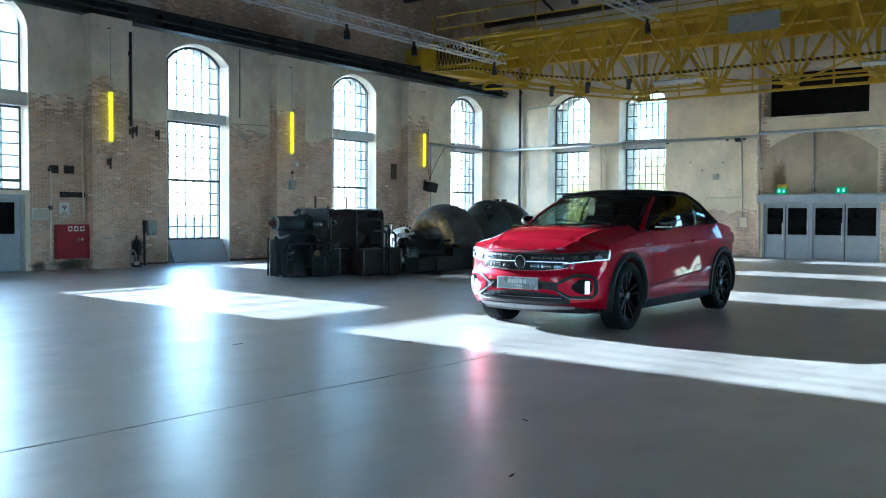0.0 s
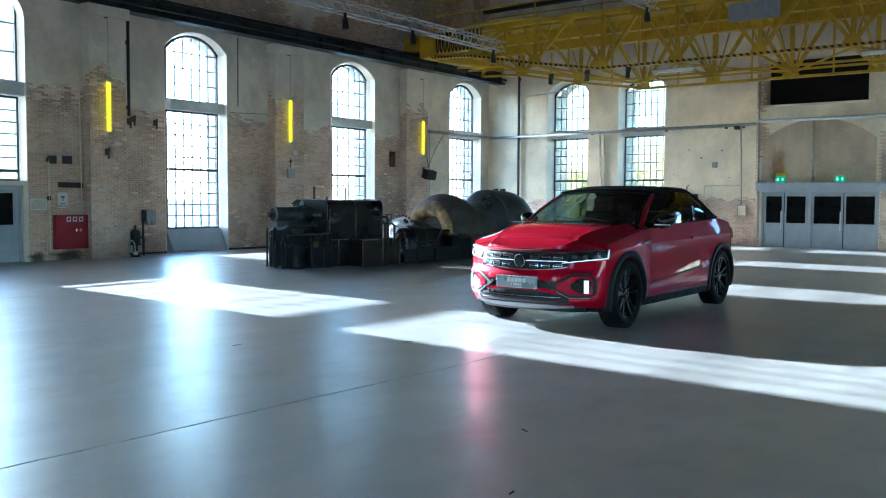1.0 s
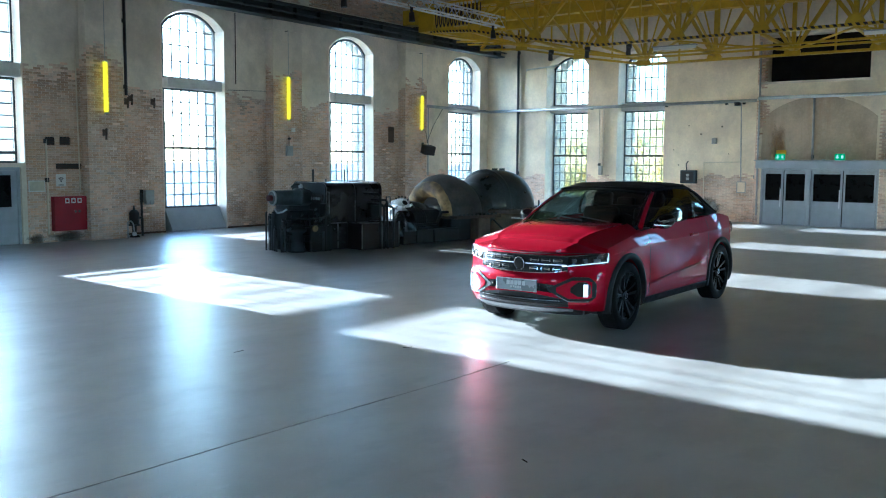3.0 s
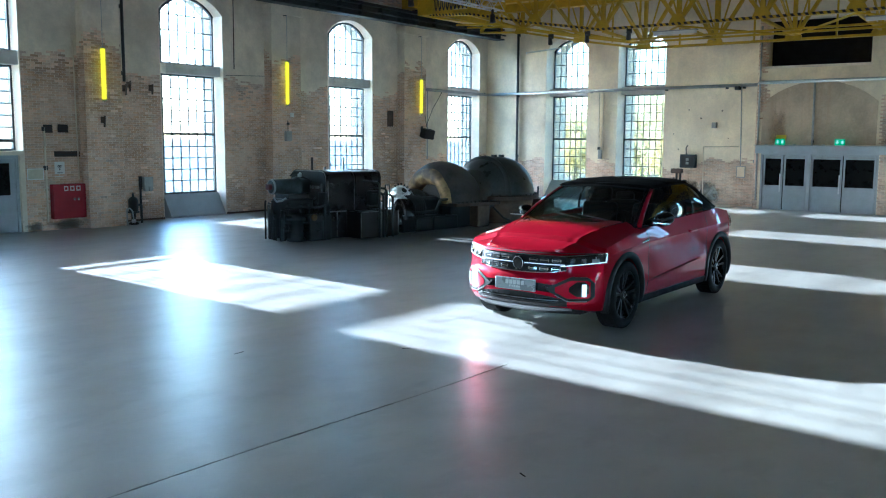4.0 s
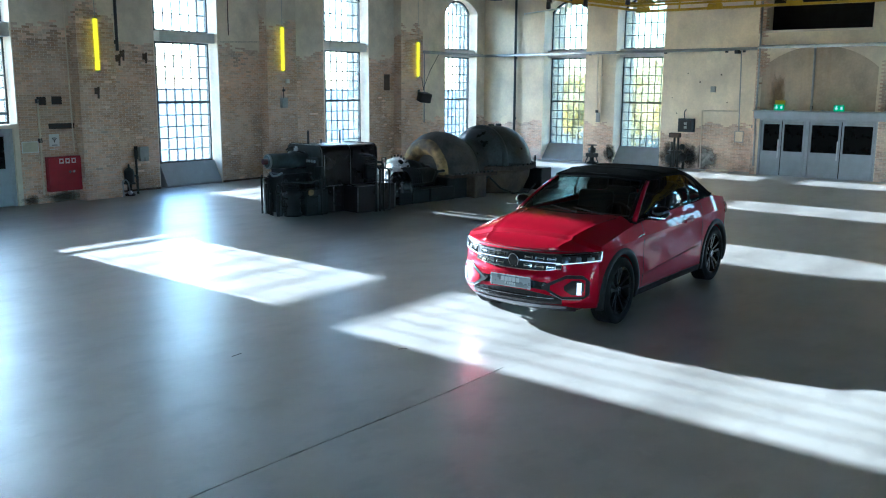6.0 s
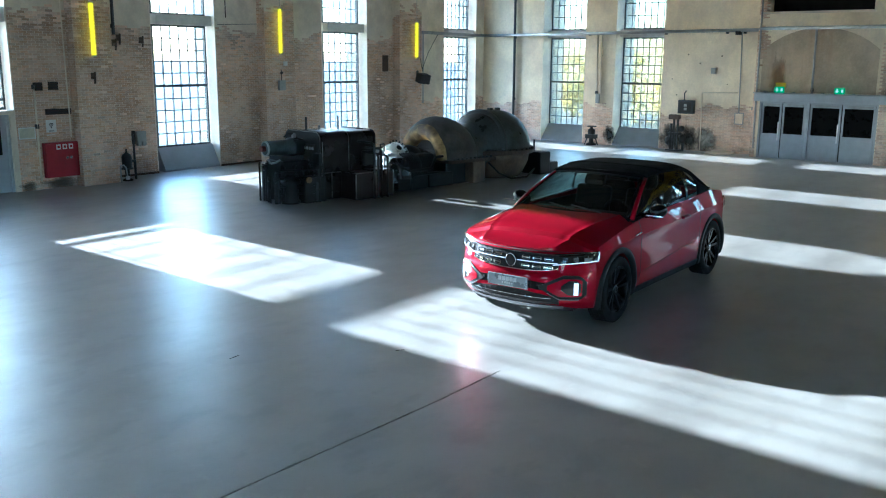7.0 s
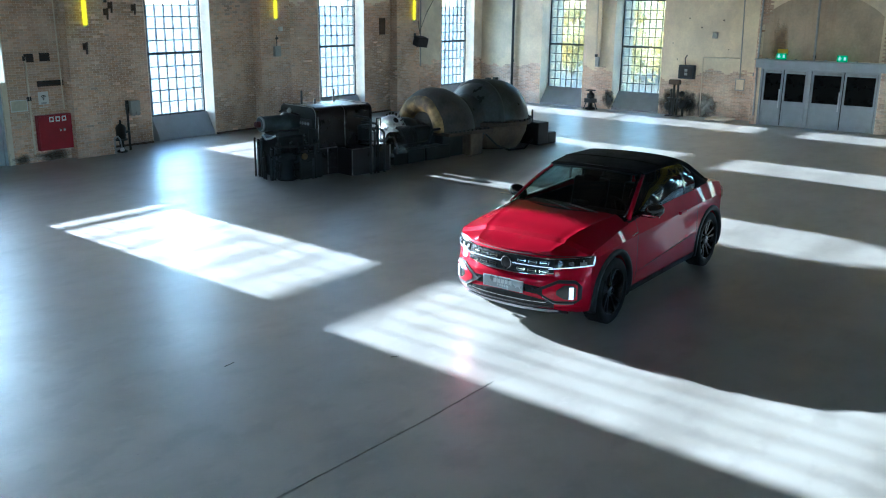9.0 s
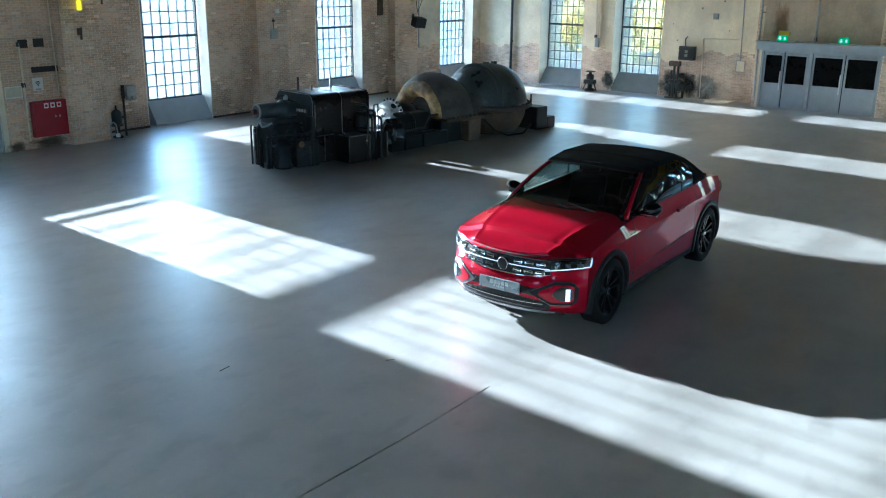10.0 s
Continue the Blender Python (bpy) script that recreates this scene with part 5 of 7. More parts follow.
brg = thing("bearing_block", 14.5, 14.5, 0, "silver painted bearing cover with bolts and a dark coupling guard", "bearing", rz=-9)
AXU = Matrix.Rotation(radians(90), 4, "Y")
part("bed", soft_box(1.67, -0.1, 0, 4.2, 1.05, 0.60, 0.03, 2), M_BLUEMACH, brg)
part("cover", lathe([(0.26, 0), (0.33, 0.03), (0.36, 0.10), (0.37, 0.30), (0.35, 0.42), (0.26, 0.50)], 28, Matrix.Translation((2.66, 0.40, 0.69)) @ AXU), M_SILVER, brg, "silver painted half-round cover", True)
part("cover_rib", lathe([(0.35, 0), (0.40, 0.01), (0.40, 0.05), (0.35, 0.06)], 28, Matrix.Translation((2.92, 0.40, 0.69)) @ AXU, False), M_SILVER, brg, "", True)
for k in range(11):
    a = math.radians(10 + 16 * k)
    part("bolt", rod(bmesh.new(), (2.95, 0.40 + 0.39 * math.cos(a), 0.69 + 0.39 * math.sin(a)), (2.95, 0.40 + 0.45 * math.cos(a), 0.69 + 0.45 * math.sin(a)), 0.024, 6), M_STEEL, brg)
part("hand_hole", lathe([(0.07, 0), (0.07, 0.02), (0.04, 0.03)], 16, Matrix.Translation((2.80, 0.13, 0.97)) @ Matrix.Rotation(radians(45), 4, "X")), M_BLACK, brg)
part("front_cover", lathe([(0.12, -0.1), (0.24, -0.06), (0.26, 0.0), (0.26, 0.2)], 22, Matrix.Translation((2.36, -0.02, 0.70)) @ AXU), M_SILVER, brg, "small silver bearing cap", True)
# silver piece shaped as the bright highlight on the glossy guard
part("guard_arm", pipe(bmesh.new(), [(1.95, -0.30, 0.78), (2.02, -0.42, 0.90), (2.15, -0.5, 0.88), (2.30, -0.58, 0.74)], 0.055, 10), M_SILVER, brg, "", True)
ring = bmesh.new()
prev = None
for k in range(25):
    a = math.radians(-25 + 205 * k / 24)
    q = [ring.verts.new((1.98 + du, -0.62 + r * math.cos(a) * 0.55 - du * 0.2, 0.36 + r * math.sin(a))) for du, r in ((0.0, 0.36), (0.0, 0.48), (0.24, 0.48), (0.24, 0.36))]
    if prev:
        for j in range(4):
            ring.faces.new((prev[j], prev[(j + 1) % 4], q[(j + 1) % 4], q[j]))
    else:
        ring.faces.new(q[::-1])
    prev = q
ring.faces.new(prev)
bmesh.ops.recalc_face_normals(ring, faces=ring.faces)
part("coupling_guard", ring, M_GUARD, brg, "glossy black curved belt guard")
part("motor", lathe([(0.25, 0), (0.35, 0.03), (0.37, 0.2), (0.33, 0.4), (0.24, 0.46)], 24, Matrix.Translation((3.17, 0.42, 0.62)) @ AXU), M_BLUEMACH, brg, "", True)
part("side_case", lathe([(0.26, 0), (0.30, 0.03), (0.30, 0.5), (0.24, 0.56)], 22, Matrix.Translation((2.45, -0.22, 0.56)) @ AXU), M_BLUEMACH, brg, "", True)
for k in range(7):
    part("fin", lathe([(0.32, 0), (0.32, 0.018)], 22, Matrix.Translation((2.5 + k * 0.065, -0.22, 0.56)) @ AXU), M_BLUEMACH, brg)
part("skirt", soft_box(2.2, -0.50, 0.0, 3.2, -0.12, 0.40, 0.03, 2), M_BLUEMACH, brg)
part("skirt", soft_box(3.25, -0.48, 0.0, 4.1, -0.12, 0.34, 0.03, 2), M_BLUEMACH, brg)
part("gear_case", soft_box(3.05, -0.18, 0.34, 3.75, 0.85, 0.80, 0.08, 3), M_BLUEMACH, brg)
part("oil_pipe", pipe(bmesh.new(), [(2.3, -0.54, 0.46), (3.3, -0.5, 0.48), (3.5, -0.45, 0.74), (3.9, -0.4, 0.74)], 0.035, 8), M_BLUEMACH, brg)
part("oil_pipe", pipe(bmesh.new(), [(2.6, -0.54, 0.02), (2.6, -0.54, 0.3), (2.75, -0.54, 0.36), (3.6, -0.5, 0.36)], 0.028, 8), M_BLUEMACH, brg)

tur = thing("turbine", 14.8, 14.4, 0, "old cast-iron steam turbine with two domed casings", "turbine", rz=-9)
AX = Matrix.Rotation(radians(90), 4, "Y")
def half_turned(rows, m, n=32):
    """The upper half of a body of revolution; its axis lies along u."""
    bm = bmesh.new()
    rg = [[bm.verts.new(m @ Vector((z, r * math.cos(a), r * math.sin(a)))) for r, z in rows] for a in (math.pi * k / n for k in range(n + 1))]
    for p, q in zip(rg, rg[1:]):
        for j in range(len(rows) - 1):
            bm.faces.new((p[j], p[j + 1], q[j + 1], q[j]))
    bmesh.ops.recalc_face_normals(bm, faces=bm.faces)
    return bm


SM = Matrix.Translation((3.55, 0.42, 0.62))
part("low_casing", half_turned([(0.84, -0.02), (0.95, 0.08), (1.03, 0.26), (1.055, 0.45), (1.03, 0.68), (0.95, 0.92), (0.82, 1.14), (0.62, 1.32), (0.35, 1.44)], SM), M_LOWCASE, tur, "sooty brown domed exhaust casing", True)
mouth = half_turned([(0.87, -0.02), (0.84, -0.07), (0.80, -0.10), (0.76, -0.12), (0.72, -0.13), (0.67, -0.13), (0.62, -0.12), (0.57, -0.09), (0.52, -0.05), (0.48, 0.02), (0.45, 0.10), (0.42, 0.30)], SM, 56)
for v in mouth.verts:
    v.co += Vector((0.6, 0.4, 0.5)) * (0.05 * noise.noise(v.co * 3.1) + 0.03 * noise.noise(v.co * 9.0))
part("casing_mouth", mouth, M_MOUTH, tur, "ochre rusty rounded mouth of the casing", True)
part("mouth_block", soft_box(3.62, 0.02, 0.62, 3.9, 0.82, 0.9, 0.06, 2), M_BLACK, tur)
part("mouth_plate", lathe([(0.47, 0.0), (0.47, 0.02)], 32, Matrix.Translation((3.64, 0.42, 0.62)) @ AX), M_BLACK, tur)
part("shaft", rod(bmesh.new(), (2.9, 0.42, 0.66), (3.7, 0.42, 0.66), 0.16, 18), M_STEEL, tur)
part("shaft_collar", rod(bmesh.new(), (3.2, 0.42, 0.66), (3.36, 0.42, 0.66), 0.26, 20), M_BLUEMACH, tur)
part("lug", rod(bmesh.new(), (3.6, -0.16, 0.84), (3.5, -0.18, 0.84), 0.07, 14), M_SILVER, tur)
part("split_flange", boxes((3.48, -0.68, 0.56, 5.1, 1.5, 0.64)), M_DARKRUST, tur, "rusty bolted flange")
for k in range(10):
    part("bolt", rod(bmesh.new(), (3.6 + k * 0.15, -0.64, 0.64), (3.6 + k * 0.15, -0.64, 0.69), 0.028, 6), M_STEEL, tur)
part("pedestal", soft_box(4.3, -0.64, 0, 4.75, 0.1, 0.56, 0.03, 2), M_PEDESTAL, tur, "rusty cast pedestal")
part("pedestal", soft_box(3.6, -0.35, 0, 5.0, 1.3, 0.56, 0.03, 2), M_BLUEMACH, tur)
# large casing: domed above its flange, tapering below
big = bmesh.new()
n, rows_ = 44, []
BU, BV, BZ, BR = 6.05, 0.42, 0.72, 1.12
for j in range(13):
    a = math.pi / 2 * j / 12
    rows_.append((BR * math.cos(a) ** 0.8 if j < 12 else 0.02, BZ + 1.06 * math.sin(a)))
part("high_casing", lathe(rows_, n, Matrix.Translation((BU, BV, 0))), M_CASING, tur, "great dark domed casing", True)
part("lower_casing", lathe([(0.84, 0.0), (0.92, 0.1), (1.06, 0.4), (1.1, 0.66)], n, Matrix.Translation((BU, BV, 0))), M_PEDESTAL, tur, "", True)
part("casing_flange", lathe([(1.2, 0.64), (1.22, 0.66), (1.22, 0.74), (1.15, 0.76)], n, Matrix.Translation((BU, BV, 0))), M_DARKRUST, tur, "rusty bolted flange")
for k in range(36):
    a = math.tau * k / 36
    part("bolt", rod(bmesh.new(), (BU + 1.18 * math.cos(a), BV + 1.18 * math.sin(a), 0.75), (BU + 1.18 * math.cos(a), BV + 1.18 * math.sin(a), 0.80), 0.028, 6), M_STEEL, tur)
part("neck", lathe([(0.72, 0), (0.66, 0.3), (0.72, 0.6), (0.8, 0.7)], 30, Matrix.Translation((4.6, BV, 0.74)) @ AX), M_CASING, tur, "", True)
# rib over the dome and lifting eyes
rib, prev = bmesh.new(), None
for k in range(33):
    a = math.pi * k / 32
    c, d = math.cos(a), math.sin(a)
    q = [rib.verts.new((BU - 0.50 + du + 0.10 * d, BV + (0.99 + dr) * c, BZ + (1.025 + dr) * d)) for du, dr in ((-0.10, -0.06), (-0.07, 0.05), (0.05, 0.06), (0.10, -0.02))]
    if prev:
        for e in range(3):
            rib.faces.new((prev[e], prev[e + 1], q[e + 1], q[e]))
    prev = q
bmesh.ops.recalc_face_normals(rib, faces=rib.faces)
part("casing_rib", rib, M_CASING, tur, "raised rib over the dome", True)
for u, v in ((BU - 0.12, BV - 0.1), (BU + 0.18, BV - 0.1), (4.1, 0.42), (3.85, 0.42)):
    z = 1.78 if u > 5 else 1.53
    part("lifting_lug", boxes((u - 0.06, v - 0.05, z - 0.03, u + 0.06, v + 0.05, z + 0.05)), M_CASING, tur)
for k in range(3):
    a = math.radians(-60 - 35 * k)
    part("cover_plate", lathe([(0.09, 0), (0.09, 0.03)], 14, Matrix.Translation((BU + 1.06 * math.cos(a) * 0.92, BV + 1.06 * math.sin(a) * 0.92, 1.1)) @ Matrix.Rotation(radians(90), 4, "X")), M_STEEL, tur)
part("hose", pipe(bmesh.new(), [(4.9, -0.6, 0.5), (5.2, -0.72, 0.2), (5.6, -0.8, 0.04), (6.2, -0.82, 0.03), (6.7, -0.66, 0.2)], 0.025, 8), M_BLUEMACH, tur)
part("end_block", soft_box(7.0, -0.62, 0, 7.45, 0.4, 0.62, 0.03, 2), M_BLUEMACH, tur, "stepped dark end block")
part("end_block", soft_box(7.45, -0.62, 0, 7.8, 0.4, 0.32, 0.03, 2), M_BLUEMACH, tur, "stepped dark end block")
part("stud", rod(bmesh.new(), (7.1, -0.3, 0.6), (7.1, -0.3, 0.95), 0.025, 8), M_STEEL, tur)


# ---- the car ----
AX_F, AX_R, R_ARCH, HALF = 0.80, 3.41, 0.385, 0.905
LEN, NOSE = 4.23, 0.42
P1, P2 = 2.3, 1.75       # roundness of the nose in plan


def lerp(a, b, t):
    return a + (b - a) * min(1, max(0, t))


def curve(rows, x):
    """A smooth line through rows of x and value, with no overshoot."""
    if x <= rows[0][0]:
        return rows[0][1]
    if x >= rows[-1][0]:
        return rows[-1][1]
    n = len(rows)
    d = [(rows[k + 1][1] - rows[k][1]) / (rows[k + 1][0] - rows[k][0]) for k in range(n - 1)]
    m = [d[0]] + [0.0 if d[k - 1] * d[k] <= 0 else 2 * d[k - 1] * d[k] / (d[k - 1] + d[k]) for k in range(1, n - 1)] + [d[-1]]
    k = max(i for i in range(n - 1) if rows[i][0] <= x)
    h = rows[k + 1][0] - rows[k][0]
    t = (x - rows[k][0]) / h
    return (2 * t ** 3 - 3 * t * t + 1) * rows[k][1] + (t ** 3 - 2 * t * t + t) * h * m[k] + (3 * t * t - 2 * t ** 3) * rows[k + 1][1] + (t ** 3 - t * t) * h * m[k + 1]


def plan(s):
    """Along the outline of one side: s to 0.88 runs over the nose, then along the flank, then round the tail."""
    if s <= 0.88:
        k = max(1e-6, 1 - (s / HALF) ** P1)
        x = NOSE * (1 - k ** (1 / P2))
        dx = 0.0 if s < 0.01 else NOSE / P2 * k ** (1 / P2 - 1) * P1 * s ** (P1 - 1) / HALF ** P1
        n = Vector((1, -dx, 0)).normalized()
        return Vector((x, s, 0)), n
    x0 = plan(0.88)[0].x
    x = x0 + (s - 0.88)
    back = LEN - x0
    if x < back:
        y = curve([(x0, 0.88), (x0 + 0.3, HALF), (1.5, HALF - 0.008), (2.3, HALF - 0.008), (3.3, HALF + 0.006), (back - 0.25, HALF - 0.012), (back, 0.86)], x)
        return Vector((x, y, 0)), Vector((0, -1, 0))
    y = 0.86 - (x - back)
    q = x0 * (1 - (1 - (max(y, 0) / HALF) ** 3) ** 0.417) / 0.557
    return Vector((LEN - q, max(y, 0), 0)), Vector((-1, 0, 0)) if y < 0.6 else Vector((-1, -1.2, 0)).normalized()


S_TAIL = 0.88 + (LEN - plan(0.88)[0].x) - plan(0.88)[0].x + 0.86
IN_SIDE = [(0.18, 0.07), (0.26, 0.03), (0.36, 0.010), (0.52, 0.004), (0.70, 0.0), (0.80, 0.003), (0.84, 0.014), (0.96, 0.045), (1.1, 0.08)]
IN_LOW = [(0.18, 0.07), (0.26, 0.03), (0.36, 0.010), (0.52, 0.002), (0.62, 0.0)]
IN_FRONT = [(0.18, 0.14), (0.25, 0.05), (0.32, 0.0), (0.45, 0.0), (0.53, 0.004), (0.6, 0.03), (0.7, 0.05), (0.77, 0.075), (0.82, 0.13), (0.9, 0.2)]


def crease_weight(x):
    return min(1, max(0, (x - 1.22) / 0.25)) * min(1, max(0, (3.02 - x) / 0.3))


def crease_z(x):
    return lerp(0.425, 0.53, (x - 1.3) / 1.5)


def line_z(x):
    """Height of the shoulder line that runs from the lamp to the tail."""
    return curve([(0.28, 0.755), (0.8, 0.80), (1.3, 0.815), (2.4, 0.84), (3.3, 0.865), (3.9, 0.86), (4.3, 0.84)], x)


def level(x, zl, zt, t):
    """Height of a row of the flank; one row runs along the low crease and one along the shoulder line."""
    w, tc, ts = crease_weight(x), 10 / 34, 26 / 34
    fs = (line_z(x) - zl) / (zt - zl) if x > 0.2 else ts
    fs = max(0.3, min(0.94, fs))
    fc = ((crease_z(x) - zl) / (zt - zl)) * w + tc / ts * fs * (1 - w)
    if t < tc:
        f = t / tc * fc
    elif t < ts:
        f = fc + (t - tc) / (ts - tc) * (fs - fc)
    else:
        f = fs + (t - ts) / (1 - ts) * (1 - fs)
    return zl + (zt - zl) * f


def flank_in(x, z):
    """How far the flank lies inside its widest line at this height."""
    d = z - line_z(x)
    w = min(1, max(0, (x - 0.35) / 0.3))
    if d >= 0:
        tuck = 0.36 * d + 0.25 * d * d
    else:
        tuck = 0.013 * (1 - math.exp(d / 0.05)) * math.exp(d / 0.35)
    return curve(IN_LOW, z) + tuck * w + (1 - w) * curve(IN_SIDE, z) * (z > 0.6)


def door_crease(x, z):
    """The light-catching swell above the rising crease low on the doors."""
    w = crease_weight(x)
    d = z - crease_z(x)
    return -w * 0.020 * (math.exp(-d / 0.12) if d > 0 else max(0.0, 1 + d / 0.030))


def skin(s, z, out=0.0, side=-1):
    p, n = plan(s)
    f = abs(n.x) ** 2
    inset = curve(IN_FRONT, z) * f + (flank_in(p.x, z) + door_crease(p.x, z)) * (1 - f) - out
    q = p + n * inset
    return Vector((q.x, side * q.y, z))


def shoulder(s):
    x = plan(s)[0].x
    if s <= 0.88:
        return lerp(0.785, 0.80, s / 0.88)
    return curve([(0.27, 0.80), (0.42, 0.842), (0.7, 0.890), (1.2, 0.955), (2.0, 1.0), (3.0, 1.03), (3.35, 1.05), (3.8, 1.0), (4.25, 0.95)], x)


def low(s):
    """The lower edge of the painted body, with the wheel openings."""
    x = plan(s)[0].x
    z = lerp(0.272, 0.235, (s - 0.5) / 0.3) if s < 0.88 else 0.235
    if s > 0.6 and s < S_TAIL - 0.6:
        for c in (AX_F, AX_R):
            d = abs(x - c)
            if d < R_ARCH:
                z = max(z, 0.335 + math.sqrt(R_ARCH ** 2 - d * d))
    return z


def columns():
    s = [0.88 * k / 22 for k in range(23)]
    flank = [0.88 + 0.0]
    x0 = plan(0.88)[0].x
    xs_ = set(round(x0 + k * 0.05, 3) for k in range(1, int((LEN - 2 * x0) / 0.05)))
    for c in (AX_F, AX_R):
        for k in range(-12, 13):
            a = math.pi / 2 * k / 12
            xs_.add(round(c + R_ARCH * math.sin(a), 3))
        xs_.add(round(c - R_ARCH - 0.002, 3))
        xs_.add(round(c + R_ARCH + 0.002, 3))
    s += [0.88 + x - x0 for x in sorted(xs_) if x > x0 + 0.01]
    s += [S_TAIL - 0.86 + 0.86 * k / 12 for k in range(13)]
    return s


ROWS = 34
car = thing("car", 8.93, 5.66, 0, "metallic red compact convertible with a closed black soft top", "car")
car.scale = (1.2, 1.055, 1.2)
bm = bmesh.new()
cols = columns()
grid = {}
for side in (-1, 1):
    for i, s in enumerate(cols):
        zl, zt = low(s), shoulder(s)
        for j in range(ROWS + 1):
            if side == 1 and (i == 0 or i == len(cols) - 1):
                grid[side, i, j] = grid[-1, i, j]
                continue
            grid[side, i, j] = bm.verts.new(skin(s, level(plan(s)[0].x if 0.88 < s < S_TAIL - 0.9 else 0.0, zl, zt, j / ROWS), 0, side))
    for i in range(len(cols) - 1):
        for j in range(ROWS):
            q = [grid[side, i, j], grid[side, i + 1, j], grid[side, i + 1, j + 1], grid[side, i, j + 1]]
            if len(set(q)) == 4:
                bm.faces.new(q if side == 1 else q[::-1])
# inner lips of the wheel openings
for side in (-1, 1):
    for i in range(len(cols) - 1):
        x = plan(cols[i])[0].x
        if any(abs(x - c) < R_ARCH + 0.01 for c in (AX_F, AX_R)) and 0.88 < cols[i] < S_TAIL - 0.7:
            a, b = grid[side, i, 0], grid[side, i + 1, 0]
            c, d = (bm.verts.new(v.co - Vector((0, side * 0.16, 0))) for v in (a, b))
            bm.faces.new((a, b, d, c))
# bonnet and tail deck: lofted across between the shoulders
def across(i):
    """One row of points between the shoulders; the bonnet has a sharp ridge on each side and falls off to the wings."""
    a, b = grid[-1, i, ROWS].co, grid[1, i, ROWS].co
    x = plan(cols[i])[0].x
    half = max(0.01, abs(a.y))
    if x > 2:
        return [a.lerp(b, k / 64) + Vector((0, 0, 0.05 * (1 - (2 * k / 64 - 1) ** 2))) for k in range(65)]
    crown = curve([(0, 0.008), (0.10, 0.046), (0.28, 0.080), (0.68, 0.104), (1.1, 0.084)], x)
    edge = min(lerp(0.46, 0.67, x / 1.1) / half, 0.97)
    ts = [-1 + (1 - edge) * k / 12 for k in range(12)] + [-edge + 2 * edge * k / 40 for k in range(41)] + [edge + (1 - edge) * k / 12 for k in range(1, 13)]
    out = []
    for t in ts:
        y = abs(t)
        g = 1 - 0.13 * (y / edge) ** 2 if y <= edge else 0.87 * ((1 - y) / (1 - edge)) ** 1.25
        dip = -0.006 * math.exp(-((y - edge + 0.06) / 0.045) ** 2) * min(1, x / 0.3) if y < edge else 0.0
        p = a.lerp(b, (t + 1) / 2)
        out.append(Vector((p.x - 0.03 * (1 - t * t) * min(1, x / 0.5), p.y, p.z + crown * g + dip)))
    return out


def deck(i0, i1):
    prev = None
    for i in range(i0, i1 + 1):
        pts = across(i)
        row = [grid[-1, i, ROWS]] + [bm.verts.new(p) for p in pts[1:-1]] + [grid[1, i, ROWS]]
        if prev:
            for k in range(len(row) - 1):
                q = [prev[k], prev[k + 1], row[k + 1], row[k]]
                if len(set(q)) == 4:
                    bm.faces.new(q)
        prev = row


i_cowl = max(i for i, s in enumerate(cols) if plan(s)[0].x < 1.2 and s < 2)
i_deck = min(i for i, s in enumerate(cols) if plan(s)[0].x > 3.2)
deck(1, i_cowl)
deck(i_deck, len(cols) - 2)
bmesh.ops.remove_doubles(bm, verts=bm.verts, dist=0.0005)
bmesh.ops.recalc_face_normals(bm, faces=bm.faces)
for e in bm.edges:
    if len(e.link_faces) == 2 and e.calc_face_angle() > 0.24:
        e.smooth = False
part("body", bm, M_CARRED, car, "glossy metallic red bodywork", True)


def patch(s0, s1, z0, z1, out, side=-1, ns=10, nz=4, depth=0.03):
    """A raised piece that lies on the skin between two places and two heights (numbers or functions of 0..1)."""
    bm = bmesh.new()
    fz0 = z0 if callable(z0) else (lambda t: z0)
    fz1 = z1 if callable(z1) else (lambda t: z1)
    if side == 0:
        ss = [(-s1 + 2 * s1 * k / ns) for k in range(ns + 1)]
    else:
        ss = [s0 + (s1 - s0) * k / ns for k in range(ns + 1)]

    def at(i, j, o):
        s = ss[i]
        t = abs(s) / s1 if side == 0 else i / ns
        z = fz0(t) + (fz1(t) - fz0(t)) * j / nz
        return skin(abs(s), z, o, (1 if s > 0 else -1) if side == 0 else side)

    top = [[bm.verts.new(at(i, j, out)) for j in range(nz + 1)] for i in range(ns + 1)]
    for i in range(ns):
        for j in range(nz):
            bm.faces.new((top[i][j], top[i + 1][j], top[i + 1][j + 1], top[i][j + 1]))
    rim = [(i, 0) for i in range(ns + 1)] + [(ns, j) for j in range(1, nz + 1)] + [(i, nz) for i in range(ns - 1, -1, -1)] + [(0, j) for j in range(nz - 1, 0, -1)]
    low_ = [bm.verts.new(at(i, j, out - depth)) for i, j in rim]
    for k in range(len(rim)):
        a, b = rim[k], rim[(k + 1) % len(rim)]
        bm.faces.new((top[a[0]][a[1]], top[b[0]][b[1]], low_[(k + 1) % len(rim)], low_[k]))
    bmesh.ops.recalc_face_normals(bm, faces=bm.faces)
    return bm


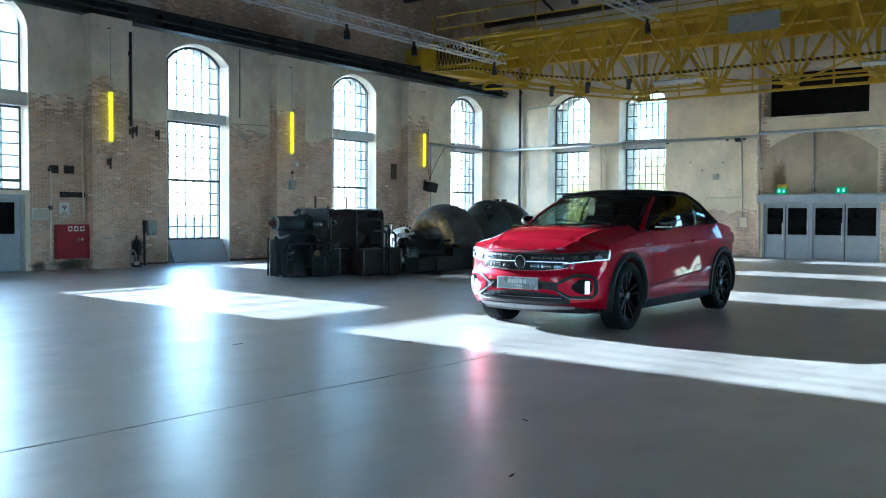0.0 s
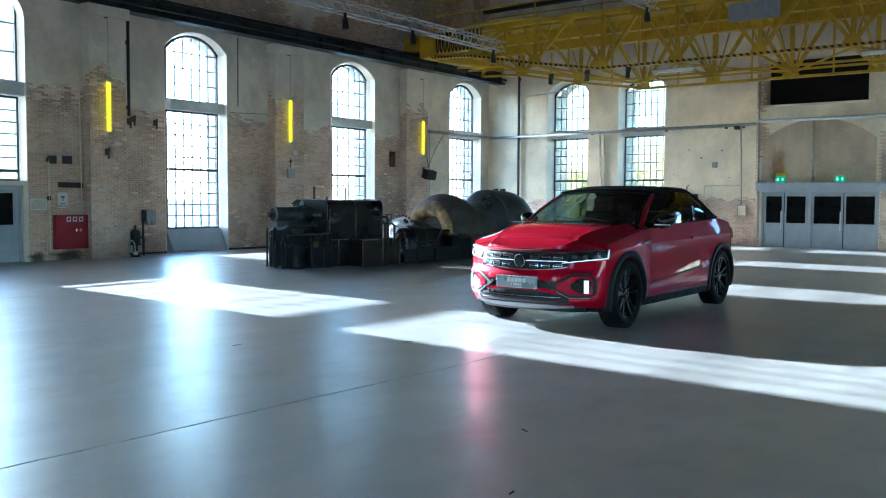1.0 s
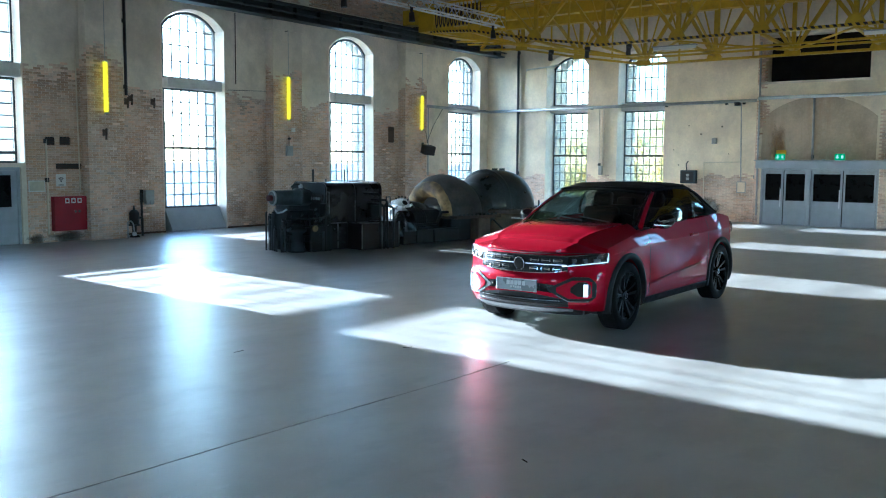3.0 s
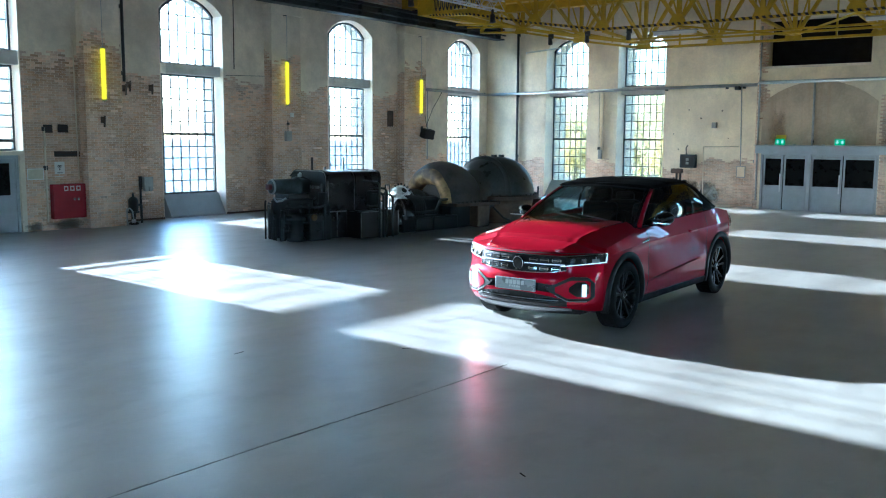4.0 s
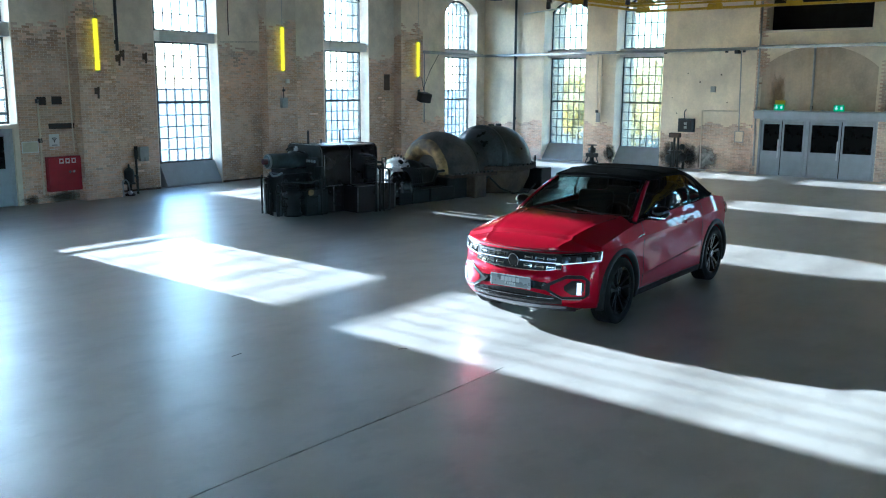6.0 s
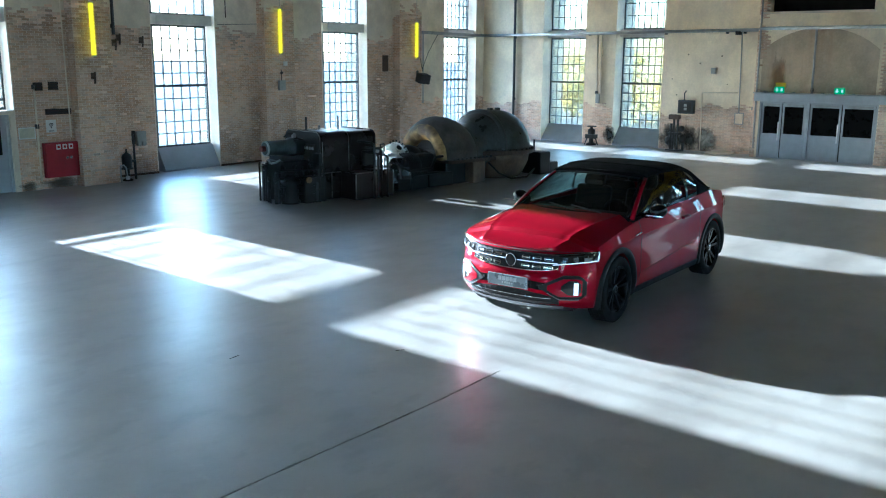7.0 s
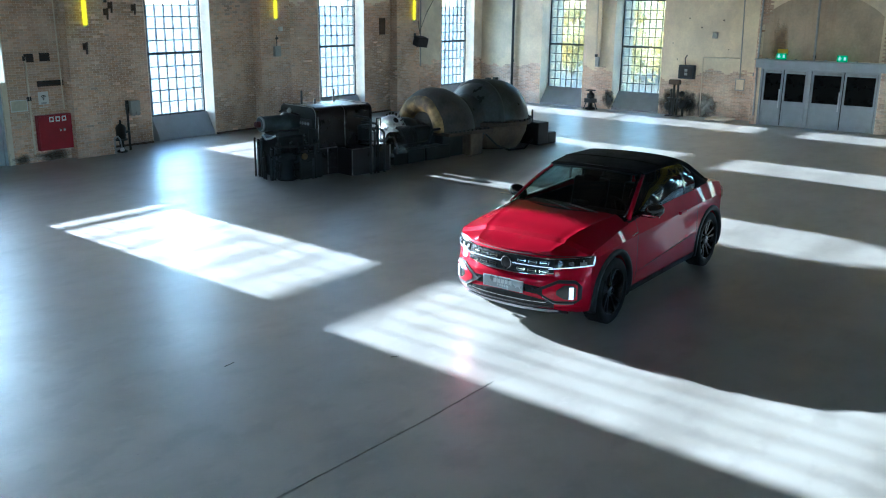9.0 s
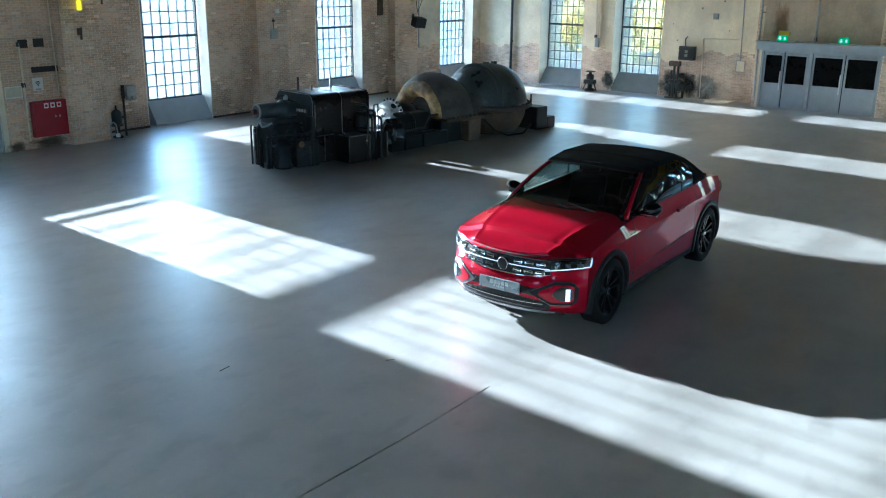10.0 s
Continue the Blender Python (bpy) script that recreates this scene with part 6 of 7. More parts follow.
# nose: grille, lamps, bumper
M_LAMPIN = material("dark_lamp_chrome", (0.16, 0.165, 0.17), 0.25, metal=0.8, spread=0.1, bump=0)
grille = part("grille", patch(0, 0.56, lambda t: lerp(0.590, 0.63, t ** 3), lambda t: 0.762, 0.006, 0, 24, 6), M_CLAD, car, "black radiator grille with chrome bars")
part("chrome_strip", patch(0, 0.56, lambda t: lerp(0.590, 0.625, t ** 3), lambda t: lerp(0.597, 0.632, t ** 3), 0.013, 0, 24, 1), M_CHROME, grille)
part("chrome_strip", patch(0, 0.55, 0.756, 0.763, 0.013, 0, 24, 1), M_CHROME, grille)
for side in (-1, 1):
    part("light_bar", patch(0.075, 0.55, 0.675, 0.682, 0.014, side, 14, 1), M_LEDDIM, grille, "thin white light bar")
    for row in (0.635, 0.716):
        for k in range(3):
            s = 0.13 + k * 0.135
            for z in (row - 0.020, row + 0.013):
                part("cell_rim", patch(s + 0.012, s + 0.098, z, z + 0.005, 0.011, side, 4, 1), M_LAMPIN, grille)
            part("chrome_fin", patch(s + 0.020, s + 0.088, row - 0.005, row + 0.003, 0.013, side, 3, 1), M_CHROME, grille)
            for e in (s, s + 0.090):
                part("chrome_fin", patch(e + 0.004, e + 0.016, row - 0.012, row + 0.010, 0.013, side, 2, 2), M_CHROME, grille)
    for k in range(6):
        s = 0.1 + k * 0.09
        part("slat", patch(s, s + 0.012, 0.612, 0.748, 0.009, side, 1, 4), M_CLAD, grille)
    # headlamp: dark bowl, lens, bright signature
    lamp = part("headlamp", patch(0.47, 0.925, lambda t: lerp(0.652, 0.700, t), lambda t: lerp(0.762, 0.80, t), 0.004, side, 14, 4), M_GLOSSBLACK, car, "slim headlamp with a white light line")
    part("light_line", patch(0.50, 0.905, lambda t: lerp(0.660, 0.706, t), lambda t: lerp(0.666, 0.714, t), 0.011, side, 14, 1), M_LED, lamp)
    part("light_line", patch(0.895, 0.92, lambda t: lerp(0.706, 0.73, t), lambda t: lerp(0.735, 0.79, t), 0.012, side, 3, 2), M_LEDDIM, lamp)
    part("light_tick", patch(0.735, 0.742, 0.70, 0.745, 0.011, side, 1, 2), M_LAMPIN, lamp)
    part("light_tick", patch(0.825, 0.832, 0.71, 0.76, 0.011, side, 1, 2), M_LAMPIN, lamp)
    for s in (0.60, 0.70, 0.80):
        part("reflector", patch(s, s + 0.05, 0.705, 0.74, 0.010, side, 3, 2), M_LAMPIN, lamp)
    part("chrome_strip", patch(0.49, 0.915, lambda t: lerp(0.753, 0.79, t), lambda t: lerp(0.757, 0.795, t), 0.011, side, 12, 1), M_CHROME, lamp)
    # corner cluster: satin-black six-sided frame, red field, dark lens and upright day light
    def low_edge(s, i=0.0):
        t = (s - 0.36) / 0.46
        return lerp(0.44, 0.335, min(1, t * 2.1)) + 0.05 * max(0, (t - 0.84) / 0.16) ** 2 + i

    def high_edge(s, i=0.0):
        t = (s - 0.36) / 0.46
        return lerp(0.452, 0.57, min(1, t * 1.8)) - 0.06 * max(0, (t - 0.84) / 0.16) ** 2 - i

    def cluster(s0, s1, out, i, ns):
        return patch(s0, s1, lambda t: min(low_edge(s0 + (s1 - s0) * t, i), 0.452), lambda t: max(high_edge(s0 + (s1 - s0) * t, i), 0.456), out, side, ns, 5)

    corner = part("corner_intake", cluster(0.36, 0.82, 0.010, 0.0, 24), M_CLAD, car, "dark frame of the bumper corner")
    part("red_insert", cluster(0.46, 0.785, 0.016, 0.031, 18), M_CARRED, corner)
    part("fog_lamp", patch(0.60, 0.775, lambda t: lerp(0.43, 0.385, min(1, 2.5 * t)) + 0.03 * max(0, t - 0.8) / 0.2, lambda t: lerp(0.47, 0.525, min(1, 2.5 * t)) - 0.03 * max(0, t - 0.8) / 0.2, 0.020, side, 14, 4), M_GLOSSBLACK, corner, "dark lamp lens")
    part("satin_frame", patch(0.46, 0.76, lambda t: low_edge(0.46 + 0.30 * t, -0.002), lambda t: low_edge(0.46 + 0.30 * t, 0.006), 0.017, side, 14, 1), M_SATIN, corner)
    part("day_light", patch(0.715, 0.754, 0.385, 0.505, 0.026, side, 4, 4), M_LED, corner, "bright white upright day light")
    # dark arms from the plate to the corner
    part("intake_arm", patch(0.24, 0.60, lambda t: lerp(0.425, 0.40, t), lambda t: lerp(0.50, 0.475, t), 0.005, side, 8, 3), M_GLOSSBLACK, car)
    part("parking_sensor", patch(0.335, 0.36, 0.455, 0.475, 0.010, side, 2, 2), M_CLAD, car)
intake = part("lower_intake", patch(0, 0.58, lambda t: lerp(0.266, 0.28, t), lambda t: lerp(0.40, 0.345, t * t), 0.005, 0, 24, 4), M_CLAD, car, "black lower air intake with a mesh")
for z in (0.30, 0.325, 0.35):
    part("mesh_bar", patch(0, 0.52, z, z + 0.005, 0.011, 0, 20, 1), M_GLOSSBLACK, intake)
for k in range(-6, 7):
    s = abs(k) * 0.08
    part("mesh_bar", patch(s, s + 0.006, 0.285, 0.375, 0.010, -1 if k < 0 else 1, 1, 2), M_CLAD, intake)
part("chrome_strip", patch(0, 0.50, lambda t: 0.337, lambda t: 0.342, 0.013, 0, 20, 1), M_CHROME, intake)
part("skid_plate", patch(0, 0.62, lambda t: lerp(0.215, 0.235, t * t), lambda t: lerp(0.262, 0.26, t * t), 0.014, 0, 24, 3), M_SATIN, car, "satin silver skid plate")
part("front_lip", patch(0, 0.72, 0.185, lambda t: lerp(0.22, 0.24, t), -0.03, 0, 28, 2), M_CLAD, car)
# emblem: a plain dark disc in a chrome ring
em = Matrix.Translation((0.028, 0, 0.673)) @ Matrix.Rotation(radians(-97), 4, "Y")
emblem = part("emblem", lathe([(0.062, -0.02), (0.062, 0.004), (0.05, 0.008)], 28, em), M_CLAD, car, "plain dark round emblem", True)
part("ring", lathe([(0.067, -0.02), (0.067, 0.006), (0.063, 0.010), (0.060, 0.006)], 28, em, False), M_CHROME, emblem, "chrome ring", True)
plate = part("show_plate", soft_box(-0.03, -0.26, 0.412, -0.012, 0.26, 0.528, 0.006, 2), M_PLATE, car, "plain grey show plate")
for z, w, h in ((0.487, 0.125, 0.02), (0.448, 0.075, 0.009)):
    for k in range(5):
        y0 = -w + 2 * w * k / 5
        part("print_bar", boxes((-0.0335, y0 + 0.006, z - h, -0.029, y0 + 2 * w / 5 - 0.006, z + h)), M_PLATEBAR, plate)


# cladding over the wheels and along the sills
def arch_trim(c, side):
    bm = bmesh.new()
    n = 40
    prev = None
    for k in range(n + 1):
        a = -0.52 + (math.pi + 1.04) * k / n
        ring = []
        for r, o in ((R_ARCH - 0.012, -0.04), (R_ARCH - 0.012, 0.012), (R_ARCH + 0.022, 0.015), (R_ARCH + 0.044, 0.008), (R_ARCH + 0.046, -0.02)):
            x, z = c - r * math.cos(a), max(0.2, 0.335 + r * math.sin(a))
            s = max(0.2, min(x, LEN - 0.2))
            y = HALF + o - curve(IN_SIDE, z) * 0.6
            if x < 0.42:
                y = min(y, skin(0.88, z, o).y * -1 + (x - plan(0.88)[0].x) * 0.25)
            ring.append(bm.verts.new((x, side * y, z)))
        if prev:
            for q in range(4):
                bm.faces.new((prev[q], prev[q + 1], ring[q + 1], ring[q]))
        prev = ring
    bmesh.ops.recalc_face_normals(bm, faces=bm.faces)
    return bm


x_s = 0.88 - plan(0.88)[0].x
for side in (-1, 1):
    for c in (AX_F, AX_R):
        part("arch_cladding", arch_trim(c, side), M_CLAD, car, "dark grey wheel arch cladding", True)
    part("sill_cladding", patch(x_s + AX_F + R_ARCH, x_s + AX_R - R_ARCH, 0.19, 0.268, 0.012, side, 16, 3, 0.06), M_CLAD, car, "dark grey sill cladding")
    part("door_seam", patch(x_s + 1.325, x_s + 1.333, 0.31, 0.97, 0.002, side, 1, 12, 0.004), M_BLACK, car)
    part("door_seam", patch(x_s + 2.965, x_s + 2.973, 0.31, 1.0, 0.002, side, 1, 12, 0.004), M_BLACK, car)
    part("door_handle", patch(x_s + 2.38, x_s + 2.58, 0.835, 0.865, 0.035, side, 6, 2, 0.03), M_CARRED, car, "red door handle", True)
    part("fender_badge", patch(x_s + 1.16, x_s + 1.32, lambda t: lerp(0.826, 0.835, t), lambda t: lerp(0.830, 0.849, t), 0.006, side, 5, 1), M_CHROME, car, "slim chrome badge strip")
    part("belt_strip", patch(x_s + 1.30, x_s + 3.30, lambda t: lerp(0.985, 1.055, t), lambda t: lerp(0.997, 1.066, t), -0.03, side, 24, 1), M_CHROME, car)
    part("tail_lamp", patch(S_TAIL - 0.86 - 0.12, S_TAIL - 0.42, 0.80, 0.93, 0.008, side, 10, 3), M_TAIL, car, "dark red tail lamp")
part("bonnet_seam", patch(0, 0.86, lambda t: lerp(0.772, 0.79, t), lambda t: lerp(0.777, 0.795, t), 0.003, 0, 30, 1, 0.004), M_BLACK, car)
part("rear_bumper", patch(S_TAIL - 0.86, S_TAIL - 0.02, 0.2, 0.42, 0.01, -1, 12, 3), M_CLAD, car)
part("rear_bumper", patch(S_TAIL - 0.86, S_TAIL - 0.02, 0.2, 0.42, 0.01, 1, 12, 3), M_CLAD, car)
part("underbody", boxes((0.40, -0.60, 0.17, 0.62, 0.60, 0.30), (0.62, -0.72, 0.15, 3.9, 0.72, 0.30)), M_BLACK, car)
part("wheel_well", boxes((AX_F - 0.36, -0.66, 0.30, AX_F + 0.36, 0.66, 0.78)), M_BLACK, car)
part("wheel_well", boxes((AX_R - 0.36, -0.66, 0.30, AX_R + 0.36, 0.66, 0.85)), M_BLACK, car)


# wheels
def wheel(x, side):
    m = Matrix.Translation((x, side * 0.79, 0.335)) @ Matrix.Rotation(radians(90 * -side), 4, "X")
    prof = [(0.245, -0.115), (0.285, -0.117), (0.318, -0.108), (0.333, -0.085), (0.335, 0.0), (0.333, 0.085), (0.318, 0.108), (0.285, 0.118), (0.250, 0.112), (0.243, 0.09), (0.243, -0.09)]
    hub = new("wheel")
    hub.parent = car
    hub["label"] = "black multi-spoke alloy wheel"
    bm = bmesh.new()
    n = 48
    rings = [[bm.verts.new(m @ Vector((r * math.cos(k * math.tau / n), r * math.sin(k * math.tau / n), z))) for k in range(n)] for r, z in prof]
    for a, b in zip(rings, rings[1:] + rings[:1]):
        for k in range(n):
            bm.faces.new((a[k], a[(k + 1) % n], b[(k + 1) % n], b[k]))
    bmesh.ops.recalc_face_normals(bm, faces=bm.faces)
    part("tyre", bm, M_TYRE, hub, "", True)
    part("tread", tread(m), M_TYRE, hub)
    rim = bmesh.new()
    rp = [(0.243, 0.105), (0.236, 0.108), (0.228, 0.09), (0.222, -0.02), (0.225, -0.1), (0.240, -0.1)]
    rr = [[rim.verts.new(m @ Vector((r * math.cos(k * math.tau / n), r * math.sin(k * math.tau / n), z))) for k in range(n)] for r, z in rp]
    for a, b in zip(rr, rr[1:]):
        for k in range(n):
            rim.faces.new((a[k], a[(k + 1) % n], b[(k + 1) % n], b[k]))
    part("rim", rim, M_RIMBLACK, hub, "", True)
    for k in range(5):
        for d in (-0.22, 0.22):
            a = k * math.tau / 5 + 0.3
            p = Vector((0.05 * math.cos(a + d), 0.05 * math.sin(a + d), 0.065))
            q = Vector((0.234 * math.cos(a + d), 0.234 * math.sin(a + d), 0.098))
            sp = bmesh.new()
            way = (q - p).normalized()
            wide = way.cross(Vector((0, 0, 1))).normalized()
            v = [sp.verts.new(m @ c) for c in (p - wide * 0.010, p + wide * 0.010, q + wide * 0.016, q - wide * 0.016)]
            v2 = [sp.verts.new(m @ (c - Vector((0, 0, 0.03)))) for c in (p - wide * 0.018, p + wide * 0.018, q + wide * 0.026, q - wide * 0.026)]
            sp.faces.new(v)
            for e in range(4):
                sp.faces.new((v[e], v[(e + 1) % 4], v2[(e + 1) % 4], v2[e]))
            bmesh.ops.recalc_face_normals(sp, faces=sp.faces)
            part("spoke", sp, M_RIMBLACK, hub)
    part("hub_cap", lathe([(0.06, 0.03), (0.058, 0.08), (0.03, 0.086), (0.005, 0.087)], 20, m), M_GLOSSBLACK, hub, "", True)
    part("hub_ring", lathe([(0.033, 0.084), (0.032, 0.09), (0.026, 0.09)], 20, m, False), M_CHROME, hub)
    part("brake_disc", lathe([(0.165, -0.02), (0.165, 0.0), (0.02, 0.0)], 28, m), M_BLACK, hub)


def tread(m):
    bm = bmesh.new()
    for k in range(60):
        a = k * math.tau / 60
        for z0, z1 in ((-0.095, -0.04), (-0.03, 0.03), (0.04, 0.095)):
            t = Matrix.Rotation(a, 4, "Z")
            box(bm, 0.328, -0.013, z0, 0.3375, 0.013, z1, m @ t)
    return bm


for side in (-1, 1):
    for x in (AX_F, AX_R):
        wheel(x, side)

# greenhouse: windscreen, soft top, side glass, pillars
def sheet(rows_, thick=0.0):
    bm = bmesh.new()
    g = [[bm.verts.new(p) for p in r] for r in rows_]
    for a, b in zip(g, g[1:]):
        for k in range(len(a) - 1):
            bm.faces.new((a[k], a[k + 1], b[k + 1], b[k]))
    if thick:
        bmesh.ops.recalc_face_normals(bm, faces=bm.faces)
        bmesh.ops.solidify(bm, geom=list(bm.faces), thickness=thick)
    return bm


def screen_point(t, u):
    """On the windscreen: t across from -1 to 1, u up from 0 to 1."""
    b = Vector((1.02 + 0.20 * t * t, 0.80 * t, 1.015 - 0.03 * t * t))
    h = Vector((1.80 + 0.09 * t * t, 0.615 * t, 1.375 - 0.03 * t * t))
    p = b.lerp(h, u)
    p.z += 0.025 * math.sin(u * math.pi)
    return p


M_SCREEN = pane_glass("windscreen_glass", (0.50, 0.58, 0.56), 0.0, 0.08)
part("windscreen", sheet([[screen_point(-0.97 + 1.94 * k / 14, 0.02 + 0.94 * u / 8) for k in range(15)] for u in range(9)]), M_SCREEN, car, "raked windscreen", True)
part("windscreen_frame", sheet([[screen_point(-1 + 2 * k / 14, 0.93 + 0.1 * u / 2) + Vector((0, 0, 0.008)) for k in range(15)] for u in range(3)], 0.02), M_CLAD, car, "", True)
part("cowl", sheet([[screen_point(-1 + 2 * k / 14, 0.0) + Vector((dx, 0, dz)) for k in range(15)] for dx, dz in ((-0.10, -0.035), (-0.02, 0.0), (0.05, 0.025))], 0.01), M_FABRIC, car)
for side in (-1, 1):
    part("a_pillar", sheet([[screen_point(side * w, u / 8) + Vector((0, side * 0.012, 0.006)) for w in (0.968, 0.985, 1.0, 1.03)] for u in range(9)], 0.025), M_CARRED, car, "red windscreen pillar", True)
    part("glass_border", sheet([[screen_point(side * w, 0.02 + 0.94 * u / 8) + Vector((0, 0, 0.004)) for w in (0.925, 0.95, 0.97)] for u in range(9)], 0.004), M_GLOSSBLACK, car, "", True)
    for k, (a, b) in enumerate(((0.15, 0.6), (-0.25, 0.2))):
        if side < 0:
            bm = bmesh.new()
            bar(bm, screen_point(a - 0.35, 0.03) + Vector((-0.02, 0, 0.02)), screen_point(b - 0.3, 0.12) + Vector((-0.02, 0, 0.02)), 0.012, 0.012)
            part("wiper", bm, M_BLACK, car)


def rail(x):
    """The lower edge of the soft top beside the glass."""
    return (curve([(1.78, 0.625), (2.3, 0.675), (2.7, 0.68), (3.1, 0.735), (3.44, 0.80)], x), curve([(1.78, 1.35), (2.3, 1.378), (2.7, 1.368), (2.98, 1.27), (3.22, 1.15), (3.44, 1.06)], x))


def crest(x):
    return curve([(1.74, 1.378), (1.95, 1.405), (2.3, 1.428), (2.7, 1.428), (3.0, 1.388), (3.22, 1.29), (3.46, 1.10)], x)


top_rows = []
for k in range(27):
    x = 1.76 + 1.69 * k / 26
    ye, ze = rail(x)
    zc = crest(x)
    row = []
    for j in range(25):
        a = -math.pi / 2 + math.pi * j / 24
        y = ye * (abs(math.sin(a)) ** 0.85) * (1 if a > 0 else -1)
        z = ze + (zc - ze) * math.cos(a) ** 0.75
        row.append(Vector((x + 0.06 * (abs(y) / ye) ** 2 * (1 if x < 2.2 else 0), y, z)))
    top_rows.append(row)
part("soft_top", sheet(top_rows, 0.025), M_FABRIC, car, "closed black fabric soft top", True)
for x in (2.2, 2.72):
    ye, ze = rail(x)
    seam = []
    for dx, dz in ((-0.012, 0.001), (0.0, 0.006), (0.012, 0.001)):
        zc = crest(x + dx)
        seam.append([Vector((x + dx, ye * (abs(math.sin(a)) ** 0.85) * (1 if a > 0 else -1), ze + (zc - ze) * math.cos(a) ** 0.75 + dz)) for a in (-math.pi / 2 + math.pi * j / 24 for j in range(25))])
    part("seam", sheet(seam), M_FABRIC, car)
part("rear_screen", sheet([[Vector((x, y, crest(x) + 0.002 - 0.03 * (y / 0.4) ** 2)) for y in (-0.4, -0.2, 0, 0.2, 0.4)] for x in (3.02, 3.12, 3.22)]), M_CARGLASS, car)
for side in (-1, 1):
    def glass_at(x, u):
        yb = HALF - 0.065
        zb = lerp(0.99, 1.06, (x - 1.3) / 2.3)
        ye, ze = rail(max(x, 1.8))
        if x < 1.86:
            k = (x - 1.22) / 0.64
            ye, ze = lerp(0.83, 0.61, k), lerp(0.99, 1.37, k)
        return Vector((x, side * (lerp(yb, ye + 0.004, u) + 0.046 * math.sin(math.pi * u) * min(1, max(0, ze - zb) / 0.25)), lerp(zb, ze - 0.004, u)))
    part("side_window", sheet([[glass_at(1.30 + 1.30 * k / 12, u / 4) for u in range(5)] for k in range(13)]), M_SIDEGLASS, car, "lightly tinted side window", True)
    part("quarter_window", sheet([[glass_at(2.65 + 0.30 * k / 6, u / 4) for u in range(5)] for k in range(7)]), M_SIDEGLASS, car, "lightly tinted rear quarter window", True)
    part("window_post", sheet([[glass_at(x, u / 4) + Vector((0, side * 0.004, 0)) for u in range(5)] for x in (2.60, 2.65)], 0.01), M_GLOSSBLACK, car)
    part("top_corner", sheet([[glass_at(2.945 + 0.38 * k / 6, u / 4) + Vector((0, side * 0.004, 0)) for u in range(5)] for k in range(7)], 0.012), M_FABRIC, car, "", True)
    part("top_edge", sheet([[Vector((x, side * (rail(x)[0] + d), rail(x)[1] - d * 0.6 + 0.006)) for d in (-0.01, 0.012, 0.022)] for x in [1.84 + 0.09 * k for k in range(17)]], 0.012), M_FABRIC, car)
    # door mirror
    mir = bmesh.new()
    bmesh.ops.create_icosphere(mir, subdivisions=3, radius=1.0)
    for v in mir.verts:
        c = v.co
        c.x = c.x * 0.105 if c.x < 0 else c.x * 0.05
        c.y, c.z = c.y * 0.125, c.z * 0.078
        v.co = Vector((1.50 + c.x, side * ((0.985 if side < 0 else 0.89) + c.y), 1.045 + c.z + 0.02 * (c.y / 0.125)))
    mob = part("door_mirror", mir, M_GLOSSBLACK, car, "gloss black door mirror", True)
    part("mirror_strip", boxes((1.395, side * 0.9 - 0.005 * side, 1.005, 1.42, side * 1.1, 1.017)), M_CHROME, mob)
    rod_bm = rod(bmesh.new(), (1.50, side * 0.80, 0.985), (1.50, side * 0.93, 1.01), 0.03, 10)
    part("mirror_arm", rod_bm, M_GLOSSBLACK, mob)
part("tail_deck_rim", sheet([[Vector((x, y, z - 0.03 * (abs(y) / 0.78) ** 2)) for y in [-0.78 + 0.13 * k for k in range(13)]] for x, z in ((3.35, 1.09), (3.43, 1.115), (3.51, 1.10))], 0.02), M_FABRIC, car, "", True)

# cabin
part("cabin_floor", boxes((1.0, -0.74, 0.30, 3.6, 0.74, 0.36)), M_BLACK, car)
for side in (-1, 1):
    part("door_card", boxes((1.15, side * 0.77, 0.34, 3.5, side * 0.74, 0.97)), M_SEAT, car)
dash = soft_box(1.05, -0.74, 0.6, 1.62, 0.74, 0.985, 0.06, 3)
part("dashboard", dash, M_SEAT, car, "dark dashboard", True)
part("screen", boxes((1.50, -0.12, 0.94, 1.52, 0.12, 1.05)), M_GLOSSBLACK, car)
bm = bmesh.new()
wm = Matrix.Translation((1.72, -0.36, 0.93)) @ Matrix.Rotation(radians(65), 4, "Y")
for k in range(24):
    a, b = (math.tau * q / 24 for q in (k, k + 1))
    rod(bm, wm @ Vector((0.18 * math.cos(a), 0.18 * math.sin(a), 0)), wm @ Vector((0.18 * math.cos(b), 0.18 * math.sin(b), 0)), 0.016, 6)
bar(bm, wm @ Vector((-0.17, 0, 0)), wm @ Vector((0.17, 0, 0)), 0.05, 0.02)
part("steering_wheel", bm, M_SEAT, car)
for x, y in ((2.05, -0.37), (2.05, 0.37), (2.62, -0.34), (2.62, 0.34)):
    part("seat_cushion", soft_box(x - 0.24, y - 0.25, 0.42, x + 0.26, y + 0.25, 0.62, 0.06, 3), M_SEAT, car, "", True)
    bk = soft_box(-0.06, -0.25, 0, 0.07, 0.25, 0.60, 0.05, 3)
    bk.transform(Matrix.Translation((x + 0.22, y, 0.55)) @ Matrix.Rotation(radians(14), 4, "Y"))
    part("backrest", bk, M_SEAT, car, "", True)
    hd = soft_box(-0.05, -0.13, 0, 0.06, 0.13, 0.17, 0.04, 3)
    hd.transform(Matrix.Translation((x + 0.385, y, 1.14 if x < 2.5 else 1.06)) @ Matrix.Rotation(radians(10), 4, "Y"))
    part("headrest", hd, M_SEAT, car, "", True)
part("rear_view_mirror", soft_box(1.745, -0.11, 1.22, 1.77, 0.11, 1.285, 0.01, 2), M_GLOSSBLACK, car)


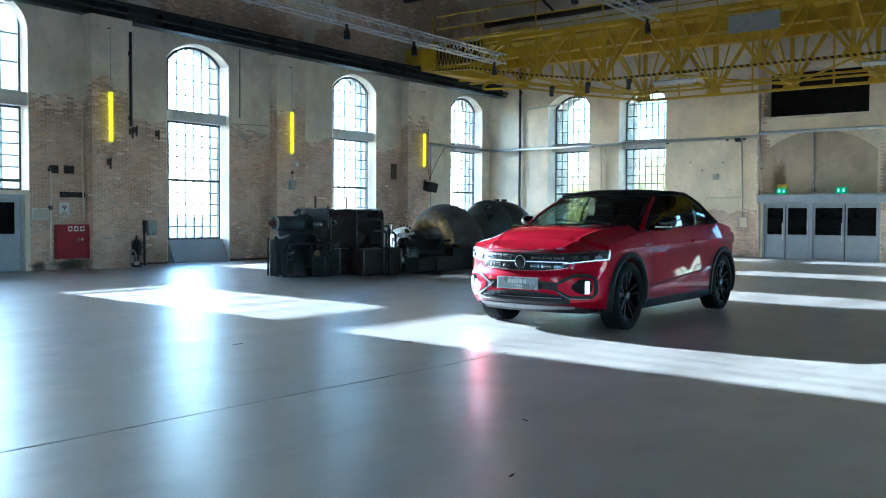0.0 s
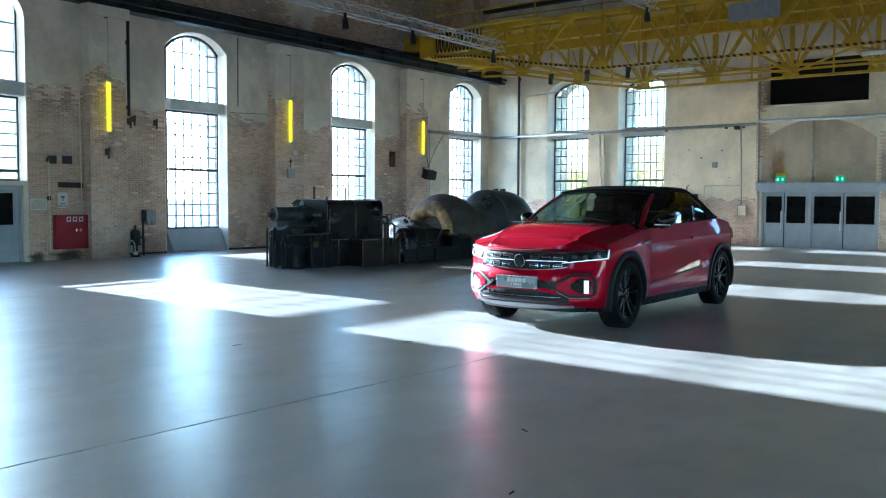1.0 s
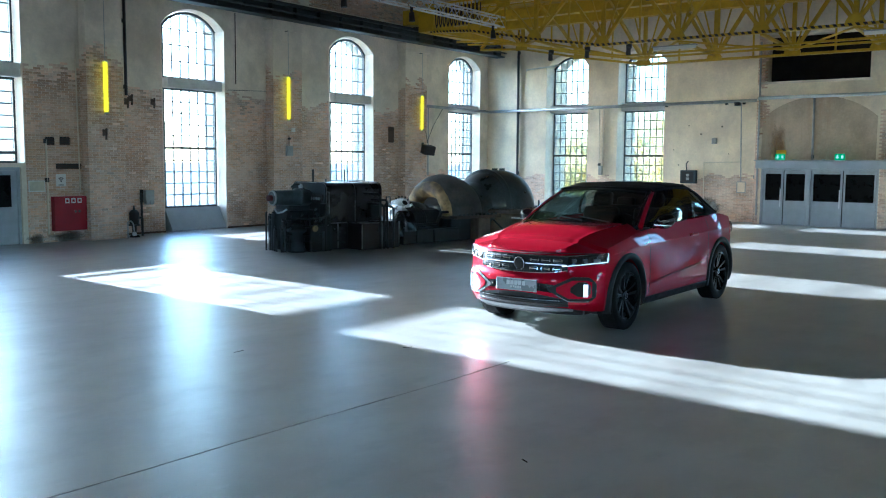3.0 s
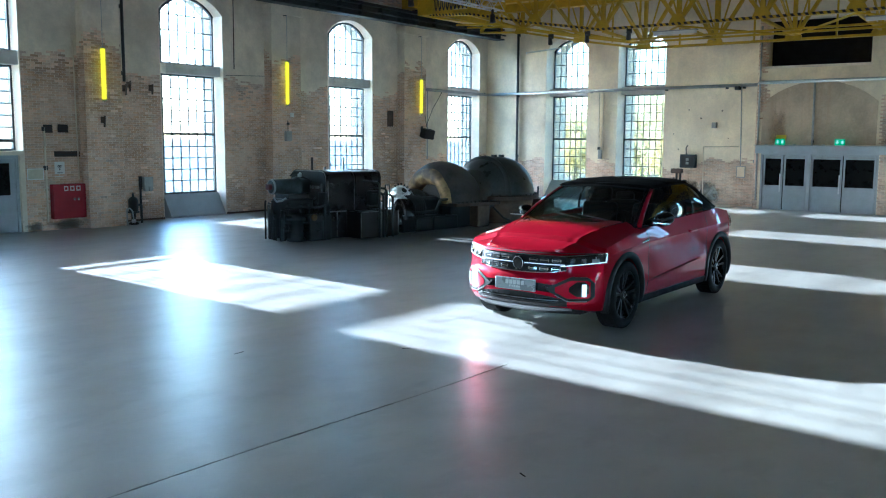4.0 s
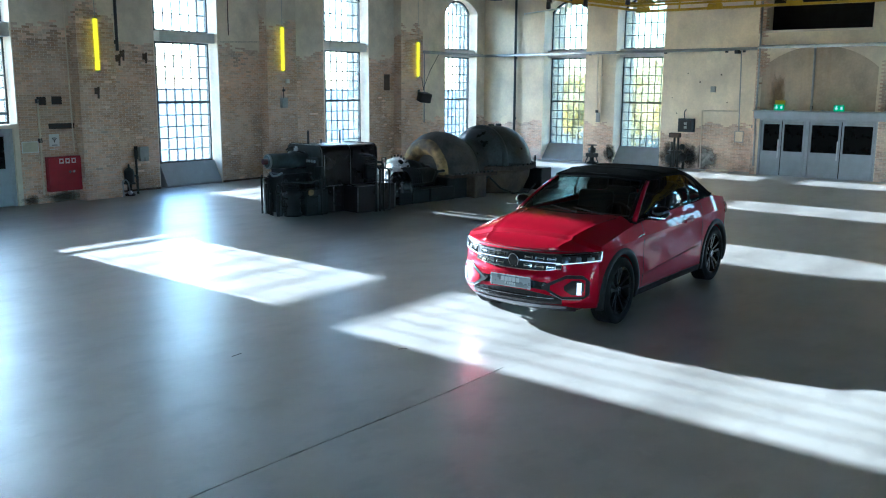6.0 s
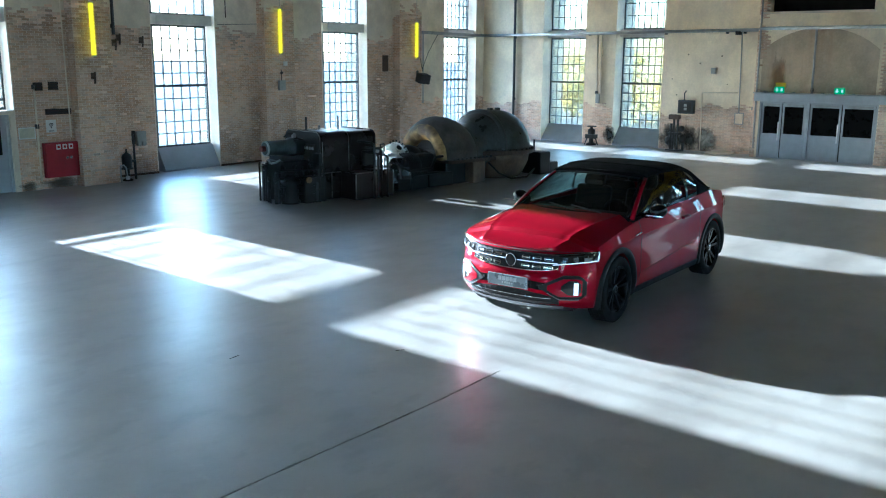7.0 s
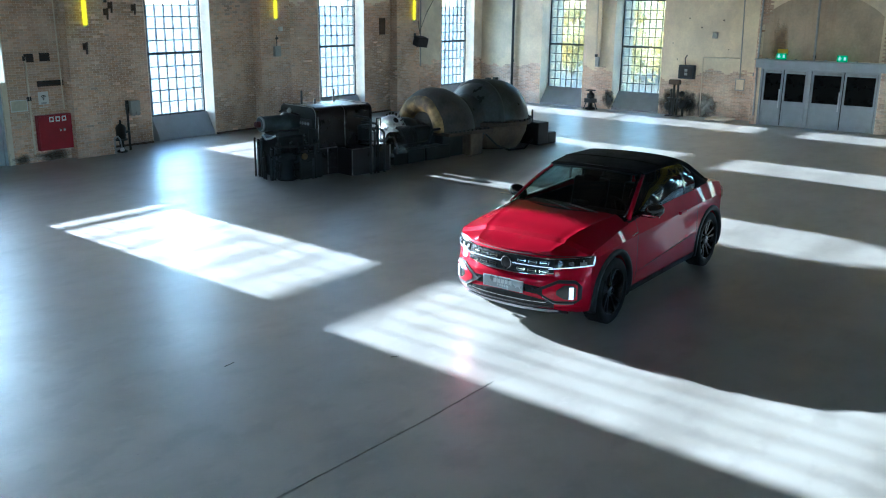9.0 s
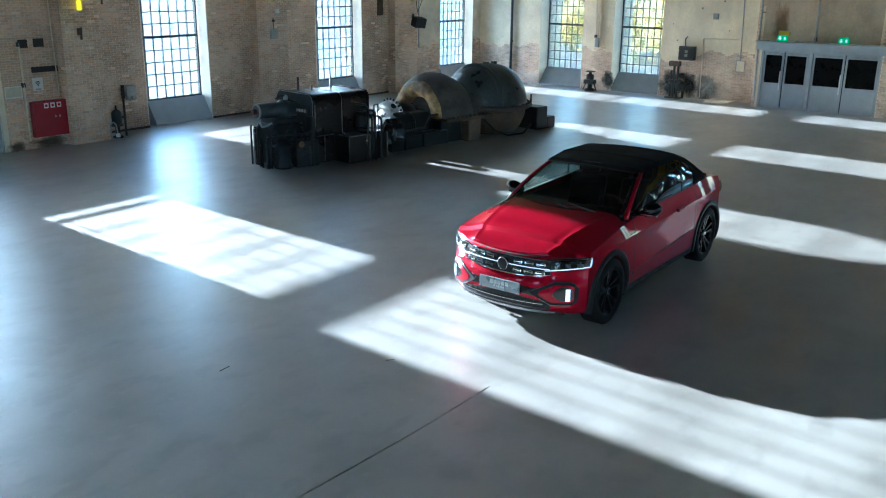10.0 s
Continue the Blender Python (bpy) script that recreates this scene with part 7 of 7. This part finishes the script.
# ---- bare brick ----
def exposed_north(x, z):
    n = noise.noise((x * 0.45, z * 0.6, 3.1)) + 0.5 * noise.noise((x * 1.7, z * 1.9, 7.7))
    if z > 6.9:
        return n + 0.35
    lim = 3.75 if x < 26.3 else 1.7
    return -z + lim + 0.45 * n + 0.12 * noise.noise((x * 9.1, z * 17.0, 1.0))


def exposed_east(y, z):
    n = noise.noise((y * 0.5, z * 0.7, 11.3)) + 0.6 * noise.noise((y * 1.9, z * 2.1, 5.2))
    return -z + 1.45 + 0.4 * n + 0.12 * noise.noise((y * 9.1, z * 17.0, 1.0))


def laid(x0, x1, z0, z1, skip, keep, seed):
    """Places of bricks in running bond: middle, half length."""
    r = random.Random(seed)
    out, row = [], 0
    z = z0
    while z < z1:
        x = x0 - (0.098 if row % 2 else 0.0)
        while x < x1:
            a, b = max(x, x0), min(x + 0.19, x1)
            m = (a + b) / 2
            for s0, s1, zz0, zz1 in skip:
                if s0 < b and a < s1 and zz0 < z + 0.05 and z < zz1:
                    a, b = (a, s0) if s0 - a > b - s1 else (s1, b)
            lay = keep(m, z)
            if b - a > 0.01 and lay > 0:
                wash = lay < 0.8 * r.random() ** 2 or r.random() < 0.03 + 0.2 * max(0, noise.noise((m * 0.9, z * 1.1, seed)))
                out.append(((a + b) / 2, (b - a) / 2 - 0.002 - 0.002 * r.random(), z + 0.027 + 0.0008 * r.random(), 0.0256 + 0.001 * r.random(), 0.003 + 0.007 * r.random(), wash))
            x += 0.194
        z += 0.056
        row += 1
    return out


def brick_field(name, rows_, to_world, parent, mat, label):
    brick_mesh(name, [r for r in rows_ if not r[5]], to_world, parent, mat, label)
    brick_mesh("washed_bricks", [r for r in rows_ if r[5]], to_world, parent, M_WASHED, "bricks with remains of limewash")


def brick_mesh(name, rows_, to_world, parent, mat, label):
    vs, fs = [], []
    for m, hw, z, hz, out, wash in rows_:
        k = len(vs)
        for s in (-1, 1):
            for t in (-1, 1):
                vs.append(to_world(m + s * hw, 0.0, z + t * hz))
                vs.append(to_world(m + s * (hw - 0.004), out, z + t * (hz - 0.004)))
        a, A, b, B, c, C, d, D = range(k, k + 8)
        fs += [(A, C, D, B), (a, c, C, A), (b, B, D, d), (a, A, B, b), (c, d, D, C)]
    me = bpy.data.meshes.new(name)
    me.from_pydata(vs, [], fs)
    me.materials.append(mat)
    ob = new(name, me)
    ob.parent = parent
    return tagged(ob, label, "", "", "stuff")


NB = "worn red and buff bricks"
skip_n = [(h[0] - w - 0.02, h[1] + 0.02, 0.0, SP + RI) for h, w in zip(N_HOLES, N_SPLAY)] + [(p[0], p[1], 0, 6.3) for p in PIL]
rows_ = laid(13.45, EX, 0.0, 9.8, skip_n, exposed_north, 1)
brick_field("bricks", rows_, lambda x, o, z: (x, NY - o, z), north, M_BRICK, NB)
for ob, (x0, x1, f, b) in zip(PIL_OBS, PIL):
    up = lambda m, z: -z + 4.6 + 0.8 * noise.noise((m * 1.3, z * 0.8, x0)) + 0.3 * noise.noise((m * 7, z * 9, x0))
    brick_field("bricks", laid(x0, x1, 0.0, 5.9, [], up, int(x0)), lambda x, o, z, f=f: (x, f - o, z), ob, M_BRICK, NB)
    brick_field("bricks", laid(f, b, 0.0, 5.9, [], up, int(x0) + 1), lambda y, o, z, x0=x0: (x0 - o, y, z), ob, M_BRICK, NB)
rows_ = laid(9.72, NY, 0.0, 3.0, [(a - 0.02, b + 0.02, 0.0, SP) for a, b, *_ in E_HOLES], exposed_east, 3)
brick_field("bricks", rows_, lambda y, o, z: (EX - o, y, z), east, M_PALEBRICK, "pale pink worn bricks")
bay_keep = lambda y, z: 3.0 if (y > 9.5 and z < 1.8) else (3.4 - z + 0.8 * noise.noise((y, z, 4.0)) if y < 5.95 else -1.0)
rows_ = laid(2.0, 9.72, 0.0, 6.4, [(5.9, 9.5, 0.0, 2.14), (5.95, 9.56, 0.0, 6.4)], bay_keep, 4)
brick_field("bricks", rows_, lambda y, o, z: (BX - o, y, z), bay, M_PALEBRICK, "pale pink worn bricks")
scar = laid(9.30, 9.72, 1.86, 6.3, [], lambda y, z: 3.0 if noise.noise((y * 3, z * 1.5, 2.0)) + 0.4 * noise.noise((y * 15, z * 9, 4.0)) > 2.6 * (9.54 - y) else -1.0, 5)
brick_field("bricks", scar, lambda y, o, z: (BX - 0.012 - o, y, z), bay, M_BRICK, NB)
ret = laid(BX, EX, 0.0, 4.0, [], lambda m, z: -z + 2.2 + noise.noise((m * 2, z, 8.0)), 6)
brick_field("bricks", ret, lambda x, o, z: (x, 9.72 + o, z), bay, M_BRICK, NB)
# the western stretch: its nearest bricks one by one, the rest joined
rows_ = laid(4.0, 12.45, 0.0, 6.0, [(W1[0] - 0.02, W1[1] + 0.02, 0.0, 7.0)], lambda m, z: -z + 4.4 + 0.7 * noise.noise((m * 0.6, z * 0.6, 1.0)) + 0.3 * noise.noise((m * 7, z * 9, 1.0)), 9)
near = [r for r in rows_ if r[0] > 11.0 and 1.1 < r[2] < 2.6][:300]
brick_field("bricks", [r for r in rows_ if r not in near], lambda x, o, z: (x, LY - o, z), west_n, M_BRICK, NB)
M_BRICK1 = M_BRICK.copy()
M_BRICK1.name = "worn_brick_single"
for nd in list(M_BRICK1.node_tree.nodes):
    if nd.type == "NEW_GEOMETRY":
        oi = M_BRICK1.node_tree.nodes.new("ShaderNodeObjectInfo")
        for lk in list(M_BRICK1.node_tree.links):
            if lk.from_node == nd:
                M_BRICK1.node_tree.links.new(oi.outputs["Random"], lk.to_socket)
shared_bricks = {}
for m, hw, z, hz, out, wash in near:
    key = round(hw, 3)
    if key not in shared_bricks:
        me = bpy.data.meshes.new("brick")
        bm = boxes((-hw, -0.008, -hz, hw, 0.0, hz))
        bm.to_mesh(me)
        bm.free()
        me.materials.append(M_BRICK1)
        shared_bricks[key] = me
    ob = new("brick", shared_bricks[key])
    ob.location = (m, LY - out + 0.005, z)
    ob.parent = west_n


# ---- outside ----
def tree(x, y, h, seed):
    r = random.Random(seed)
    t = thing("tree", x, y, -0.35, "autumn tree with yellow-green leaves in the yard", "tree", "trees outside")
    tr = rod(bmesh.new(), (0, 0, 0), (0.1, 0, h * 0.5), 0.22, 8, 0.12)
    tips = []
    for k in range(9):
        a, e = r.uniform(0, math.tau), r.uniform(0.4, 1.1)
        p = Vector((0.1, 0, h * r.uniform(0.3, 0.5)))
        q = p + Vector((math.cos(a) * math.cos(e), math.sin(a) * math.cos(e), math.sin(e))) * h * r.uniform(0.25, 0.45)
        rod(tr, p, q, 0.05, 6, 0.015)
        tips += [p.lerp(q, s) for s in (0.5, 0.75, 1.0)]
    part("trunk", tr, M_BARK, t)
    vs, fs = [], []
    for k in range(2600):
        c = r.choice(tips) + Vector((r.gauss(0, 0.55), r.gauss(0, 0.55), r.gauss(0, 0.5)))
        u = Vector((r.gauss(0, 1), r.gauss(0, 1), r.gauss(0, 1))).normalized() * r.uniform(0.08, 0.16)
        w = u.cross(Vector((r.gauss(0, 1), r.gauss(0, 1), r.gauss(0, 1)))).normalized() * u.length * 0.7
        i = len(vs)
        vs += [c - u, c + w, c + u, c - w]
        fs.append((i, i + 1, i + 2, i + 3))
    me = bpy.data.meshes.new("crown")
    me.from_pydata(vs, [], fs)
    me.materials.append(M_LEAF)
    cr = new("crown", me)
    cr.parent = t


tree(50.0, 20.2, 6.5, 1)
tree(53.0, 24.5, 5.5, 2)
tree(60.0, 27.5, 7.0, 3)
tree(45.0, 18.6, 3.4, 4)
tree(47.5, 22.3, 3.0, 5)
tree(58.0, 31.5, 5.2, 6)
tree(51.0, 27.6, 3.2, 7)
